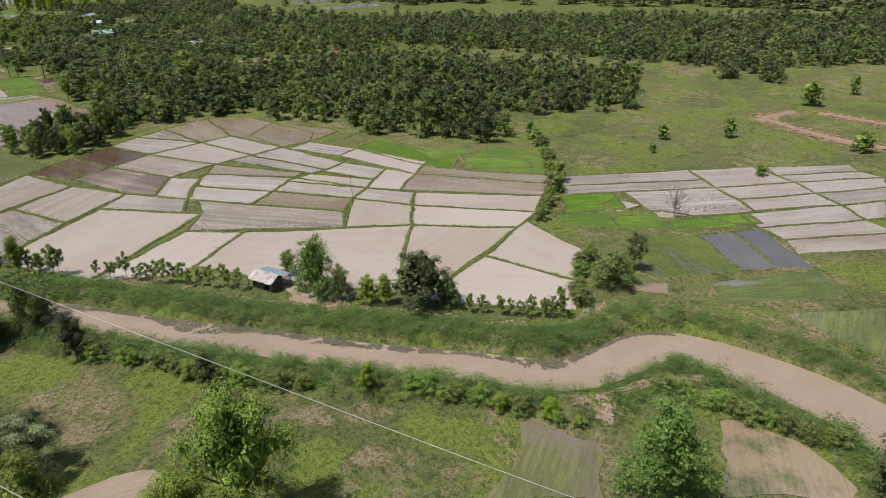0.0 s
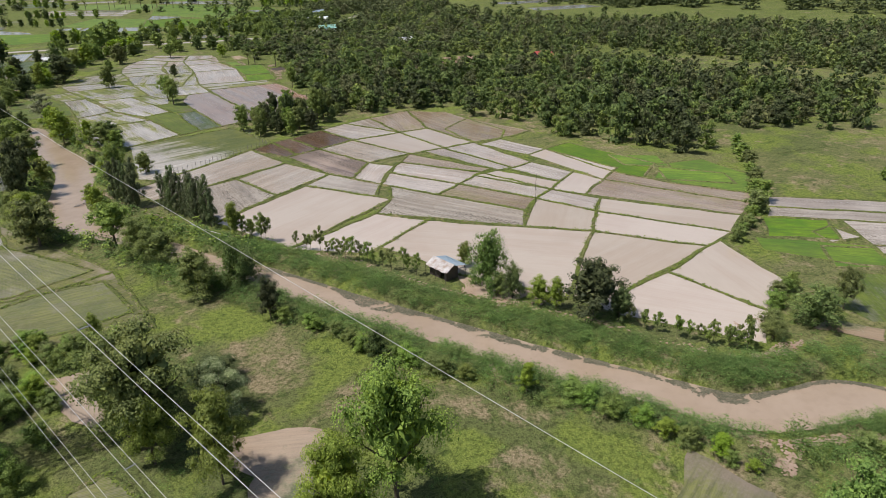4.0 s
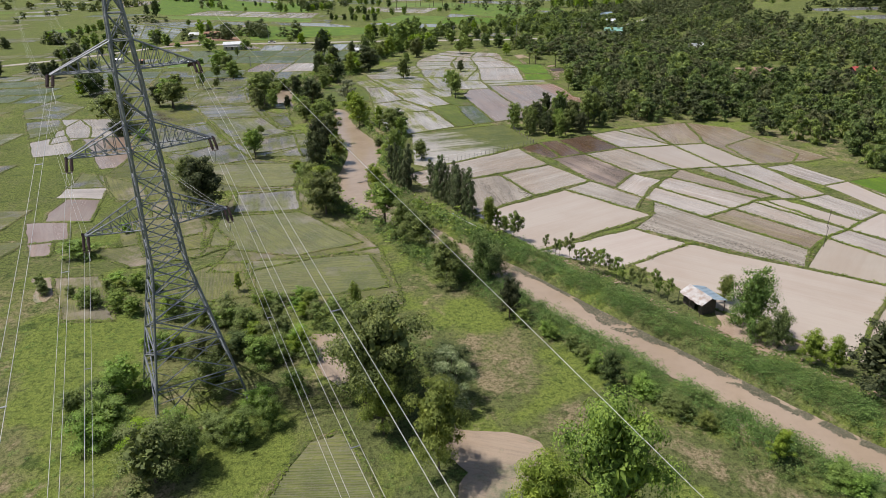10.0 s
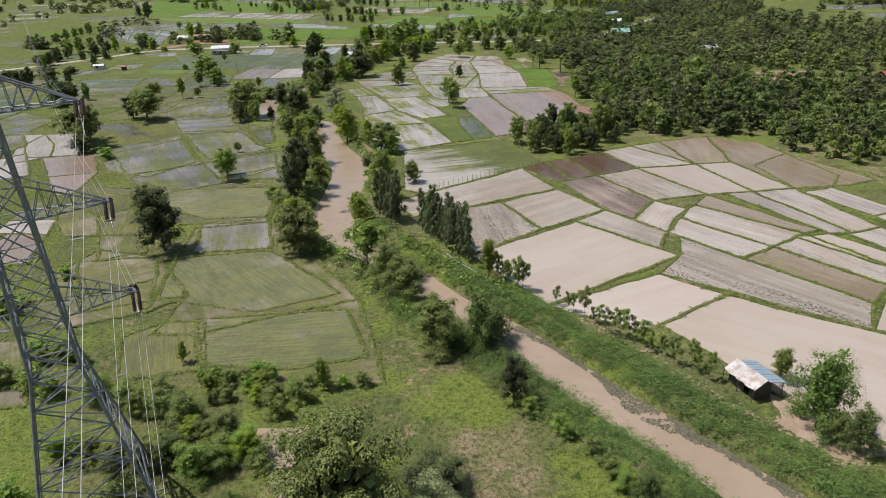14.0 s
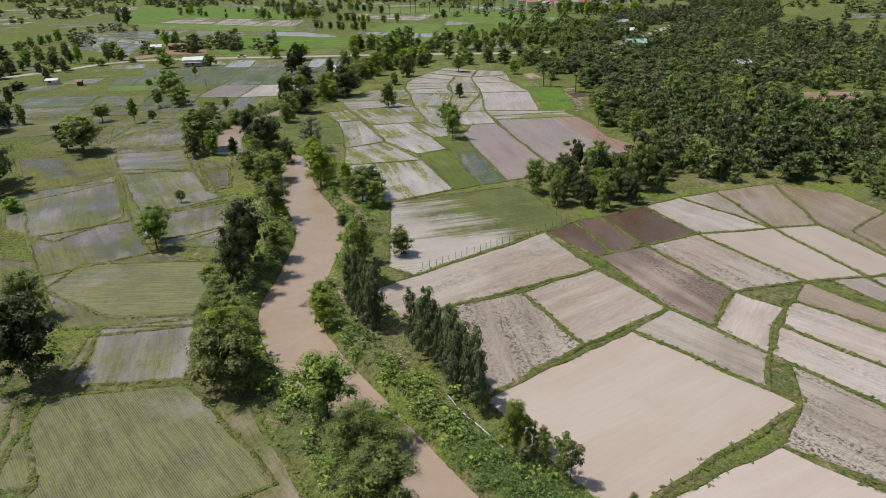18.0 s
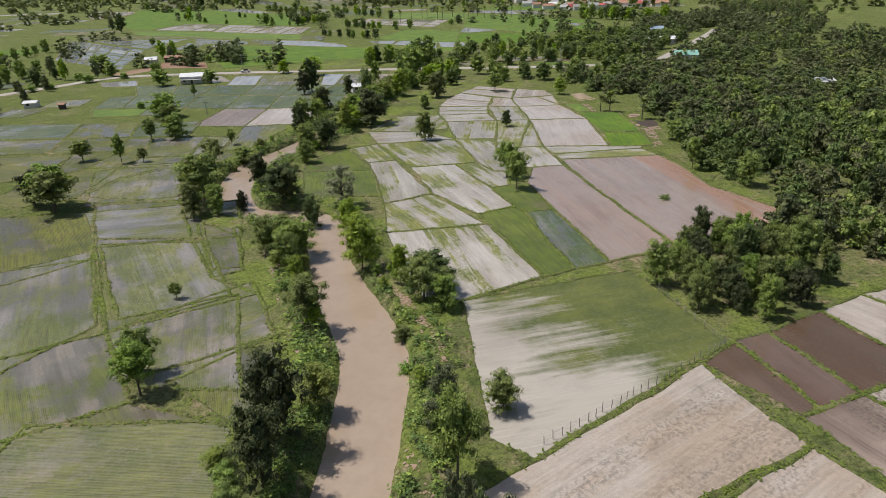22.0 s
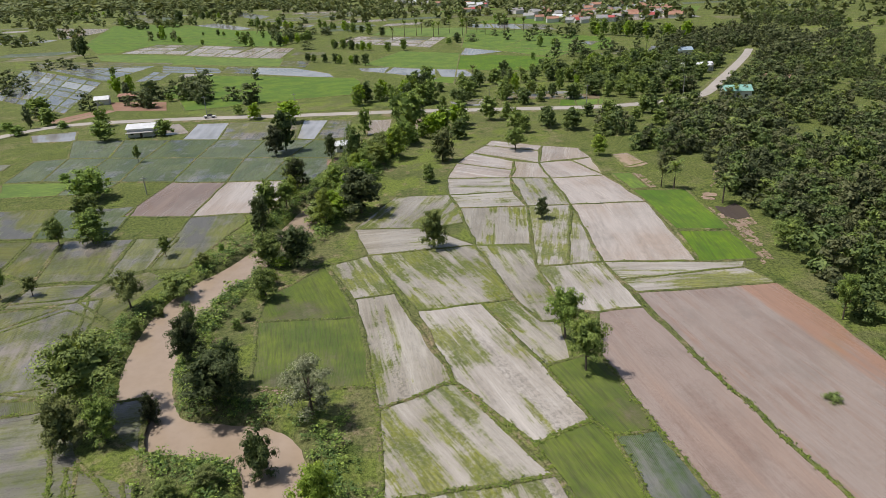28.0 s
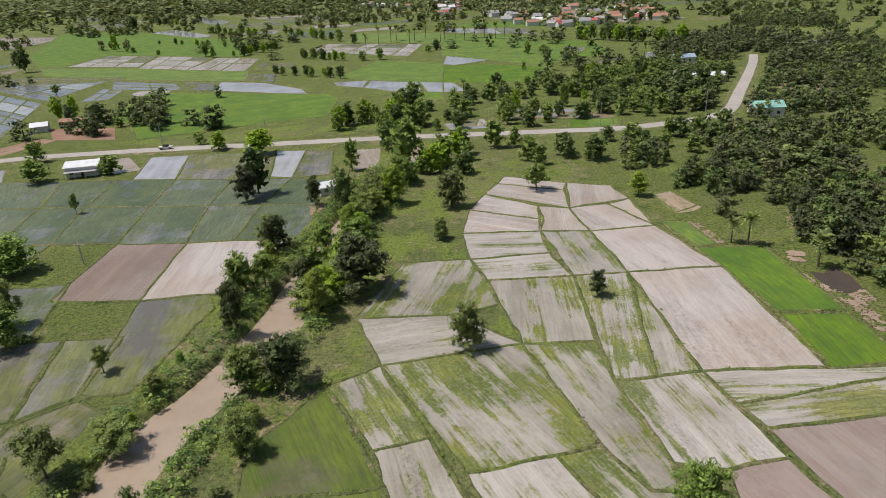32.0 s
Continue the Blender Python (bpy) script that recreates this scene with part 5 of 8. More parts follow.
earth_road(184.4, 38.9, 185.3, 35.3, 182.4, 29.4, 179.5, 21.0, 177.9, 13.6, 178.1, 5.1)
earth_road(186.3, 38.9, 193.8, 38.3, 200.4, 36.7)
earth_road(205.0, 30.2, 204.4, 23.1, 203.6, 13.1)
bare_ground(140, 45.9, -5.5, 48.3, -6.8, 48.9, -8.7, 45.9, -10.4, 44.7, -9.9)
bare_ground(140, 48.2, -6.9, 52.9, -8.1, 56.5, -9.5, 53.8, -9.7, 50.2, -8.5)
bare_ground(140, 57.8, -10.2, 60.3, -13.0, 59.1, -13.1, 56.6, -10.2)
bare_ground(140, 60.9, -16.2, 64.3, -18.5, 62.0, -24.3, 60.7, -21.3)
bare_ground(140, 61.6, 10.3, 66.4, 8.9, 66.5, 11.8, 62.5, 14.1)
bare_ground(160, -43.4, 164.1, -41.1, 164.7, -38.4, 157.4, -39.3, 154.9)
bare_ground(160, -39.6, 153.7, -37.6, 153.6, -33.6, 141.7, -34.7, 140.8)
bare_ground(120, 28.7, 19.9, 30.8, 18.2, 29.9, 15.1, 27.7, 16.1)
bare_ground(180, 63.6, 6.5, 66.9, 5.6, 61.1, 2.7, 57.2, 5.3, 60.4, 5.9)
bare_ground(180, 34.1, 37.5, 36.6, 36.2, 38.8, 30.4, 36.4, 29.4, 33.8, 35.1)
bare_ground(420, 46.8, 261.0, 48.0, 254.0, 49.6, 251.0, 53.1, 252.5, 52.6, 248.5, 47.6, 247.3, 46.6, 252.4, size=1.3)
bare_ground(520, 48.1, 250.7, 50.6, 250.9, 49.8, 245.1, 49.0, 240.5, 47.8, 233.5, 46.6, 228.5, 44.3, 229.1, 45.8, 235.7, 46.7, 243.1, size=1.3)
bare_ground(240, 37.8, 288.6, 39.8, 287.0, 40.6, 276.0, 38.5, 275.6, size=1.3)
bare_ground(160, 49.6, 270.0, 52.0, 268.6, 50.8, 264.2, 48.0, 265.6, size=2.2)
bare_ground(300, 61.3, 290.0, 64.8, 291.5, 60.9, 283.7, 54.8, 275.2, 52.9, 273.7, size=1.3)
bare_ground(120, -35.9, 144.8, -33.0, 144.6, -31.7, 132.8, -30.1, 130.1, -32.2, 131.5)


# ---- foliage ----
def leaves(points, outward, size, rng, flat=0.5):
    """Diamond leaf clumps at the points, facing roughly outward."""
    k = len(points)
    nrm = outward + rng.normal(0, flat, (k, 3))
    nrm /= np.linalg.norm(nrm, axis=1)[:, None] + 1e-9
    a = np.cross(nrm, rng.normal(0, 1, (k, 3)))
    a /= np.linalg.norm(a, axis=1)[:, None] + 1e-9
    b = np.cross(nrm, a)
    s = size * rng.uniform(0.6, 1.4, (k, 1))
    bend = nrm * s * 0.25
    v = np.stack([points + a * s, points + b * s * 0.62 - bend, points - a * s, points - b * s * 0.62 - bend], 1).reshape(-1, 3)
    return v, np.arange(4 * k).reshape(-1, 4)


def crown_arrays(kind, seed, count, grow=1.0):
    """A crown of unit width and height: pads of leaf clumps round the limbs, thick above and open below, over a sparse inner fill.
    Returns places, faces and the pads' centres."""
    rng = np.random.default_rng(seed)
    low, lobes, small, leaf = {"broad": (0.34, 24, 0.135, 0.030), "round": (0.14, 28, 0.145, 0.030), "dark": (0.18, 26, 0.140, 0.029),
                               "light": (0.22, 26, 0.125, 0.034), "feather": (0.10, 30, 0.12, 0.028), "euc": (0.14, 20, 0.125, 0.038),
                               "bloom": (0.20, 22, 0.145, 0.030), "bush": (0.04, 16, 0.170, 0.042), "sapling": (0.42, 10, 0.155, 0.060),
                               "far": (0.08, 10, 0.20, 0.10)}[kind]
    cs, top = [], 1.0
    for k in range(lobes):
        z = low + (0.95 - low) * (k + rng.uniform(0.2, 0.8)) / lobes
        t = (z - low) / (top - low)
        wide = {"euc": 0.34 * (1 - t) ** 0.7 + 0.06, "broad": 0.42 * math.sin(math.pi * min(1, 0.18 + 0.75 * t)),
                "light": 0.38 * math.sin(math.pi * min(1, 0.25 + 0.70 * t))}.get(kind, 0.39 * math.sqrt(max(0.03, 1 - (2 * t - 0.75) ** 2 / 1.6)))
        ang = k * 2.4 + rng.uniform(-0.5, 0.5)
        r = wide * (rng.uniform(0.72, 1.08) if k % 4 else rng.uniform(0.1, 0.6))
        cs.append((r * math.cos(ang), r * math.sin(ang), z - small * 0.3))
    cs = np.array(cs)
    size = small * rng.uniform(0.62, 1.32, lobes)
    pick = rng.choice(lobes, count, p=size ** 2 / (size ** 2).sum())
    d = rng.normal(0, 1, (count, 3))
    d[:, 2] += 0.85
    d /= np.linalg.norm(d, axis=1)[:, None]
    inner = rng.uniform(0, 1, (count, 1)) < {"round": 0.34, "dark": 0.36, "broad": 0.30, "far": 0.34, "feather": 0.26, "light": 0.28}.get(kind, 0.22)
    rad = size[pick][:, None] * np.where(inner, rng.uniform(0.0, 0.55, (count, 1)), rng.uniform(0.80, 1.14, (count, 1)))
    p = cs[pick] + d * rad * np.array([1, 1, 0.56])
    deep = inner & (rng.uniform(0, 1, (count, 1)) < 0.6)
    p = np.where(deep, p * np.array([0.62, 0.62, 1.0]), p)
    if kind == "feather":
        p[:, 2] -= 0.35 * np.hypot(p[:, 0], p[:, 1]) ** 2
        p += rng.normal(0, 0.030, p.shape)
    size = np.where(inner, 1.6 if count < 500 else 2.7, 1.0)
    if kind in ("round", "dark", "broad", "bush", "feather", "light") and count >= 500:
        # the shaded heart of the crown
        core = rng.uniform(0, 1, count) < 0.10
        away = rng.normal(0, 1, (count, 3))
        away *= (rng.uniform(0, 1, count) ** 0.4 / np.linalg.norm(away, axis=1))[:, None]
        across = 0.22 if kind in ("light", "feather") else 0.26
        p[core] = (np.array([0, 0, low + 0.46 * (1 - low)]) + away * np.array([across, across, 0.36 * (1 - low)]))[core]
        size[core] = 4.2
    p[:, 2] = np.clip(p[:, 2], 0.015, 1.05)
    v, q = leaves(p, d + np.array([0, 0, 0.35]), leaf * grow * size, rng, 0.30)
    return v, q, cs


def palm_arrays(seed):
    rng = np.random.default_rng(seed)
    v, q = [], []
    for k in range(34):
        a, up = k * 2.4, rng.uniform(-0.5, 1.5)
        for s in range(6):
            r0, r1 = s / 6 * 0.5, (s + 1) / 6 * 0.5
            z0, z1 = 0.80 + up * r0 * 0.6 - r0 * r0 * 0.9, 0.80 + up * r1 * 0.6 - r1 * r1 * 0.9
            w = 0.10 * (1 - s / 7)
            c, t = np.array([math.cos(a), math.sin(a)]), np.array([-math.sin(a), math.cos(a)])
            v += [(*(c * r0 + t * w), z0 - 0.03), (*(c * r0 - t * w), z0 - 0.03), (*(c * r1 - t * w * 0.85), z1), (*(c * r1 + t * w * 0.85), z1)]
            q.append([len(v) - 4, len(v) - 3, len(v) - 2, len(v) - 1])
    return np.array(v), np.array(q)


def wood_parts(kind, cs, seed, parent):
    """A tapered trunk, and limbs that reach into the crown."""
    rng = random.Random(seed)
    thin = {"euc": 0.55, "light": 0.6, "sapling": 0.5}.get(kind, 0.8)
    bm = bmesh.new()
    ways = [Vector((0, 0, -0.02)), Vector((rng.uniform(-0.02, 0.02), rng.uniform(-0.02, 0.02), 0.25)), Vector((rng.uniform(-0.04, 0.04), rng.uniform(-0.04, 0.04), 0.5)),
            Vector((rng.uniform(-0.03, 0.03), rng.uniform(-0.03, 0.03), 0.78))]
    if kind == "bush":
        ways = [w * 0.6 for w in ways]
    for k in range(3):
        rod(bm, ways[k], ways[k + 1], 0.034 * thin * (1 - k * 0.28), 0.034 * thin * (0.72 - k * 0.28), 7)
    part("trunk", bm, M_BARK, parent)
    bm = bmesh.new()
    for k, c in enumerate(cs):
        if k % 2 == 0 or kind == "dead":
            root = ways[1].lerp(ways[2], min(1, max(0, (c[2] - 0.3) * 1.4)))
            elbow = root.lerp(Vector(c), 0.5) + Vector((0, 0, -0.02))
            rod(bm, root, elbow, 0.016 * thin, 0.011 * thin, 5)
            rod(bm, elbow, c, 0.011 * thin, 0.004 * thin, 5)
            if kind == "dead":
                for j in range(4):
                    tip = Vector(c) + Vector((rng.uniform(-0.14, 0.14), rng.uniform(-0.14, 0.14), rng.uniform(0.0, 0.18)))
                    rod(bm, elbow.lerp(Vector(c), rng.uniform(0.3, 1)), tip, 0.006, 0.002, 4)
    part("branchwork", bm, M_BARK, parent)


TREE_LOOKS = {
    "broad": "broad tree with open dark green crown on short trunk", "round": "dense round-crowned green tree by the water",
    "dark": "tall dark green tree with thick heavy foliage", "light": "slender bright green tree with airy foliage",
    "feather": "grey green bamboo clump with drooping feathery sprays", "euc": "narrow upright eucalyptus with dark grey green leaves",
    "bloom": "green tree dusted all over with pale flowers", "bush": "low spreading bright green shrub on rough grass",
    "sapling": "thin young tree with a small tuft of leaves",
    "palm": "sugar palm with fan fronds on a straight trunk", "dead": "bare grey leafless tree with fine branches"}
STOCK, GROWN, LOOSE = {}, [], {}


def stock(kind, k, far):
    """The pattern trees, of unit size; copies of them are placed. Far ones have fewer and larger leaf clumps."""
    if (kind, k, far) in STOCK:
        return STOCK[kind, k, far]
    name = {"bush": "shrub", "feather": "bamboo_clump", "palm": "palm_tree"}.get(kind, "tree")
    tree = tagged(new(name), TREE_LOOKS[kind], {"bush": "shrub", "feather": "bamboo", "palm": "palm"}.get(kind, "tree"), {"bush": "shrubs"}.get(kind, "scattered trees"))
    seed = 100 * len(STOCK) + 11
    if kind == "palm":
        bm = bmesh.new()
        rod(bm, (0, 0, -0.02), (0, 0, 0.84), 0.045, 0.032, 8)
        part("trunk", bm, M_BARK, tree)
        v, q = palm_arrays(seed)
        part("fronds", mesh_of("fronds", v, q, LEAF[kind]), None, tree)
    elif kind == "dead":
        _, _, cs = crown_arrays("broad", seed, 4)
        wood_parts(kind, cs, seed, tree)
        for o in tree.children:
            o.data.materials[0] = M_DEAD
    else:
        base = {"round": 7500, "dark": 7500, "euc": 3400, "bush": 4200, "light": 7000, "feather": 7500, "sapling": 900}.get(kind, 7000)
        count = int(base * (1.8, 0.75, 0.36, 0.22)[far])
        grow = {"sapling": 0.66, "bush": 0.46, "euc": 0.55, "light": 0.46, "feather": 0.42}.get(kind, 0.56) * (0.60, 0.90, 1.32, 2.0)[far]
        v, q, cs = crown_arrays(kind, seed, count, grow)
        wood_parts(kind, cs, seed, tree)
        part("crown", mesh_of("crown", v, q, LEAF[kind]), None, tree)
    STOCK[kind, k, far] = tree
    tree.scale = (1, 1, 1)
    tree.matrix_basis = Matrix.Translation((0, 0, 0))
    return tree


def plant(kind, x, y, tall, wide):
    """Places one tree or shrub."""
    k = len(GROWN) % {"broad": 4, "round": 4, "dark": 3, "light": 4, "bush": 3}.get(kind, 2)
    far = 3 if y > 330 or abs(x) > 120 else 2 if y > 250 or abs(x) > 80 else 1 if y > 78 or abs(x) > 46 else 0
    wide = max(wide, tall * 0.22)
    if far == 3 and kind not in ("palm", "dead"):
        LOOSE.setdefault({"round": "broad", "bush": "scrub", "sapling": "euc"}.get(kind, kind), []).append((x, y, -0.1, wide * 1.0, tall, len(GROWN) * 2.4, len(GROWN)))
        GROWN.append((x, y, wide))
        return
    first = (kind, k, far) not in STOCK
    tree = stock(kind, k, far)
    wide = max(wide, tall * 0.22)
    z = float(height(np.array([x]), np.array([y]))[0]) - 0.05
    m = Matrix.Translation((x, y, z)) @ pose(0, 0, 0, 0, 0, (len(GROWN) * 137) % 360) @ Matrix.Diagonal((wide * 0.94, wide * 0.94, tall, 1))
    if first:
        tree.matrix_basis = m
        tree.scale = m.to_scale()
    else:
        made = copy_thing(tree, Matrix.Identity(4))
        made.matrix_basis = m
    GROWN.append((x, y, wide))


plant("feather", 37.4, 35.6, 10.0, 7.8)
plant("light", 37.6, 43.7, 4.6, 4.0)
plant("round", 38.1, 33.3, 3.8, 3.4)
plant("feather", 39.3, 31.6, 6.0, 4.4)
plant("light", 41.4, 27.9, 5.0, 4.2)
plant("dark", 46.6, 22.4, 9.2, 9.6)
plant("dark", 49.1, 19.9, 5.4, 4.8)
plant("light", 43.2, 26.2, 5.0, 3.8)
plant("feather", 71.5, 7.8, 6.0, 8.4)
plant("broad", 77.9, 8.7, 6.9, 3.9)
plant("dead", 101.8, 16.1, 6.7, 6.3)
plant("round", 136.9, 16.4, 2.7, 3.4)
plant("broad", 213.1, 36.9, 8.3, 7.8)
plant("broad", 147.3, 46.7, 4.3, 3.6)
plant("broad", 161.3, 36.3, 5.6, 4.4)
plant("broad", 134.9, 41.9, 3.0, 2.2)
plant("round", 171.0, 7.9, 5.7, 6.1)
plant("broad", 238.8, 33.6, 6.9, 4.1)
plant("dark", 6.7, 41.2, 6.7, 4.2)
plant("light", 29.5, 11.3, 4.3, 3.2)
plant("feather", 40.1, -19.8, 12.0, 10.8)
plant("dark", 16.4, 24.3, 5.4, 3.9)
plant("dark", 55.6, -34.6, 7.8, 7.6)
plant("broad", 10.6, 2.1, 15.8, 10.1)
plant("light", 5.1, 1.3, 11.5, 8.2)
plant("round", -10.9, 26.0, 11.8, 11.9)
plant("light", -3.4, 11.9, 11.5, 7.8)
plant("dark", -2.1, 28.7, 3.8, 7.7)
plant("light", -9.2, 17.6, 8.7, 6.5)
plant("broad", -13.0, 78.8, 8.0, 8.2)
plant("round", -1.7, 52.5, 8.3, 8.0)
plant("feather", 5.2, 55.2, 6.2, 8.2)
plant("round", -25.1, 84.1, 9.4, 9.0)
plant("dark", -30.7, 116.3, 12.8, 8.3)
plant("dark", -14.7, 151.2, 7.3, 10.0)
plant("broad", -6.9, 75.1, 5.1, 7.5)
plant("light", -15.1, 45.1, 4.6, 2.5)
plant("broad", -9.3, 20.7, 14.7, 12.1)
plant("bloom", -1.9, 22.1, 7.5, 7.1)
plant("bush", -39.9, 25.7, 5.5, 6.6)
plant("bush", -30.9, 11.6, 7.5, 8.3)
plant("bush", -38.6, 19.5, 5.2, 6.8)
plant("bush", -28.2, 13.4, 7.0, 5.1)
plant("bush", -24.0, 16.8, 4.2, 4.8)
plant("bush", -21.5, 19.4, 4.1, 3.7)
plant("bush", -25.5, 31.4, 4.6, 5.0)
plant("bush", -32.2, 41.9, 4.5, 5.6)
plant("bush", -29.5, 25.8, 5.5, 6.0)
plant("bush", -23.7, 36.6, 4.3, 4.5)
plant("bush", -19.4, 40.6, 3.5, 3.5)
plant("bush", -23.3, 47.7, 2.8, 3.4)
plant("light", -33.6, 51.6, 3.4, 2.2)
plant("bush", -53.5, 54.7, 2.5, 4.4)
plant("bush", -65.2, 66.6, 3.7, 7.8)
plant("bush", -61.7, 77.6, 2.3, 3.2)
plant("dark", -49.6, 87.6, 12.3, 10.5)
plant("round", -58.4, 102.8, 7.9, 7.0)
plant("broad", -51.0, 131.0, 7.1, 5.8)
plant("broad", -96.5, 197.3, 10.4, 11.5)
plant("broad", -103.9, 167.8, 10.9, 15.1)
plant("dark", -64.7, 326.1, 10.1, 8.2)
plant("broad", -95.5, 265.2, 9.3, 8.6)
plant("round", -16.1, 245.0, 8.9, 6.9)
plant("broad", 4.3, 198.3, 9.4, 6.9)
plant("dark", 8.5, 258.3, 5.4, 4.1)
plant("broad", -63.1, 195.0, 11.5, 13.3)
plant("light", -25.8, 88.3, 9.2, 8.4)
plant("broad", -63.5, 230.1, 5.4, 8.7)
plant("round", -6.8, 121.2, 5.4, 5.0)
plant("round", -8.9, 71.8, 7.0, 7.4)
plant("euc", -12.9, 102.2, 9.2, 2.9)
plant("euc", -10.6, 99.7, 9.5, 3.0)
plant("euc", -8.8, 97.3, 7.9, 2.2)
plant("euc", -3.6, 92.2, 6.5, 2.1)
plant("euc", -0.7, 87.2, 8.9, 2.0)
plant("euc", 0.7, 83.9, 9.4, 2.0)
plant("euc", 2.2, 81.3, 9.1, 1.9)
plant("light", 6.2, 71.3, 7.3, 4.3)
plant("light", 9.2, 72.5, 3.3, 2.2)
plant("round", -6.2, 65.8, 7.0, 8.1)
plant("feather", 3.7, 52.4, 8.2, 6.3)
plant("broad", -15.8, 148.1, 7.7, 8.0)
plant("euc", -13.3, 118.3, 8.6, 5.5)
plant("light", -17.3, 102.5, 4.7, 4.8)
plant("dark", -30.9, 109.8, 10.7, 6.6)
plant("broad", -31.9, 141.0, 8.1, 7.1)
plant("round", -28.4, 91.6, 8.8, 5.7)
plant("light", -16.1, 98.1, 6.2, 4.8)
plant("broad", -12.3, 110.9, 11.0, 6.3)
plant("light", -27.6, 122.5, 6.2, 6.1)
plant("broad", -49.6, 126.8, 7.7, 6.2)
plant("broad", -54.0, 151.6, 3.1, 2.5)
plant("broad", -94.6, 193.8, 9.9, 12.2)
plant("broad", -96.7, 231.6, 8.3, 4.1)
plant("broad", -108.6, 235.1, 6.2, 6.7)
plant("broad", -91.2, 232.3, 4.2, 3.3)
plant("broad", -98.4, 256.6, 7.1, 5.5)
plant("round", -91.7, 258.0, 7.9, 8.8)
plant("round", -106.2, 288.9, 9.2, 13.4)
plant("round", -69.0, 204.6, 7.7, 6.3)
plant("broad", -69.7, 224.4, 7.5, 7.3)
plant("dark", -53.5, 205.5, 8.6, 6.4)
plant("dark", -46.1, 193.6, 9.5, 9.7)
plant("dark", -54.7, 193.3, 5.9, 3.1)
plant("dark", -37.9, 182.0, 7.8, 5.3)
plant("bloom", -33.0, 191.3, 8.8, 8.6)
plant("light", -29.6, 173.2, 8.5, 6.5)
plant("light", -26.1, 159.7, 10.3, 8.4)
plant("light", -19.5, 153.2, 7.3, 4.9)
plant("light", -35.3, 152.6, 6.2, 4.2)
plant("round", -43.8, 168.8, 7.2, 6.2)
plant("round", -38.1, 167.1, 7.1, 9.1)
plant("round", -38.3, 159.5, 7.1, 5.6)
plant("round", -58.4, 188.4, 6.9, 5.6)
plant("round", -63.2, 187.8, 8.0, 6.4)
plant("dark", -55.1, 262.1, 6.7, 4.8)
plant("dark", -43.2, 239.9, 9.0, 10.0)
plant("round", -48.7, 242.6, 5.7, 6.8)
plant("dark", -32.9, 268.3, 11.8, 14.0)
plant("round", -41.8, 264.3, 7.0, 10.7)
plant("round", -21.9, 350.5, 15.1, 13.3)
plant("dark", -62.4, 331.3, 13.9, 9.2)
plant("dark", -46.1, 318.7, 8.4, 5.1)
plant("round", -16.5, 289.8, 5.3, 4.8)
plant("broad", 10.6, 317.2, 7.4, 7.8)
plant("palm", 41.4, 275.6, 5.9, 3.6)
plant("broad", 46.6, 208.0, 8.3, 4.9)
plant("round", 53.8, 195.8, 8.1, 7.0)
plant("round", 52.6, 235.7, 6.2, 7.9)
plant("light", 33.8, 307.2, 6.5, 6.4)
plant("round", -12.7, 145.4, 5.9, 5.9)
plant("broad", -27.3, 165.0, 7.8, 4.5)
plant("feather", -38.2, 312.3, 13.3, 9.2)
plant("light", -26.0, 314.9, 10.3, 9.3)
plant("round", -42.5, 276.5, 9.2, 7.5)
plant("light", -40.0, 258.5, 9.5, 6.7)
plant("feather", -27.4, 368.1, 10.8, 7.9)
plant("round", -48.9, 239.6, 7.5, 7.7)
plant("dark", -53.8, 256.7, 9.8, 5.2)
plant("broad", -71.9, 247.7, 5.1, 3.7)
plant("feather", -56.2, 215.2, 5.9, 3.8)
plant("dark", -45.9, 199.3, 8.0, 5.8)
plant("round", -46.5, 225.6, 6.8, 5.9)
plant("broad", -37.8, 347.6, 10.1, 5.4)
plant("round", -12.2, 309.5, 10.1, 9.1)
plant("light", -69.1, 374.5, 9.1, 12.1)
plant("light", -84.7, 384.5, 7.0, 6.3)
plant("round", -93.5, 394.3, 5.0, 5.2)
plant("broad", -108.3, 326.3, 5.9, 2.5)
plant("round", -133.4, 359.1, 7.7, 10.4)
plant("round", -113.5, 364.3, 6.2, 8.4)
plant("broad", -145.5, 385.0, 7.8, 7.3)
plant("round", -185.2, 413.5, 9.3, 13.9)
plant("dark", -275.5, 649.1, 17.1, 11.4)
plant("euc", -301.2, 689.2, 12.3, 7.6)
plant("light", -254.7, 760.9, 15.7, 6.8)
plant("dark", -318.5, 998.0, 18.3, 14.7)
plant("round", -159.8, 677.9, 11.8, 8.4)
plant("round", -152.4, 670.8, 8.4, 5.8)
plant("round", -136.6, 666.1, 4.8, 3.3)
plant("round", -204.2, 711.2, 4.7, 4.5)
plant("broad", -392.3, 1003.9, 12.0, 12.0)
plant("bush", -234.2, 742.0, 5.9, 6.6)
plant("bush", -241.5, 749.8, 4.1, 3.8)
plant("dark", -91.1, 562.9, 5.5, 5.4)
plant("light", -170.5, 459.4, 11.1, 7.0)
plant("euc", -163.5, 453.7, 8.3, 6.1)
plant("light", -164.6, 460.9, 10.9, 5.5)
plant("dark", -148.3, 443.3, 9.6, 9.2)
plant("round", -206.9, 539.0, 5.5, 5.3)
plant("dark", -196.1, 371.6, 9.0, 9.0)
plant("light", -190.7, 387.4, 11.0, 5.0)
plant("bush", -183.3, 385.9, 4.0, 6.0)
plant("euc", -175.0, 386.9, 10.0, 4.0)
plant("round", -170.6, 393.0, 8.0, 9.0)
plant("bush", -188.9, 355.0, 3.0, 5.0)
plant("bush", -184.2, 360.9, 3.0, 6.0)
plant("bush", -174.2, 376.1, 4.0, 7.0)
plant("bush", -162.3, 387.0, 3.0, 6.0)
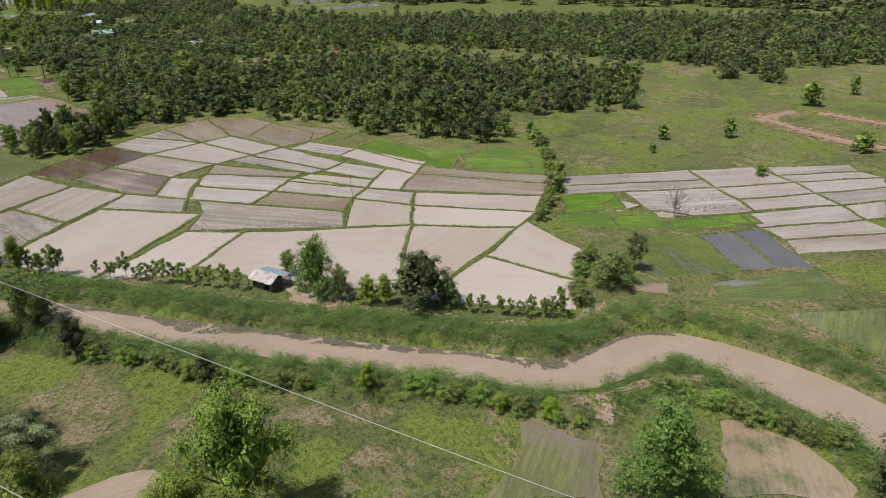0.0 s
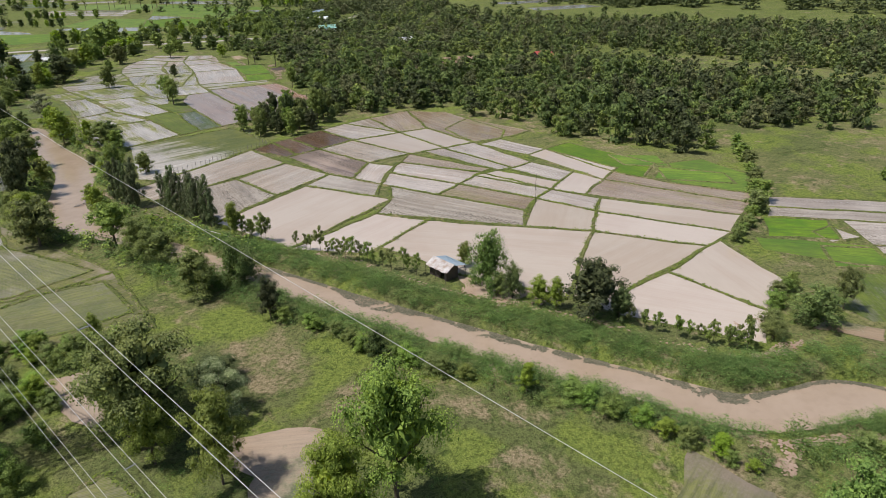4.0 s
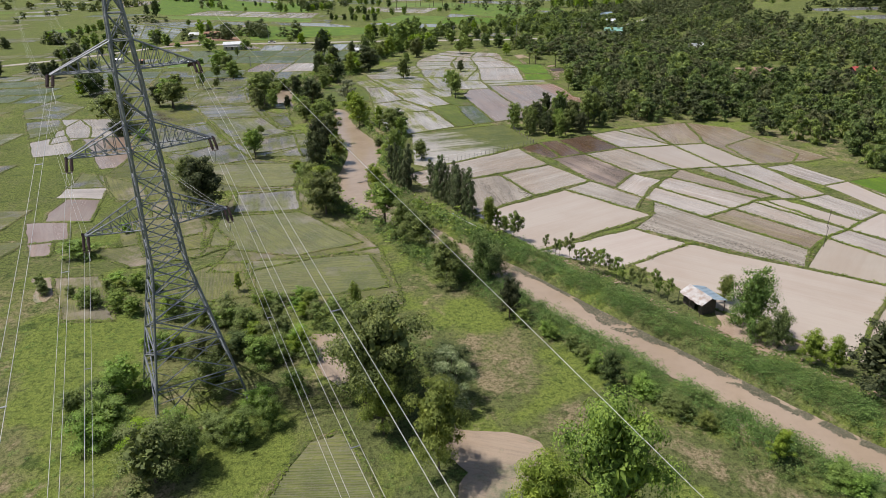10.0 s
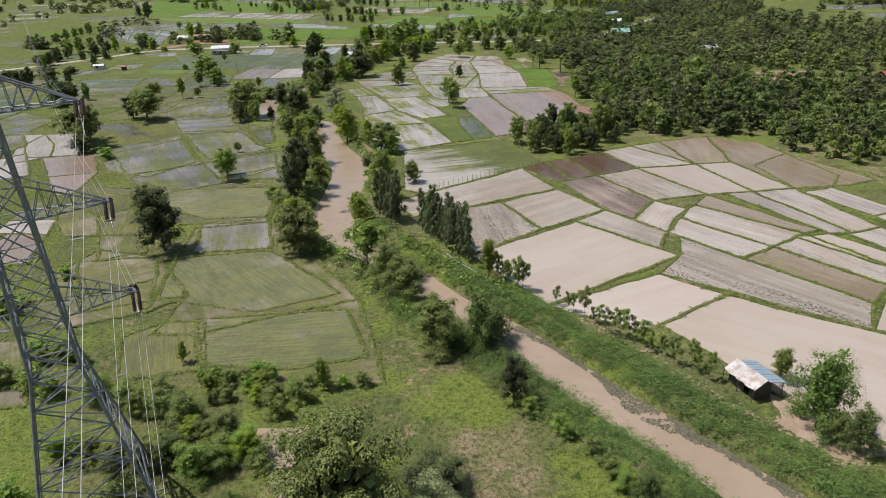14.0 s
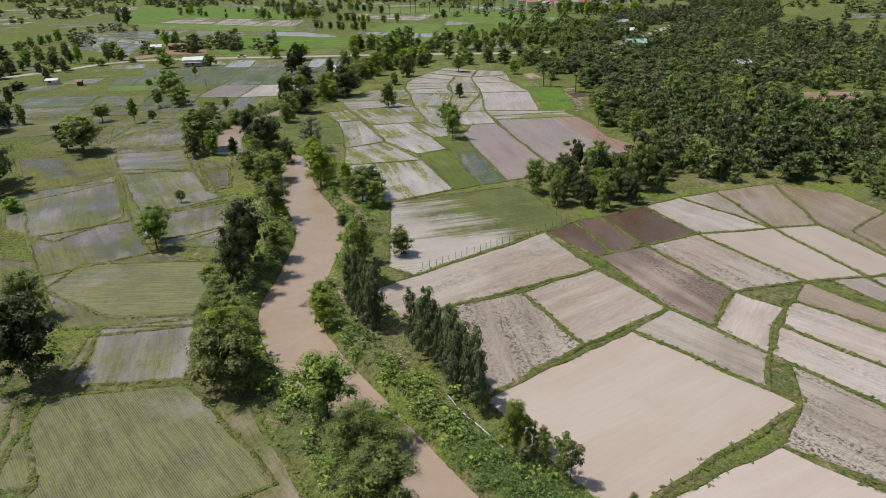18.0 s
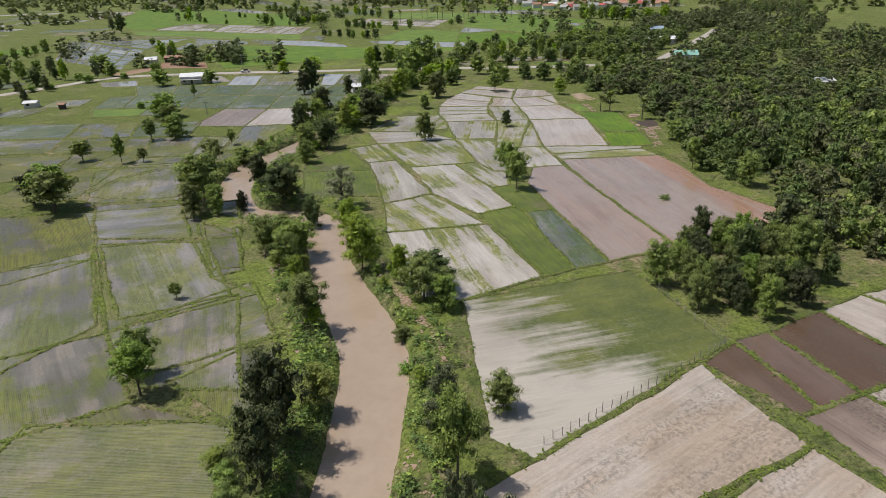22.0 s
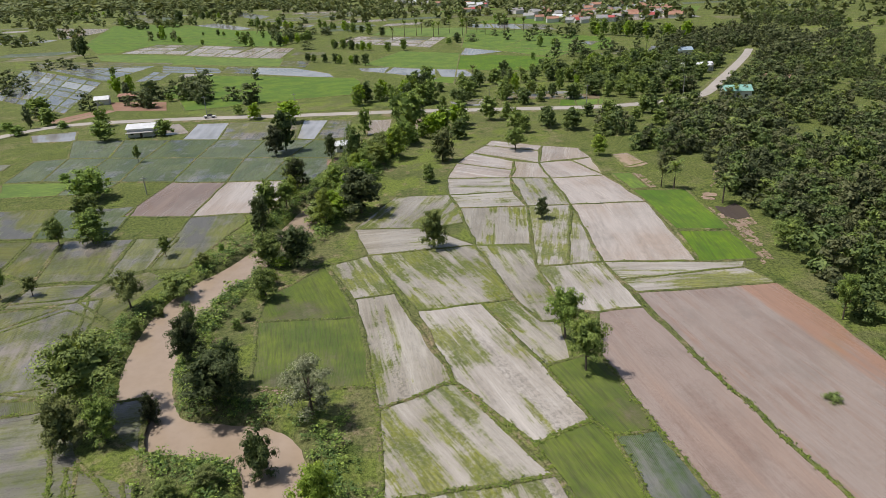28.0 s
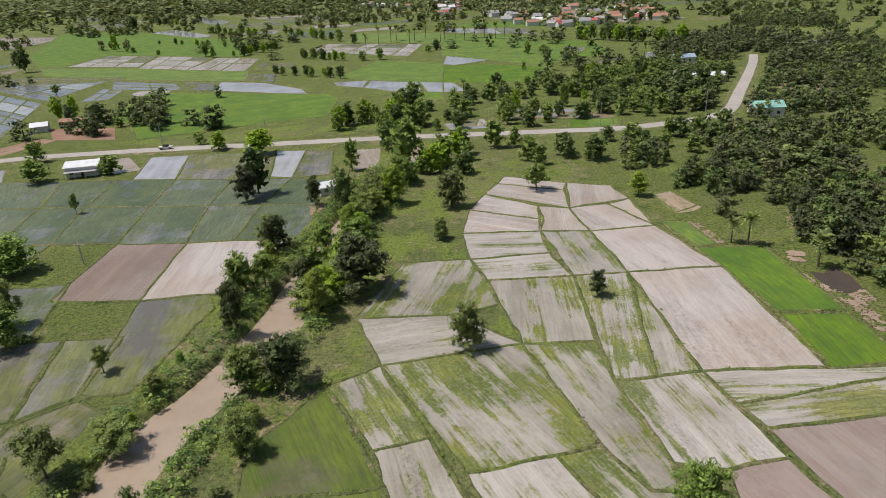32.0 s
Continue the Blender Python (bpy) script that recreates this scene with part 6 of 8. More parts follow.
plant("dark", -197.3, 391.6, 7.0, 6.0)
plant("bush", -122.2, 307.8, 3.0, 4.0)
plant("round", -136.1, 436.3, 4.2, 5.1)
plant("round", -131.1, 438.9, 3.5, 4.0)
plant("dark", -348.8, 1371.1, 11.8, 19.2)
plant("broad", -192.6, 873.3, 12.6, 6.3)
plant("broad", -168.6, 863.6, 11.3, 9.7)
plant("broad", -40.8, 597.0, 6.7, 6.9)
plant("broad", -29.5, 597.0, 8.1, 6.9)
plant("dark", 9.3, 629.3, 7.9, 7.5)
plant("bush", 3.3, 622.5, 4.9, 6.2)
plant("dark", -50.3, 708.6, 8.2, 7.2)
plant("dark", 78.0, 517.5, 6.2, 6.2)
plant("round", 63.0, 578.5, 8.5, 5.7)
plant("round", 72.0, 573.8, 6.1, 8.1)
plant("bush", 48.2, 518.1, 4.5, 3.4)
plant("dark", 54.0, 463.8, 5.9, 7.1)
plant("light", 23.2, 411.8, 9.8, 5.1)
plant("euc", 19.2, 421.1, 9.4, 3.9)
plant("broad", 43.9, 417.0, 9.8, 5.2)
plant("light", 49.9, 410.4, 7.8, 3.1)
plant("dark", 147.8, 545.0, 7.7, 6.3)
plant("dark", 98.0, 636.4, 6.2, 7.6)
plant("round", 110.1, 600.1, 5.0, 7.5)
plant("round", 115.8, 641.4, 6.2, 6.5)
plant("palm", 117.4, 524.1, 10.2, 3.8)
plant("palm", 122.5, 521.6, 10.2, 3.4)
plant("broad", 96.6, 496.1, 5.7, 6.1)
plant("dark", 241.9, 542.9, 11.5, 7.4)
plant("dark", 198.1, 473.3, 5.9, 6.1)
plant("dark", 199.2, 456.8, 9.2, 7.4)
plant("round", 304.6, 630.0, 4.6, 6.5)
plant("round", 310.0, 601.6, 5.5, 6.2)
plant("bush", 33.8, 188.7, 1.1, 2.9)
plant("broad", 3.1, 206.9, 9.1, 6.6)
plant("broad", -97.2, 161.5, 12.7, 9.4)
plant("dark", -138.3, 223.7, 10.4, 11.0)
plant("round", -134.3, 234.9, 7.3, 4.2)
plant("dark", -101.4, 198.5, 8.6, 7.5)
plant("dark", -97.6, 156.4, 5.4, 7.8)
plant("bush", -87.9, 149.4, 3.5, 5.0)
plant("bush", -39.5, 17.5, 4.0, 6.0)
plant("bush", -26.7, 17.7, 3.6, 5.0)
plant("light", -33.5, 15.5, 4.5, 6.0)
plant("bush", -44.1, 22.7, 3.4, 5.0)
plant("bush", -23.4, 22.6, 3.2, 4.4)
plant("bush", -20.1, 25.9, 3.0, 4.2)
plant("bush", -23.6, 32.6, 3.4, 4.4)
plant("dark", -28.6, 33.9, 3.6, 4.6)
plant("bush", -31.4, 18.6, 3.4, 4.6)
plant("dark", -41.8, 23.9, 3.6, 5.0)
plant("bush", -19.3, 32.3, 2.4, 3.4)
plant("bush", -34.4, 34.2, 3.0, 4.4)


def row(kind, x0, y0, x1, y1, count, tall):
    """Saplings, hedge shrubs or bank trees in an uneven line."""
    r = random.Random(int(abs(x0 * 13 + y0 * 7)))
    for k in range(count):
        t = (k + r.uniform(-0.3, 0.3) + 0.5) / count
        x, y, h = x0 + (x1 - x0) * t + r.uniform(-0.5, 0.5), y0 + (y1 - y0) * t + r.uniform(-0.5, 0.5), tall * r.uniform(0.7, 1.25)
        if kind == "eucrow":
            plant("euc", x, y, h, h * r.uniform(0.32, 0.45))
        elif kind == "sapling":
            plant("sapling", x, y, h * 1.3, h * 0.6)
        elif kind == "treerow":
            plant(r.choice(("round", "broad", "dark", "light")), x + r.uniform(-2, 2), y + r.uniform(-2, 2), h, h * 0.8)
        else:
            plant(r.choice(("bush", "bush", "round", "light") if kind == "bushrow" else ("round", "bush", "broad")), x, y, h, h * r.uniform(0.9, 1.4))


row("sapling", 7.5, 73.1, 11.6, 66.7, 6, 3.6)
row("sapling", 14.6, 63.7, 30.2, 44.3, 17, 3.0)
row("sapling", 49.4, 18.0, 58.8, 6.6, 15, 2.2)
row("sapling", 56.0, 11.2, 59.1, 6.8, 4, 3.2)
row("hedge", 130.6, 78.0, 107.5, 50.4, 6, 3.5)
row("hedge", 106.0, 49.0, 95.1, 39.4, 4, 4.0)
row("hedge", 93.6, 38.5, 82.5, 31.9, 5, 3.0)
row("hedge", 77.7, 17.3, 68.6, 12.2, 5, 3.0)
row("hedge", 67.8, 11.7, 62.6, 6.7, 5, 2.6)
row("bushrow", -32.2, 43.5, -16.6, 42.6, 6, 2.4)
row("bushrow", -31.6, 48.0, -9.5, 45.4, 10, 2.2)
row("bushrow", 33.3, 8.9, 43.2, -9.2, 12, 2.4)
row("bushrow", 7.8, 39.7, 25.6, 15.9, 12, 2.4)
row("bushrow", 54.3, -10.2, 59.6, -28.5, 12, 2.6)
row("bushrow", -67.1, 54.2, -46.2, 45.0, 7, 2.6)
row("bushrow", -43.3, 180.5, -35.1, 158.7, 4, 2.6)
row("bushrow", -28.0, 173.1, -21.0, 148.4, 4, 2.4)
row("bushrow", -49.1, 181.6, -28.4, 135.9, 5, 3.0)
row("bushrow", -37.5, 115.8, -23.8, 88.7, 8, 3.6)
row("bushrow", -20.0, 142.0, -12.6, 109.0, 5, 2.6)
row("bushrow", -45.4, 241.1, -50.2, 204.3, 6, 2.6)
row("bushrow", -60.1, 251.6, -66.7, 213.3, 6, 2.6)
row("bushrow", -40.0, 258.5, -27.9, 326.3, 12, 6.0)
row("treerow", -44.1, 270.4, -26.5, 331.9, 10, 8.0)
row("treerow", -54.5, 264.0, -50.5, 296.0, 5, 7.5)
row("treerow", -26.3, 325.9, -2.4, 357.6, 8, 8.0)
row("eucrow", -4.2, 93.3, 3.9, 78.4, 15, 8.6)
row("eucrow", -13.0, 103.4, -7.8, 96.1, 4, 8.5)
row("eucrow", -12.8, 99.7, -8.5, 95.9, 4, 7.5)
row("treerow", -130.3, 662.9, -111.8, 706.9, 8, 9)
row("treerow", -125.0, 840.7, -60.5, 723.3, 9, 9)
row("treerow", -210.8, 897.7, -136.1, 813.9, 8, 9)
row("treerow", -324.4, 1074.8, -288.7, 1074.9, 6, 9)
row("treerow", -86.6, 556.5, -48.7, 527.7, 7, 6)
row("treerow", -86.2, 634.2, -50.1, 601.5, 8, 7)
row("treerow", -47.1, 400.8, -30.9, 417.1, 7, 9)
row("treerow", -29.8, 385.9, -14.6, 400.8, 8, 9)
row("treerow", -27.5, 404.9, -13.5, 443.6, 6, 9)
row("treerow", -600.7, 1248.0, -519.2, 1271.3, 12, 10)
row("treerow", -240.5, 815.6, -156.1, 744.1, 6, 5)
row("treerow", 113.4, 642.9, 162.8, 579.7, 14, 11)
row("treerow", 71.9, 433.2, 109.3, 502.8, 8, 8)
row("treerow", 69.7, 482.9, 83.6, 486.2, 7, 6)
row("treerow", -204.9, 328.3, -222.8, 433.5, 9, 8)
row("treerow", -261.2, 422.0, -268.8, 517.2, 8, 8)
row("treerow", -140.8, 221.7, -139.0, 238.3, 5, 7)
row("bushrow", -55.2, 53.0, -46.0, 52.4, 6, 2.6)
row("bushrow", -42.0, 44.6, -27.9, 39.8, 9, 3.4)
row("bushrow", -40.6, 34.5, -28.6, 32.8, 8, 3.0)
row("bushrow", -29.0, 45.7, -17.6, 44.4, 4, 2.8)
row("bushrow", -28.6, 37.4, -19.5, 33.4, 6, 3.4)


# ---- woods and scrub: what nobody could count ----
def inside(x, y, poly):
    res = np.zeros(len(x), bool)
    for (x0, y0), (x1, y1) in zip(poly, poly[1:] + poly[:1]):
        hit = ((y0 > y) != (y1 > y)) & (x < (x1 - x0) * (y - y0) / (y1 - y0 + 1e-12) + x0)
        res ^= hit
    return res


def clear_of_fields(x, y, pad=0.0):
    ok = np.ones(len(x), bool)
    for kind, loop in FIELDS:
        if kind in DRY and kind not in ("pond", "pondgreen", "bare", "muck"):
            continue
        a = np.array(loop)
        near = ok & (x > a[:, 0].min()) & (x < a[:, 0].max()) & (y > a[:, 1].min()) & (y < a[:, 1].max())
        if near.any():
            ok[near] &= ~inside(x[near], y[near], loop)
    return ok


def scatter(name, pats, places, label, category, material, kind="stuff"):
    """Many plants joined into one object: places are rows of x, y, z, width, height, turn and which pattern."""
    vs, qs, base = [], [], 0
    for k, (v, q) in enumerate(pats):
        p = places[places[:, 6].astype(int) % len(pats) == k]
        if not len(p):
            continue
        c, s = np.cos(p[:, 5])[:, None], np.sin(p[:, 5])[:, None]
        x = (v[None, :, 0] * c - v[None, :, 1] * s) * p[:, 3:4] + p[:, 0:1]
        y = (v[None, :, 0] * s + v[None, :, 1] * c) * p[:, 3:4] + p[:, 1:2]
        z = v[None, :, 2] * p[:, 4:5] + p[:, 2:3]
        vs.append(np.stack([x, y, z], -1).reshape(-1, 3))
        qs.append((q[None] + (np.arange(len(p)) * len(v))[:, None, None]).reshape(-1, 4) + base)
        base += vs[-1].shape[0]
    ob = new(name, mesh_of(name, np.concatenate(vs), np.concatenate(qs), material))
    return tagged(ob, label, category, "", kind)


def grown_in(numbers, gap, tall, wide, seed, keep=1.0):
    """Places in a jittered grid over a polygon."""
    poly = [(numbers[k], numbers[k + 1]) for k in range(0, len(numbers), 2)]
    px, py = np.array(poly).T
    rng = np.random.default_rng(seed)
    x, y = np.meshgrid(np.arange(px.min(), px.max(), gap), np.arange(py.min(), py.max(), gap))
    x, y = x.ravel() + rng.uniform(-0.5, 0.5, x.size) * gap, y.ravel() + rng.uniform(-0.5, 0.5, y.size) * gap
    ok = inside(x, y, poly) & (rng.uniform(0, 1, len(x)) < keep) & (np.abs(x) < 2500)
    for px, py, _ in ROAD:
        ok &= np.hypot(x - px, y - py) > 8
    x, y = x[ok], y[ok]
    s = rng.uniform(0.6, 1.15, len(x)) + 0.35 * (rng.uniform(0, 1, len(x)) < 0.12)
    return np.stack([x, y, np.full(len(x), -0.1), wide * s * rng.uniform(0.85, 1.2, len(x)), tall * s, rng.uniform(0, 6.28, len(x)), rng.integers(0, 12, len(x))], 1)


def with_stems(v, q, rng):
    """Adds a thin trunk of flat faces to a far crown."""
    s, base = [], len(v)
    r = 0.022
    ring = [(r, 0), (0, r), (-r, 0), (0, -r)]
    for z in (-0.02, 0.5):
        s += [(a, b, z) for a, b in ring]
    f = [[base + k, base + (k + 1) % 4, base + 4 + (k + 1) % 4, base + 4 + k] for k in range(4)]
    return np.concatenate([v, np.array(s)]), np.concatenate([q, np.array(f)])


MID = [crown_arrays("far", 900 + n, 560, 0.40)[:2] for n in range(6)]
MID = [with_stems(v * 1.0, q, RNG) for v, q in MID]
FARK = [with_stems(*crown_arrays("far", 950 + n, 180, 0.72)[:2], RNG) for n in range(5)]


def wider(pats, k):
    """Larger leaf clumps for sparse patterns."""
    out = []
    for v, q in pats:
        v = v.copy()
        n = len(v) // 4 * 4
        b = v[:n].reshape(-1, 4, 3)
        m = b.mean(1, keepdims=True)
        v[:n] = (m + (b - m) * k).reshape(-1, 3)
        out.append((v, q))
    return out


MID = wider(MID, 1.05)
ROADSIDE = wider([with_stems(*crown_arrays(k, 930 + n, 640)[:2], RNG) for n, k in enumerate(("round", "dark", "round", "dark"))], 1.15)


def grove(*numbers):
    """A small wood beside the path, tree by tree."""
    p = grown_in(numbers, 3.8, 7.2, 4.6, 31)
    for k, (x, y, z, w, h, _, pat) in enumerate(p):
        plant(("round", "dark", "round", "broad", "dark")[k % 5], float(x), float(y), float(h), float(w))


WOODS, STRIPS, BANDS, THICKETS = [], [], [], []


def wood(*numbers):
    thin = len(WOODS) == 1  # the open wood east of the striped fields
    WOODS.append(grown_in(numbers, 5.3 if not thin else 5.4, 7.4 if not thin else 6.6, 6.0 if not thin else 5.6, 40 + len(WOODS), 0.93 if not thin else 0.85))


def strip(*numbers):
    STRIPS.append(grown_in(numbers, 7.0, 7.0, 6.5, 60 + len(STRIPS), 0.42))


def thicket(*numbers):
    THICKETS.append(grown_in(numbers, 7.5, 7.5, 7.5, 90 + len(THICKETS), 0.8))


def band(*numbers):
    BANDS.append(grown_in(numbers, 12.0, 9.0, 12.0, 80 + len(BANDS), (0.5, 0.3, 0.6)[len(BANDS) % 3]))


grove(19, 154, 27, 163, 36, 165, 48, 164, 50, 155, 40, 141, 28, 137, 21, 142)
wood(45, 161, 41, 198, 35, 257, 42, 297, 74, 267, 122, 243, 114, 220, 158, 218, 176, 226, 199, 146, 151, 99, 115, 73, 104, 83, 91, 105, 96, 121, 80, 144)
wood(41, 314, 57, 335, 96, 406, 185, 383, 67, 203, 64, 210, 62, 218, 59, 233, 58, 250, 59, 272, 55, 282, 49, 283)
wood(53, 245, 125, 259, 177, 235, 207, 238, 226, 195, 244, 127, 259, 77, 309, 46, 473, 97, 100, 519)
wood(233, 79, 270, 92, 284, 77, 239, 57)
wood(142, 88, 189, 141, 224, 105, 172, 69)
strip(-30, 392, 11, 462, 56, 481, 115, 499, 143, 486, 107, 400, 75, 387, 35, 383, 4, 385)
strip(-23, 344, -8, 367, 67, 365, 99, 370, 88, 342, 55, 331, 25, 336, -3, 330)
wood(96, 357, 153, 443, 207, 458, 123, 333)
wood(162, 482, 273, 556, 209, 461, 159, 455)
wood(167, 621, 210, 602, 160, 490, 138, 518)
strip(61, 423, 89, 484, 120, 504, 150, 496, 131, 443, 105, 401, 88, 383, 71, 384, 57, 388)
wood(243, 672, 308, 754, 317, 677, 294, 618, 262, 627)
band(-769, 1576, -618, 1556, -374, 1365, -126, 1092, -147, 1419, -1555, 3108)
band(48, 1010, 127, 837, 154, 674, 222, 756, 291, 779, 344, 884, 68, 1242)
thicket(122, 510, 177, 611, 231, 613, 251, 514, 197, 441, 157, 450, 162, 491)
wood(22, 333, 42, 328, 53, 303, 54, 276, 57, 252, 116, 331, 80, 349, 43, 346)
thicket(63, 275, 67, 262, 54, 243, 54, 254)
KINDS = (("canopy", "broad-leaved"), ("dark", "dark-leaved"), ("olive", "olive green"), ("broad", "bright green"))
places = np.concatenate(WOODS)
HORIZON = [grown_in((330, 560, 900, 1100, 1900, 900, 2400, 60, 1500, -500, 480, 40, 520, 150), 19.0, 11.0, 21.0, 71, 0.9),
           grown_in((-1700, 1500, -2400, 2600, 2400, 2600, 1500, 1250, 400, 1350), 26.0, 12.0, 30.0, 72, 0.7)]
# taller and lower stands
places[:, 4] *= np.array([1.0 + 0.35 * noise.noise((x * 0.03, y * 0.03, 2.0)) for x, y in places[:, :2]])
for dx, dy in ((0, 0), (3, 0), (-3, 0), (0, 3), (0, -3)):
    places = places[clear_of_fields(places[:, 0] + dx, places[:, 1] + dy)]
gap = river_gap(places[:, 0], places[:, 1])
places = places[gap > 3]
# a grassy glade and a sandy track along the green nursery beds
GLADE = [(44, 304), (66, 300), (62, 288), (54, 274), (56, 262), (53, 247), (52, 236), (53, 228), (51, 225), (44, 229), (44, 252), (44, 265), (37, 284)]
places = places[~inside(places[:, 0], places[:, 1], GLADE) | (RNG.uniform(0, 1, len(places)) < 0.06)]
# the northern part is open, with glades
glade = np.array([noise.noise((x * 0.045, y * 0.045, 6.0)) for x, y in places[:, :2]])
open_part = (places[:, 1] > 300) & (places[:, 0] < 190)
places = places[~(open_part & (glade < -0.12))]
places[(places[:, 1] > 235) & (places[:, 0] < 190), 4] *= 0.8
d = np.min([np.hypot(places[:, 0] - x, places[:, 1] - y) for x, y in ((0, 0), (0, 60), (-20, 150))], axis=0)
which = RNG.choice(4, len(places), p=(0.42, 0.22, 0.24, 0.12))
for k, (leaf, words) in enumerate(KINDS):
    near = (which == k) & (d < 185)
    scatter("woodland", MID, places[near], "dense woodland of %s trees" % words, "woodland", LEAF[leaf])
    scatter("distant_woodland", FARK, places[(which == k) & (d >= 185)], "distant forest canopy of %s trees" % words, "woodland", LEAF[leaf])
strips = np.concatenate(STRIPS)
scatter("distant_woodland", FARK, np.concatenate(THICKETS), "loose dark thickets beyond the road", "woodland", LEAF["canopy"])
scatter("roadside_trees", ROADSIDE, strips[::2], "loose rows of green trees along a road", "trees", LEAF["broad"])
scatter("roadside_trees", ROADSIDE, strips[1::2], "loose rows of darker trees along a road", "trees", LEAF["canopy"])

# lone trees and clumps over the far plain, thicker towards the horizon
rng = np.random.default_rng(77)
n = 15000
x, y = rng.uniform(-1500, 1500, n), 420 + 2300 * rng.uniform(0, 1, n) ** 1.6
clump = np.array([noise.noise((a * 0.011, b * 0.016, 4.0)) + 0.5 * noise.noise((a * 0.05, b * 0.05, 8.0)) for a, b in zip(x, y)])
limit = 0.30 - np.clip((y - 500) / 1300, 0, 1) * 0.52 - np.clip((x - 60) / 250, 0, 1) * 0.30
ok = clump > limit
far = np.stack([x, y, np.full(n, -0.1), rng.uniform(5, 10, n) * (1 + y / 3000), rng.uniform(5, 10, n), rng.uniform(0, 6.28, n), rng.integers(0, 12, n)], 1)[ok]
town = np.c_[rng.uniform(-120, 480, 700), rng.uniform(870, 1500, 700), np.full(700, -0.1), rng.uniform(7, 13, 700), rng.uniform(6, 11, 700), rng.uniform(0, 6.28, 700), rng.integers(0, 12, 700)]
far = np.concatenate([far, town] + BANDS + HORIZON)
far = far[np.array([noise.noise((a * 0.012, b * 0.02, 44.0)) for a, b in far[:, :2]]) > -0.25]
rows = np.stack([rng.uniform(-480, -150, 260), rng.uniform(60, 420, 260)], 1)
lone = np.array([noise.noise((a * 0.02, b * 0.03, 14.0)) for a, b in rows]) > 0.1
rows = rows[lone]
side = np.c_[rows, np.full(len(rows), -0.1), rng.uniform(4, 9, len(rows)), rng.uniform(4, 9, len(rows)), rng.uniform(0, 6.28, len(rows)), rng.integers(0, 12, len(rows))]
TINY = wider([with_stems(*crown_arrays("far", 955 + n, 30)[:2], RNG) for n in range(4)], 2.0)
near = np.hypot(far[:, 0] + 60, far[:, 1] - 150) < 620
scatter("plain_trees", FARK, far[near], "scattered trees over the plain beyond the road", "trees", LEAF["canopy"])
far = far[~near]
scatter("plain_trees", TINY, far[::2], "scattered far trees over the plain", "trees", LEAF["broad"])
scatter("plain_trees", TINY, far[1::2], "scattered dark far trees over the plain", "trees", LEAF["olive"])
for leaf, rows_ in LOOSE.items():
    scatter("plain_trees", ROADSIDE, np.array(rows_), "single trees and rows far over the plain", "trees", LEAF[leaf])
scatter("plain_trees", ROADSIDE, side, "scattered green trees beside the western paddies", "trees", LEAF["canopy"])

# ---- scrub on the banks, tufts on the field edges ----
LOW = [wider([crown_arrays("bush", 970 + k, 40)[:2]], 1.6)[0] for k in range(4)]
FINE = [wider([crown_arrays("bush", 975 + k, 160)[:2]], 0.66)[0] for k in range(4)]


def off_paths(x, y):
    ok = np.ones(len(x), bool)
    for line in PATHS:
        for a, b, w in line[::2]:
            ok &= np.hypot(x - a, y - b) > w / 2 + 0.5
    return ok


def bank_scrub(count, lo, hi, y0, y1, size, tall, seed, leaf, words, pats):
    rng = np.random.default_rng(seed)
    line = RIVER[(RIVER[:, 1] > y0) & (RIVER[:, 1] < y1)]
    nrm = sides_of(RIVER)[(RIVER[:, 1] > y0) & (RIVER[:, 1] < y1)]
    k = rng.integers(0, len(line), count)
    off = (line[k, 2] / 2 + 0.8 + rng.uniform(lo, hi, count)) * rng.choice((-1, 1), count)
    p = line[k, :2] + nrm[k] * off[:, None] + rng.normal(0, 0.8, (count, 2))
    p = p[(river_gap(p[:, 0], p[:, 1]) > 0.55) & clear_of_fields(p[:, 0], p[:, 1]) & off_paths(p[:, 0], p[:, 1])]
    m = len(p)
    s = rng.uniform(0.5, 1.4, m)
    rows = np.c_[p, height(p[:, 0], p[:, 1]) - 0.08, size * s, tall * s * rng.uniform(0.7, 1.2, m), rng.uniform(0, 6.28, m), rng.integers(0, 4, m)]
    scatter("bank_scrub", pats, rows, words, "scrub", LEAF[leaf])


bank_scrub(3000, 0.0, 4.5, -45, 70, 1.9, 1.15, 5, "bank", "thick low green scrub along the canal bank", FINE)
bank_scrub(1000, 0.0, 6.0, -45, 70, 2.2, 1.5, 6, "canopy", "darker shrubs among the canal bank scrub", FINE)
bank_scrub(2600, 0.0, 4.0, 60, 345, 1.7, 1.1, 7, "bank", "thick low green scrub along the river bank", LOW)
bank_scrub(1100, 0.0, 5.0, 60, 345, 2.2, 1.7, 8, "broad", "darker shrubs along the river bank", LOW)

TUFT = []
for k in range(3):
    r = np.random.default_rng(990 + k)
    p = np.c_[r.normal(0, 0.35, (4, 2)), np.full(4, 0.35)]
    v, q = leaves(p, np.array([[0, 0, 1.0]]) + r.normal(0, 0.5, (4, 3)), 0.42, r, 0.2)
    v[:, 2] = np.clip(v[:, 2], -0.05, 1.2)
    TUFT.append((v, q))
pts = []
rng = np.random.default_rng(12)
for loop in EDGES:
    seg = np.diff(loop, axis=0)
    for a, s in zip(loop, seg):
        k = rng.poisson(np.hypot(*s) * (3.6 if abs(a[0]) < 75 and a[1] < 200 else 0.6))
        pts.append(a + s * rng.uniform(0, 1, (k, 1)) + rng.normal(0, 0.22, (k, 2)))
pts = np.concatenate(pts)
m = len(pts)
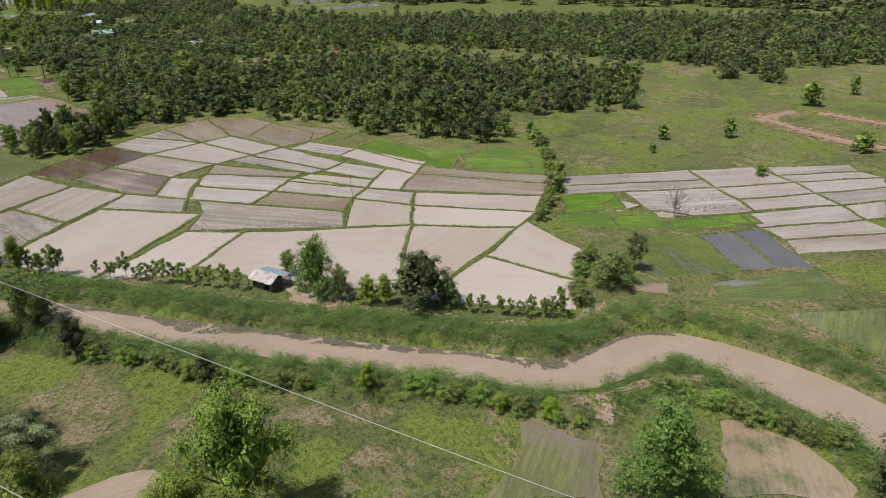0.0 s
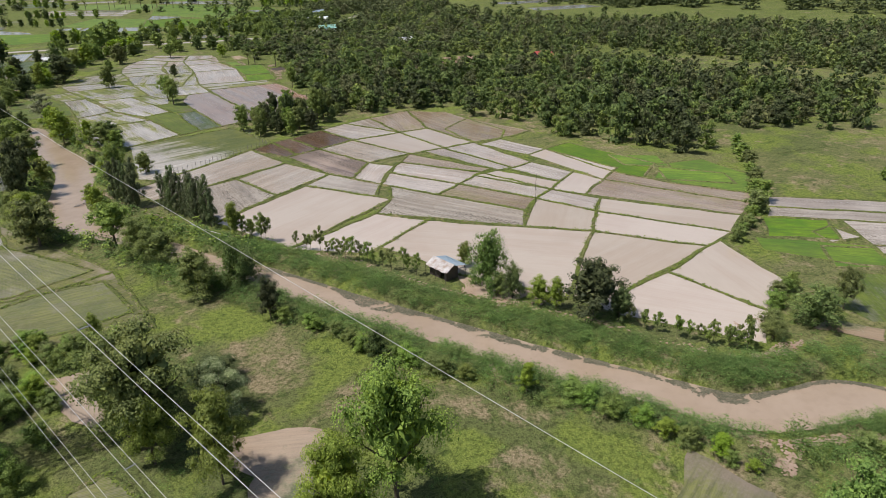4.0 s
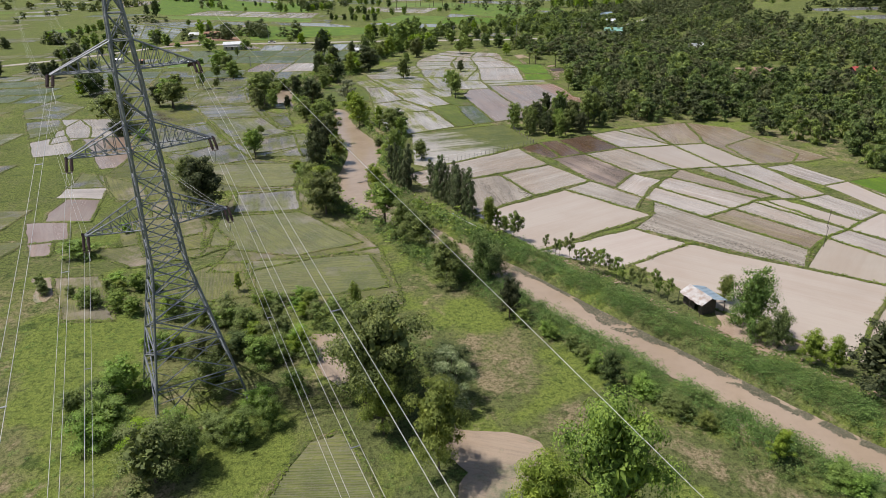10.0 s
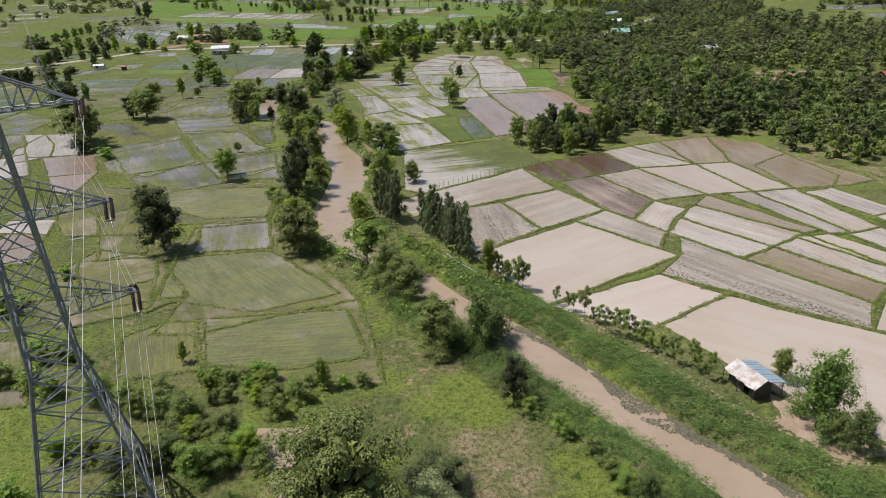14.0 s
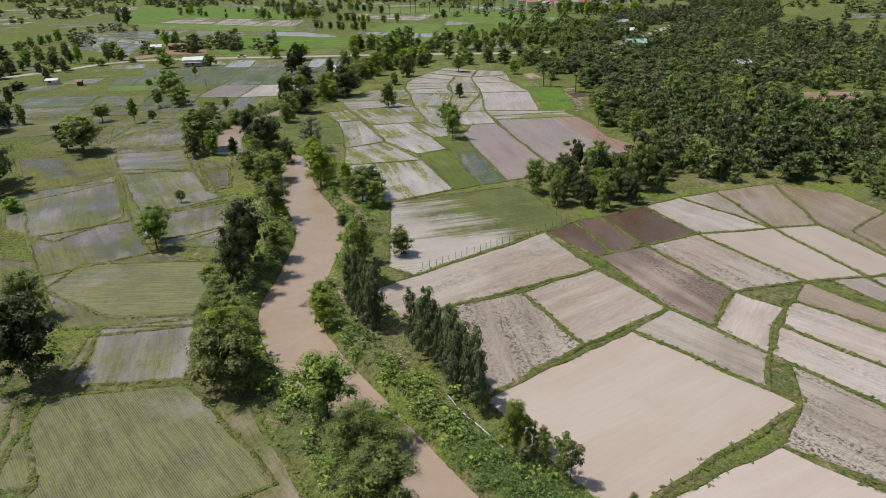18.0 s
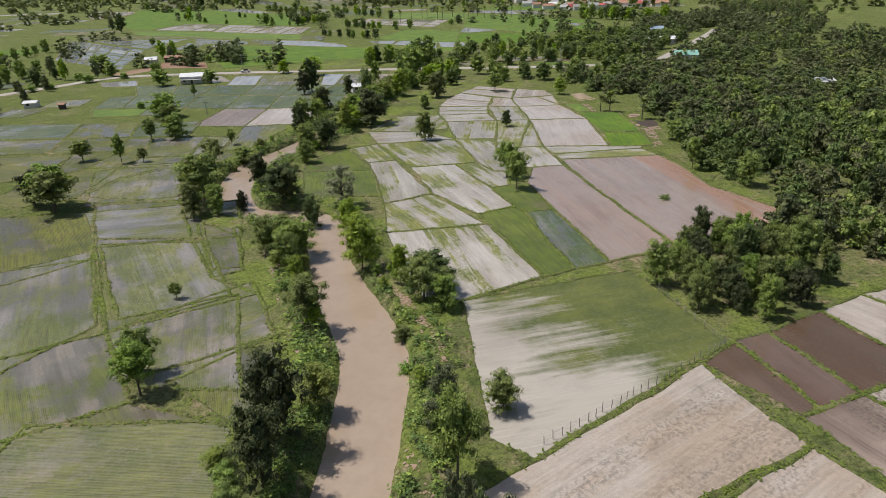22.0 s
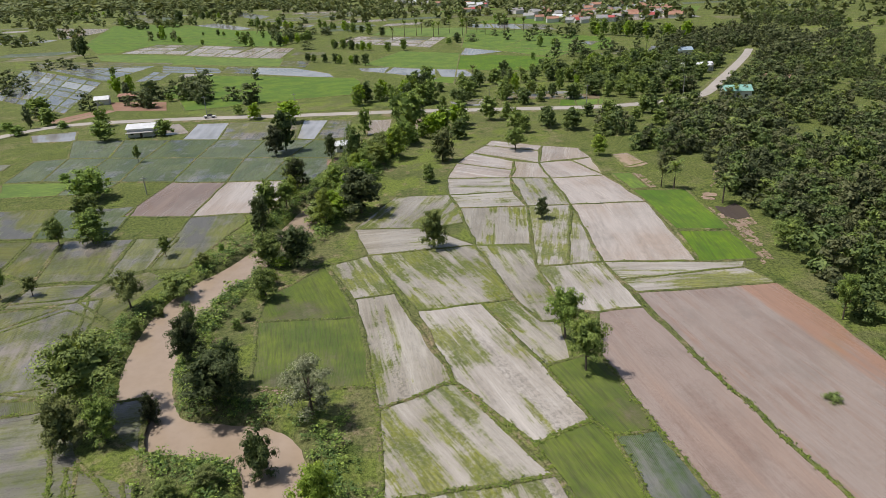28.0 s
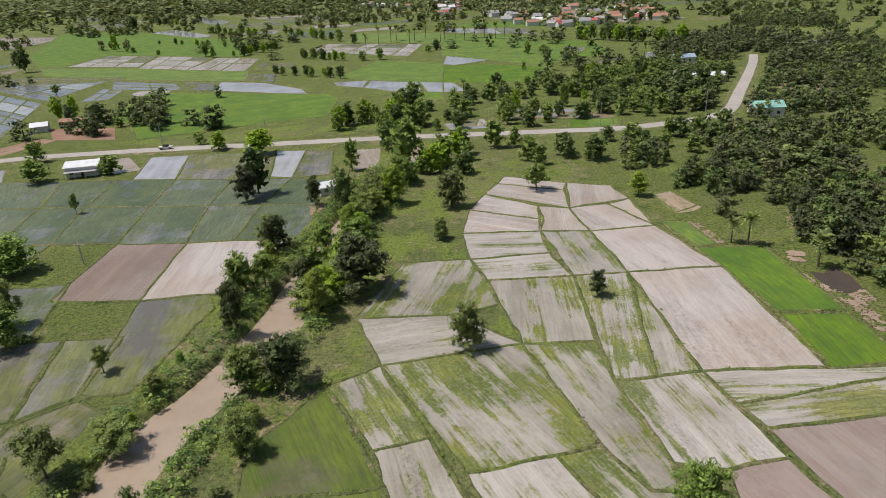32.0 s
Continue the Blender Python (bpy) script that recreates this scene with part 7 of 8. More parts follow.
scatter("bund_grass", TUFT, np.c_[pts, np.full(m, 0.12), rng.uniform(0.20, 0.42, m), rng.uniform(0.10, 0.26, m), rng.uniform(0, 6.28, m), rng.integers(0, 3, m)],
        "tufts of grass growing along the field banks", "grass", M_TUFT)
n = 12000
x, y = rng.uniform(-75, 75, n), rng.uniform(-45, 80, n)
ok = clear_of_fields(x, y) & (river_gap(x, y) > 1.0)
ok &= np.array([noise.noise((a * 0.06, b * 0.06, 21.0)) + 0.4 * noise.noise((a * 0.3, b * 0.3, 2.0)) for a, b in zip(x, y)]) > 0.16
x, y, m = x[ok], y[ok], int(ok.sum())
scatter("meadow_weeds", [wider([crown_arrays("bush", 985 + k, 100)[:2]], 0.7)[0] for k in range(4)], np.c_[x, y, height(x, y) - 0.1, rng.uniform(0.5, 1.3, m), rng.uniform(0.25, 0.7, m), rng.uniform(0, 6.28, m), rng.integers(0, 4, m)],
        "patches of low green weeds over the meadow", "weeds", LEAF["bank"])

# ---- floating weed along the canal's north edge ----
line = RIVER[(RIVER[:, 1] > -10) & (RIVER[:, 1] < 58) & (RIVER[:, 0] < 66)]
nrm = sides_of(line)
thick = np.array([max(0.12, 0.75 + 2.5 * noise.noise((x * 0.075, y * 0.075, 3.0)) + 0.8 * noise.noise((x * 0.6, y * 0.6, 3.0))) for x, y, _ in line])
k, f = rng.integers(0, len(line) - 1, 9000), rng.uniform(0, 1, (9000, 1))
at, th = line[k] * (1 - f) + line[k + 1] * f, (thick[k] * (1 - f[:, 0]) + thick[k + 1] * f[:, 0])
p = at[:, :2] - (nrm[k] * (1 - f) + nrm[k + 1] * f) * (at[:, 2] / 2 + 0.3 - th * rng.uniform(0, 1, len(k)) ** 1.6 - 0.3)[:, None] + rng.normal(0, 0.15, (len(k), 2))
keep = np.array([noise.noise((x * 0.55, y * 0.55, 7.0)) + 0.5 * noise.noise((x * 1.6, y * 1.6, 1.0)) for x, y in p]) > -0.28
p, k = p[keep], k[keep]
v, q = leaves(np.c_[p, np.full(len(k), -0.71)], np.tile((0, 0, 6.0), (len(k), 1)), 0.20, rng, 0.35)
tagged(new("floating_weed", mesh_of("floating_weed", v, q, M_WEED)), "matted grey green weed floating along the canal edge", "water weed", "", "stuff")


# ---- the pylon and its lines ----
TOWER, AXIS = Vector((-31.9, 26.2, 0)), 30
ARMS = ((21.4, 6.9), (29.3, 6.6), (37.0, 6.35))


def half_width(z):
    return float(np.interp(z, (0, 17, 37, 42, 47.5), (5.0, 1.75, 1.05, 0.75, 0.12)))


def tube(name, points, r, material, sides=5):
    """One unbroken round bar through the points."""
    p = np.array([tuple(q) for q in points])
    d = np.gradient(p, axis=0)
    d /= np.linalg.norm(d, axis=1)[:, None]
    a = np.cross(d, (0.31, 0.22, 0.93) if abs(d[0, 2]) < 0.9 else (1, 0, 0))
    a /= np.linalg.norm(a, axis=1)[:, None]
    b = np.cross(d, a)
    v = np.concatenate([p + r * (math.cos(t) * a + math.sin(t) * b) for t in np.arange(sides) * 2 * math.pi / sides])
    m = len(p)
    i = np.arange(m - 1)
    q = np.concatenate([np.stack([k * m + i, k * m + i + 1, (k + 1) % sides * m + i + 1, (k + 1) % sides * m + i], 1) for k in range(sides)])
    return mesh_of(name, v, q, material, True)


def build_pylon():
    pylon = thing("pylon", "tall grey galvanised lattice pylon standing among shrubs", "pylon", TOWER, AXIS)
    levels = [0, 4.2, 8.2, 11.6, 14.5, 17, 19.3, 21.4, 24.0, 26.6, 29.3, 31.9, 34.5, 37.0, 39.6, 42, 44.5, 47.5]
    corner = ((1, 1), (-1, 1), (-1, -1), (1, -1))

    def bar(name, a, b, r, parent=pylon):
        bm = bmesh.new()
        rod(bm, a, b, r, None, 4)
        return part(name, bm, M_STEEL, parent)

    def at(c, z):
        return Vector((c[0] * half_width(z), c[1] * half_width(z), z))

    for c in corner:
        part("leg", tube("leg", [at(c, z) for z in levels], 0.13, M_STEEL, 4), None, pylon)
        bm = bmesh.new()
        box(bm, c[0] * 5 - 0.35, c[0] * 5 + 0.35, c[1] * 5 - 0.35, c[1] * 5 + 0.35, -0.5, 0.12)
        part("footing", bm, M_GREYR, pylon, "grey concrete footing")
    for k, (z0, z1) in enumerate(zip(levels, levels[1:])):
        for c, d in zip(corner, corner[1:] + corner[:1]):
            r = 0.075 if z0 < 17 else 0.06
            if z0 < 1:
                # an open portal at the feet, with a fan of light struts
                mid = (at(c, z1) + at(d, z1)) / 2
                for e in (c, d):
                    bar("brace", at(e, 0.3), mid, r)
                    for t in (0.35, 0.65, 0.9):
                        bar("redundant_bar", at(e, 0.3).lerp(mid, t), at(e, z1 * t), 0.045)
            else:
                bar("brace", at(c, z0), at(d, z1), r)
                bar("brace", at(d, z0), at(c, z1), r)
                if z0 < 15:
                    m0, m1 = at(c, z0).lerp(at(d, z1), 0.25), at(d, z0).lerp(at(c, z1), 0.25)
                    bar("redundant_bar", m0, at(c, (z0 + z1) / 2), 0.04)
                    bar("redundant_bar", m1, at(d, (z0 + z1) / 2), 0.04)
            bar("horizontal", at(c, z1), at(d, z1), r)
    tips = []
    for z, long in ARMS:
        for s in (-1, 1):
            bm = bmesh.new()
            w, wt = half_width(z), half_width(z + 2.7)
            tip = Vector((s * long, 0, z + 0.1))
            low = [Vector((s * w, e * w, z)) for e in (-1, 1)]
            top = [Vector((s * wt, e * wt, z + 2.7)) for e in (-1, 1)]
            ends = [tip + Vector((0, e * 0.35, 0)) for e in (-1, 1)]
            rod(bm, ends[0], ends[1], 0.09, None, 4)
            for e in (0, 1):
                rod(bm, low[e], ends[e], 0.075, None, 4)
                rod(bm, top[e], ends[e], 0.075, None, 4)
            arm = part("crossarm", bm, M_STEEL, pylon)
            for e in (0, 1):
                for k in range(5):
                    a, b = k / 6 + 0.05, (k + 1) / 6 + 0.05
                    bar("lattice_bar", low[e].lerp(ends[e], a), top[e].lerp(ends[e], b), 0.04, arm)
                    bar("lattice_bar", top[e].lerp(ends[e], b), low[e].lerp(ends[e], b), 0.04, arm)
            for k in range(6):
                a, b = k / 6, (k + 1) / 6
                bar("lattice_bar", low[0].lerp(ends[0], a), low[1].lerp(ends[1], b), 0.04, arm)
                bar("lattice_bar", low[1].lerp(ends[1], a), low[0].lerp(ends[0], b), 0.04, arm)
            tips.append(tip)
    return pylon, tips


def string_mesh(a, b, side):
    """A pair of strings of porcelain discs from a to b."""
    bm = bmesh.new()
    for s in (-1, 1):
        p, q = a + side * 0.22 * s, b + side * 0.22 * s
        rod(bm, p, q, 0.03, None, 5)
        for k in range(13):
            m = p.lerp(q, 0.12 + 0.76 * k / 12)
            w = (q - p).normalized()
            rod(bm, m - w * 0.03, m + w * 0.03, 0.15, 0.10, 7)
    rod(bm, b - side * 0.32, b + side * 0.32, 0.05, None, 4)
    return bm


def sagging(a, way, span, sag, k):
    """Point at share k of a span that leaves a along way."""
    return a + way * span * k + Vector((0, 0, -4 * sag * k * (1 - k)))


def wire(points, r, name, parent):
    return part(name, tube(name, points, r, M_WIRE), None, parent)


PYLON, TIPS = build_pylon()
TURN = PYLON.matrix_world.copy()
STEPS = [0, 0.01, 0.03, 0.06, 0.1, 0.14, 0.18, 0.23, 0.28, 0.34, 0.42, 0.5, 0.6, 0.7, 0.8, 0.9, 1.0]
for tip in TIPS:
    start = TURN @ tip
    for bearing, span, sag in ((-65.5, 310, 9.6), (121, 340, 11.5)):
        way = Vector((math.cos(radians(bearing)), math.sin(radians(bearing)), 0))
        side = Vector((-way.y, way.x, 0))
        end = start + way * 2.7 + Vector((0, 0, -0.75))
        inv = TURN.inverted()
        part("insulator_string", string_mesh(inv @ start, inv @ end, inv.to_3x3() @ side), M_GLASSY, PYLON, "brown porcelain insulator string")
        line = thing("power_line", "pair of pale aluminium wires slung between pylons", "power line", (0, 0, 0), 0, "pylon wires")
        for s in (-0.23, 0.23):
            wire([sagging(end + side * s, way, span, sag, k) for k in STEPS], 0.0135, "wire", line)
        for k in (0.06, 0.14, 0.23):
            bm = bmesh.new()
            p = sagging(end, way, span, sag, k)
            rod(bm, p - side * 0.27, p + side * 0.27, 0.035, None, 5)
            part("spacer", bm, M_STEEL, line)
        if bearing < 0:
            other = Vector((math.cos(radians(121)), math.sin(radians(121)), 0))
            back = start + other * 2.7 + Vector((0, 0, -0.75))
            loop = [end.lerp(back, k / 8) + Vector((0, 0, -1.9 * (1 - (2 * k / 8 - 1) ** 2))) for k in range(9)]
            wire(loop, 0.02, "jumper", line)
line = thing("earth_wire", "single thin pale earth wire from the pylon peak", "power line", (0, 0, 0), 0, "pylon wires")
peak = TURN @ Vector((5.0, 1.8, 47.0))
for bearing, span, sag in ((-63.8, 510, 19.5), (121, 340, 8.5)):
    way = Vector((math.cos(radians(bearing)), math.sin(radians(bearing)), 0))
    wire([sagging(peak, way, span, sag, k) for k in STEPS], 0.006, "wire", line)
bm = bmesh.new()
rod(bm, (0, 0, 47.2), (5.0, 1.8, 47.0), 0.05, None, 4)
rod(bm, (0.4, 0, 44.8), (5.0, 1.8, 47.0), 0.05, None, 4)
part("earth_wire_arm", bm, M_STEEL, PYLON)


# ---- buildings ----
def slope(w, run, rise, long, over, thick, corrugated=True):
    """One roof slope with raised seams; the ridge lies along x."""
    bm = bmesh.new()
    a = math.atan2(rise, run)
    size = math.hypot(run, rise) + over
    m = Matrix.Translation((0, 0, rise)) @ Matrix.Rotation(-a, 4, "X")
    half = long / 2 + over
    ring = [(half, -thick), (-half, -thick), (-half, 0)]
    if corrugated:
        k = int(long / 0.55)
        for i in range(k + 1):
            x = -long / 2 + long * i / k
            ring += [(x - 0.05, 0), (x - 0.04, 0.035), (x + 0.04, 0.035), (x + 0.05, 0)]
    ring.append((half, 0))
    rows = [[bm.verts.new(m @ Vector((x, y, z))) for x, z in ring] for y in (0, size)]
    for i in range(len(ring)):
        j = (i + 1) % len(ring)
        bm.faces.new((rows[0][i], rows[0][j], rows[1][j], rows[1][i]))
    bm.faces.new(rows[0][::-1])
    bm.faces.new(rows[1])
    bmesh.ops.recalc_face_normals(bm, faces=bm.faces)
    return bm


def house(x, y, turn, long, deep, tall, rise, roof, wall, label, roof_label="", porch=False, fine=True):
    h = thing("house", label, "house", (x, y, 0), turn, "buildings of the plain")
    t = 0.12
    for name, ext in (("front_wall", (-long / 2, long / 2, -deep / 2, -deep / 2 + t)), ("back_wall", (-long / 2, long / 2, deep / 2 - t, deep / 2)),
                      ("side_wall", (-long / 2, -long / 2 + t, -deep / 2 + t, deep / 2 - t)), ("side_wall", (long / 2 - t, long / 2, -deep / 2 + t, deep / 2 - t))):
        bm = bmesh.new()
        box(bm, *ext, -0.1, tall)
        if name == "side_wall":
            s = ext[0] + t / 2
            ring = [bm.verts.new((s + dx, yy, zz)) for dx in (-t / 2, t / 2) for yy, zz in ((-deep / 2 + t, tall), (deep / 2 - t, tall), (0, tall + rise * 0.95))]
            for f in ((0, 1, 2), (5, 4, 3), (0, 2, 5, 3), (1, 4, 5, 2), (0, 3, 4, 1)):
                bm.faces.new([ring[k] for k in f])
        part(name, bm, wall, h)
    for s in (0, 180):
        bm = slope(0, deep / 2, rise, long, 0.45, 0.06, fine)
        bmesh.ops.transform(bm, matrix=Matrix.Translation((0, 0, tall + 0.05)) @ pose(0, 0, 0, 0, 0, s), verts=bm.verts)
        part("roof_slope", bm, roof, h, roof_label)
    if fine:
        for k in range(int(long / 3.2)):
            wx = -long / 2 + 1.6 + 3.2 * k
            bm = bmesh.new()
            if k == 1:
                box(bm, wx - 0.45, wx + 0.45, -deep / 2 - 0.05, -deep / 2 + 0.03, 0, 2.0)
                part("door", bm, M_WOOD, h)
            else:
                box(bm, wx - 0.55, wx + 0.55, -deep / 2 - 0.04, -deep / 2 + 0.03, 0.9, 1.9)
                win = part("window", bm, M_DARK, h)
                bm = bmesh.new()
                box(bm, wx - 0.65, wx + 0.65, -deep / 2 - 0.10, -deep / 2 - 0.02, 0.82, 0.9)
                part("window_sill", bm, M_WHITE, win)
    if porch:
        bm = bmesh.new()
        box(bm, -long / 2, long / 2, -deep / 2 - 2.6, -deep / 2 - 0.1, tall * 0.62, tall * 0.62 + 0.06, Matrix.Identity(4))
        part("porch_roof", bm, M_GREYR, h)
        for k in range(4):
            bm = bmesh.new()
            px = -long / 2 + 0.2 + (long - 0.4) * k / 3
            box(bm, px - 0.07, px + 0.07, -deep / 2 - 2.5, -deep / 2 - 2.36, -0.1, tall * 0.62)
            part("porch_post", bm, M_WHITE, h)
    return h


house(-122.0, 366.5, 6, 9.4, 7.0, 3.2, 1.1, M_WROOF, M_WHITE, "white-walled farmhouse with a pale metal roof by the road", "", True)
house(-168.5, 438.0, 14, 6.0, 5.0, 2.6, 1.2, M_WROOF, M_WHITE, "white-roofed house beside a red earth yard")
house(-157.5, 445.0, 4, 11.0, 5.0, 2.6, 0.8, M_RUST, M_WOOD, "long low shed with patchy rusty roof on red earth")
house(-43.5, 328.0, 20, 5.0, 3.6, 2.4, 0.9, M_WROOF, M_WHITE, "small white-roofed hut under trees at the field edge")
house(106.5, 379.5, -8, 10.0, 7.0, 3.4, 1.6, M_GREENR, M_WHITE, "house with a pale green roof beside the road")
house(117.5, 448.0, 4, 15.0, 6.0, 3.0, 1.2, M_WROOF, M_WHITE, "long white-roofed barn among trees")
house(109.4, 455.0, 0, 9.0, 6.0, 3.0, 1.6, M_GREYR, M_WHITE, "pale grey-roofed house among trees")
house(132.0, 507.0, 0, 11.0, 6.0, 3.0, 1.4, M_BLUETIN, M_WHITE, "house with a faded blue roof among trees")
house(160.0, 216.0, 10, 8.0, 5.5, 2.8, 1.6, M_RED, M_WOOD, "small hut with a bright red roof in the forest")
house(117.7, 104.6, 0, 3.2, 2.6, 2.2, 0.8, M_WROOF, M_WOOD, "tiny pale-roofed hut at the forest edge")
house(127.1, 300.0, 10, 8.0, 5.0, 3.0, 1.2, M_WROOF, M_WHITE, "white-roofed hut in the distant forest")
house(-168.5, 318.5, 5, 4.6, 3.4, 2.0, 0.6, M_WROOF, M_WHITE, "open white-roofed field shelter among paddies")
house(-154.0, 313.0, 5, 2.0, 1.8, 1.9, 0.4, M_RUST, M_WOOD, "small brown weathered field hut beside a pool")
r = random.Random(3)
for k in range(150):
    y = 740 + 520 * r.random() ** 1.2
    x = 110 - (y - 740) * 0.35 + r.uniform(0, 1) * (110 + (y - 740) * 0.55)
    house(x, y, r.uniform(-30, 30), r.uniform(7, 12), r.uniform(5, 8), r.uniform(3, 4.5), r.uniform(1.4, 2.4),
          r.choice((M_WROOF, M_RED, M_RUST, M_GREYR, M_GREYR, M_RUST, M_TIN)), M_WHITE, "distant village house among trees", "", False, False)


def build_shed():
    """The field shed on the canal bank: boards, a patched tin roof and a blue lean-to."""
    s = thing("field_shed", "weathered board shed with patched tin and blue roof", "shed", (33.5, 42.6, 0), -71)
    s.scale = (0.86, 0.86, 0.95)
    long, deep, tall = 4.6, 2.6, 1.9
    for name, x0, x1, y0, y1 in (("front_wall", -2.3, 2.3, -1.3, -1.25), ("back_wall", -2.3, 2.3, 1.25, 1.3), ("side_wall", -2.3, -2.25, -1.25, 1.25), ("side_wall", 2.25, 2.3, -1.25, 1.25)):
        across = x1 - x0 > 1
        bm = bmesh.new()
        box(bm, x0, x1, (y0 + y1) / 2 - 0.02, (y0 + y1) / 2 + 0.02, 1.2, 1.28) if across else box(bm, (x0 + x1) / 2 - 0.02, (x0 + x1) / 2 + 0.02, y0, y1, 1.2, 1.28)
        wall = part(name, bm, M_WOOD, s)
        k = 15 if across else 9
        for i in range(k):
            a, b = i / k, (i + 0.93) / k
            if name == "front_wall" and i in (9, 10, 11):
                continue
            bm = bmesh.new()
            if across:
                box(bm, x0 + (x1 - x0) * a, x0 + (x1 - x0) * b, y0, y1, -0.1, tall - 0.05 * (i % 3))
            else:
                box(bm, x0, x1, y0 + (y1 - y0) * a, y0 + (y1 - y0) * b, -0.1, tall + 0.55 * (1 - abs(2 * a - 1)))
            part("board", bm, M_WOOD, wall)
    for i in range(7):
        bm = bmesh.new()
        m = Matrix.Translation((0, 0, tall + 0.75)) @ Matrix.Rotation(radians(25), 4, "X")
        x0 = -2.7 + 5.4 * i / 7
        made = box(bm, x0, x0 + 5.4 / 7 + 0.05, -2.2 - 0.1 * (i % 2), 0.05, 0.004 * (i % 2), 0.03 + 0.004 * (i % 2), m)
        part("roof_sheet", bm, M_TIN, s, "rust-streaked tin sheet")
    bm = bmesh.new()
    m = Matrix.Translation((0.5, 0, tall + 0.72)) @ Matrix.Rotation(radians(-14), 4, "X")
    box(bm, -2.9, 2.6, 0.0, 2.9, 0, 0.04, m)
    sheet = part("blue_roof", bm, M_BLUETIN, s, "faded blue metal roof sheet")
    for i in range(1, 9):
        bm = bmesh.new()
        box(bm, -2.9 + i * 0.6, -2.84 + i * 0.6, 0.02, 2.88, 0.04, 0.07, m)
        part("seam", bm, M_BLUETIN, sheet)
    for x, y in ((-2.2, 2.6), (2.8, 2.6), (0.3, 2.6), (-2.6, -2.0), (2.6, -2.0), (0, -2.0)):
        bm = bmesh.new()
        rod(bm, (x, y, -0.2), (x, y, tall if y < 0 else tall + 0.05), 0.06, 0.05, 6)
        part("post", bm, M_WOOD, s)


build_shed()


def build_car():
    car = thing("car", "small white pickup parked on the road shoulder", "car", (-104.3, 390.2, 0.33), 1)
    bm = bmesh.new()
    box(bm, -2.4, 2.4, -0.85, 0.85, 0.45, 1.0)
    bmesh.ops.bevel(bm, geom=bm.edges[:], offset=0.12, segments=2, affect="EDGES")
    part("body", bm, M_WHITE, car)
    bm = bmesh.new()
    made = box(bm, -0.9, 1.1, -0.75, 0.75, 0.98, 1.6)
    for v in made:
        if v.co.z > 1.3:
            v.co.x *= 0.75
            v.co.y *= 0.85
    part("cabin", bm, M_DARK, car)
    for x in (-1.5, 1.5):
        for y in (-0.82, 0.82):
            bm = bmesh.new()
            rod(bm, (x, y - 0.1, 0.36), (x, y + 0.1, 0.36), 0.36, None, 12)
            wheel = part("wheel", bm, M_DARK, car)
            bm = bmesh.new()
            rod(bm, (x, y - 0.115, 0.36), (x, y + 0.115, 0.36), 0.2, None, 10)
            part("rim", bm, M_STEEL, wheel)


build_car()


def build_fence(a, b, count):
    f = thing("fence", "thin wooden post fence along a field bank", "fence")
    a, b = Vector(a), Vector(b)
    r = random.Random(8)
    for k in range(count):
        p = a.lerp(b, k / (count - 1)) + Vector((r.uniform(-0.15, 0.15), r.uniform(-0.15, 0.15), 0))
        bm = bmesh.new()
        rod(bm, p + Vector((0, 0, -0.2)), p + Vector((r.uniform(-0.08, 0.08), r.uniform(-0.08, 0.08), r.uniform(1.0, 1.4))), 0.05, 0.04, 5)
        part("post", bm, M_DEAD, f)
    for z in (0.5, 0.95):
        bm = bmesh.new()
        rod(bm, a + Vector((0, 0, z)), b + Vector((0, 0, z)), 0.012, None, 4)
        part("wire", bm, M_STEEL, f)


build_fence((-3.0, 115.2, 0.1), (23.0, 132.7, 0.1), 26)
build_fence((23.0, 132.7, 0.1), (19.0, 150.0, 0.1), 9)


def build_pole(x, y, tall):
    p = thing("utility_pole", "slim concrete utility pole with a short crossarm", "utility pole", (x, y, 0), 0, "poles")
    bm = bmesh.new()
    rod(bm, (0, 0, -0.3), (0, 0, tall), 0.14, 0.09, 6)
    part("post", bm, M_GREYR, p)
    bm = bmesh.new()
    box(bm, -0.9, 0.9, -0.06, 0.06, tall - 0.7, tall - 0.55)
    part("crossarm", bm, M_GREYR, p)


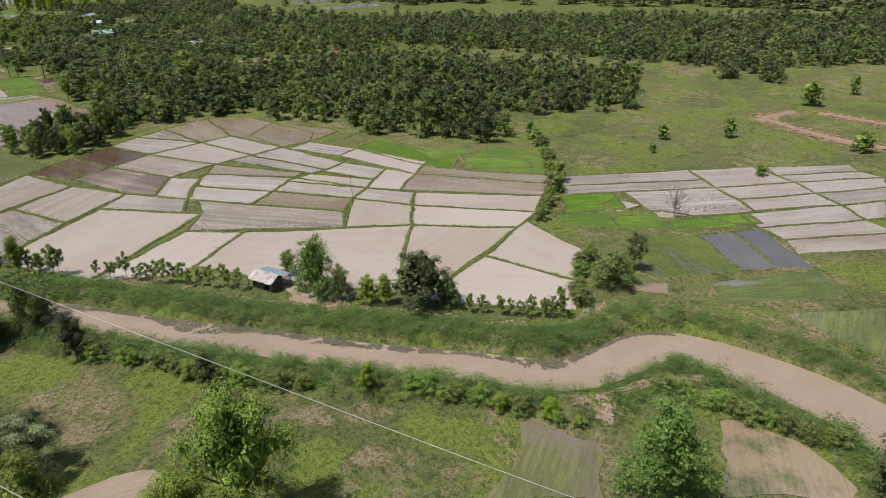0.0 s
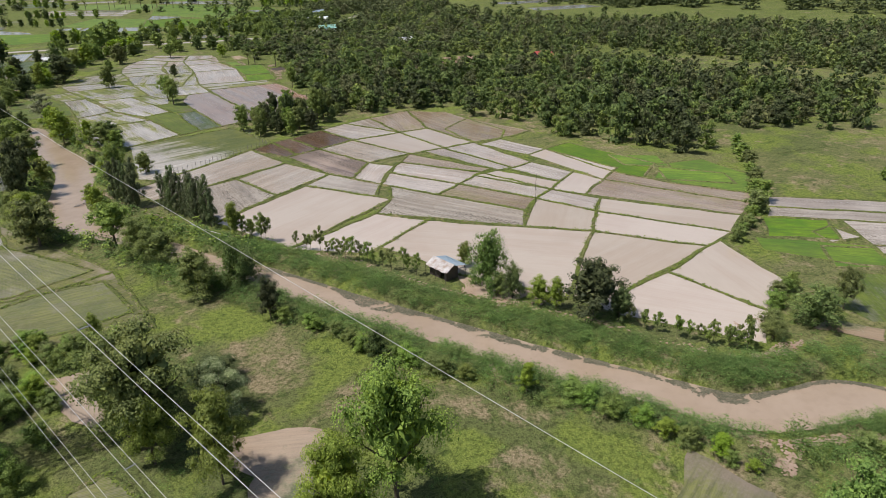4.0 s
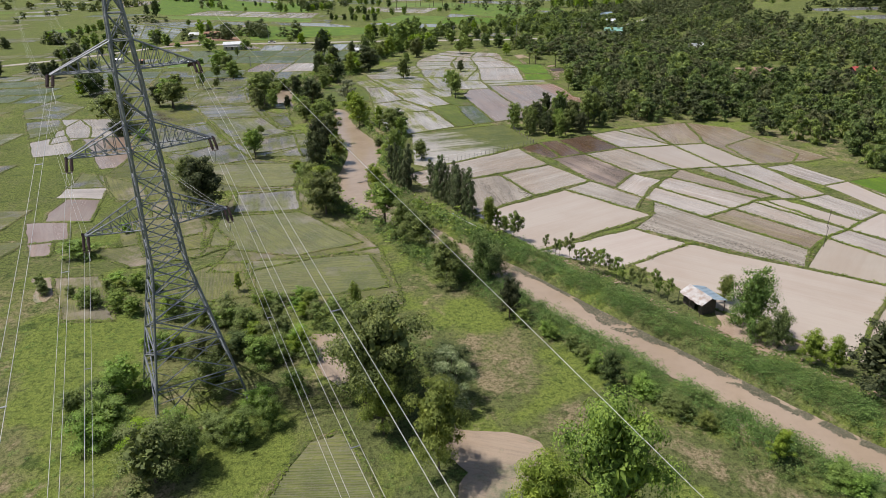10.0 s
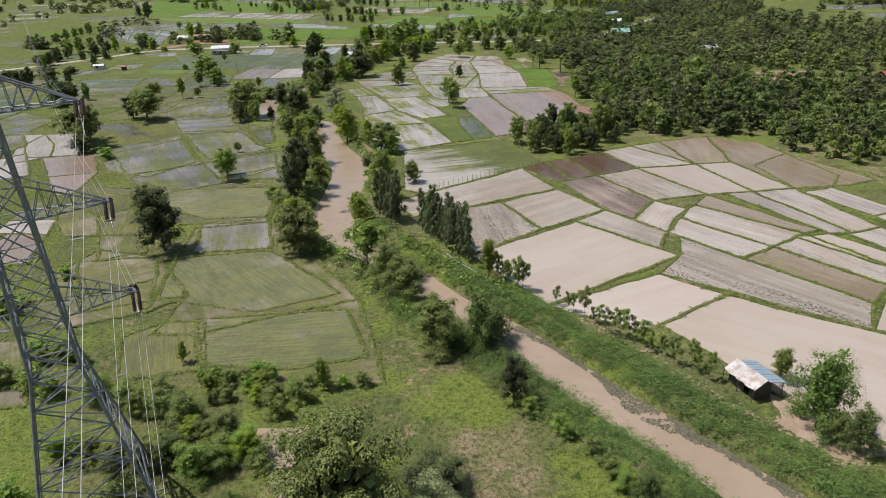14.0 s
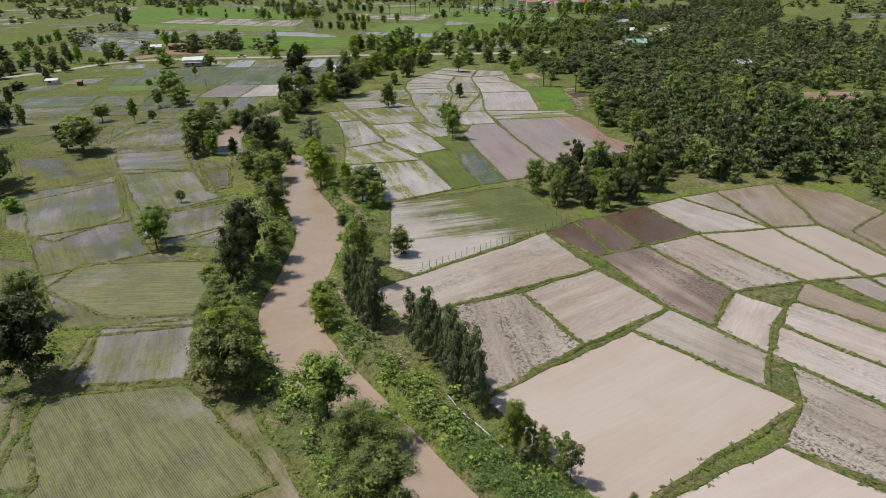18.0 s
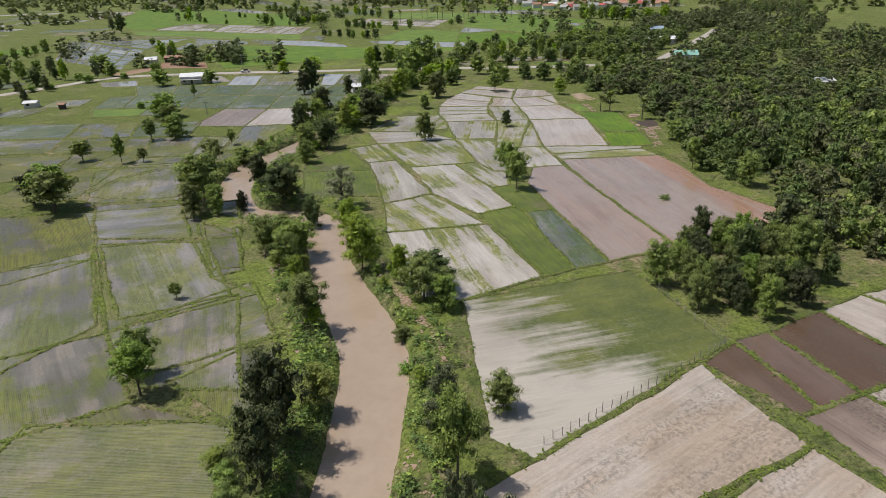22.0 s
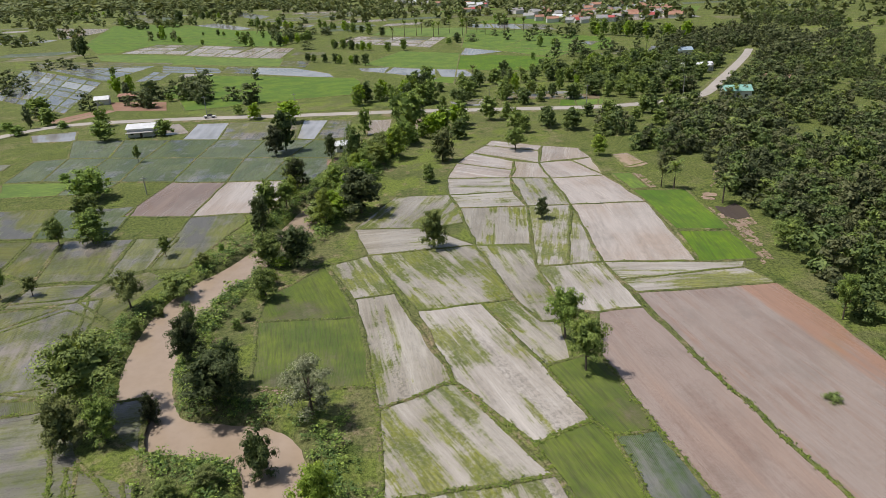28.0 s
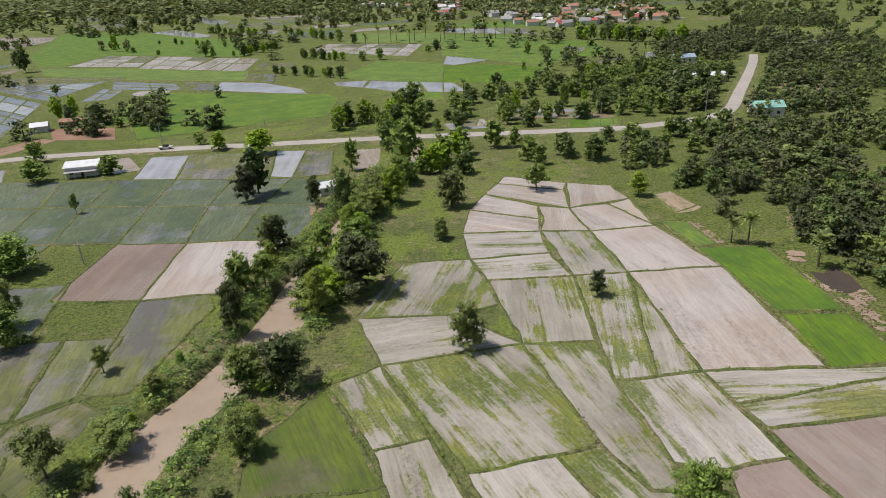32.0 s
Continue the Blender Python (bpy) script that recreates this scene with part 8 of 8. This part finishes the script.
for k in range(8):
    x = -190 + 40 * k
    near = ROAD[np.argmin(np.abs(ROAD[:, 0] - x))]
    build_pole(float(near[0]), float(near[1]) + 7.0, 8.0)
build_pole(-92.7, 291.9, 5.0)
for x, y in ((66.5, 69.5), (61.5, 61.5)):
    p = thing("marker_pole", "thin bare pole standing on a field bank", "pole", (x, y, 0))
    bm = bmesh.new()
    rod(bm, (0, 0, -0.3), (0.1, 0, 3.6), 0.05, 0.035, 6)
    part("post", bm, M_WOOD, p)
for k in range(15):
    plant("palm", -40 + 7.5 * k + (k * 37 % 5), 668 + (k * 53 % 40), 11 + (k * 29 % 5), 6.0)
for x, y in ((51.0, 262.0), (44.0, 274.0), (-12, 430), (30, 440), (8, 455), (70, 430)):
    plant("palm", x, y, 7.5, 4.5)


# ---- a snag of driftwood in the river ----
snag = thing("driftwood", "tangled grey driftwood snag lying in brown water", "driftwood", (-20.2, 106.1, -0.72), 25)
r = random.Random(4)
for k in range(9):
    bm = bmesh.new()
    a = Vector((r.uniform(-1.2, 1.0), r.uniform(-0.4, 0.4), r.uniform(0.0, 0.12)))
    w = radians(r.gauss(0, 28))
    b = a + Vector((math.cos(w), math.sin(w), r.uniform(0.0, 0.35))) * r.uniform(0.8, 1.9)
    m = a.lerp(b, 0.5) + Vector((0, r.uniform(-0.15, 0.15), r.uniform(0, 0.12)))
    rod(bm, a, m, 0.07, 0.05, 6)
    rod(bm, m, b, 0.05, 0.015, 6)
    part("branch", bm, M_DEAD, snag)


# ---- an irrigation pipe on the bank path ----
for ends in ((-0.1, 82.1, 1.6, 78.5, 3.3, 76.1, 5.3, 72.9), (5.7, 71.7, 7.8, 68.9, 8.1, 67.1, 8.3, 65.4)):
    pipe = thing("irrigation_pipe", "pale plastic irrigation pipe lying along the bank path", "pipe", (ends[0], ends[1], 0), 0, "pipes on the bank")
    way = smooth_line([(ends[k] - ends[0], ends[k + 1] - ends[1], 0.1) for k in range(0, 8, 2)], 0.8)
    zs = height(way[:, 0] + ends[0], way[:, 1] + ends[1]) + 0.10
    part("pipe", tube("pipe", [(x, y, z) for (x, y, _), z in zip(way, zs)], 0.07, M_WROOF, 7), None, pipe)
    bm = bmesh.new()
    rod(bm, (way[0, 0], way[0, 1], zs[0]), (way[1, 0], way[1, 1], zs[1]), 0.09, None, 8)
    part("pipe_joint", bm, M_BLUETIN, pipe)
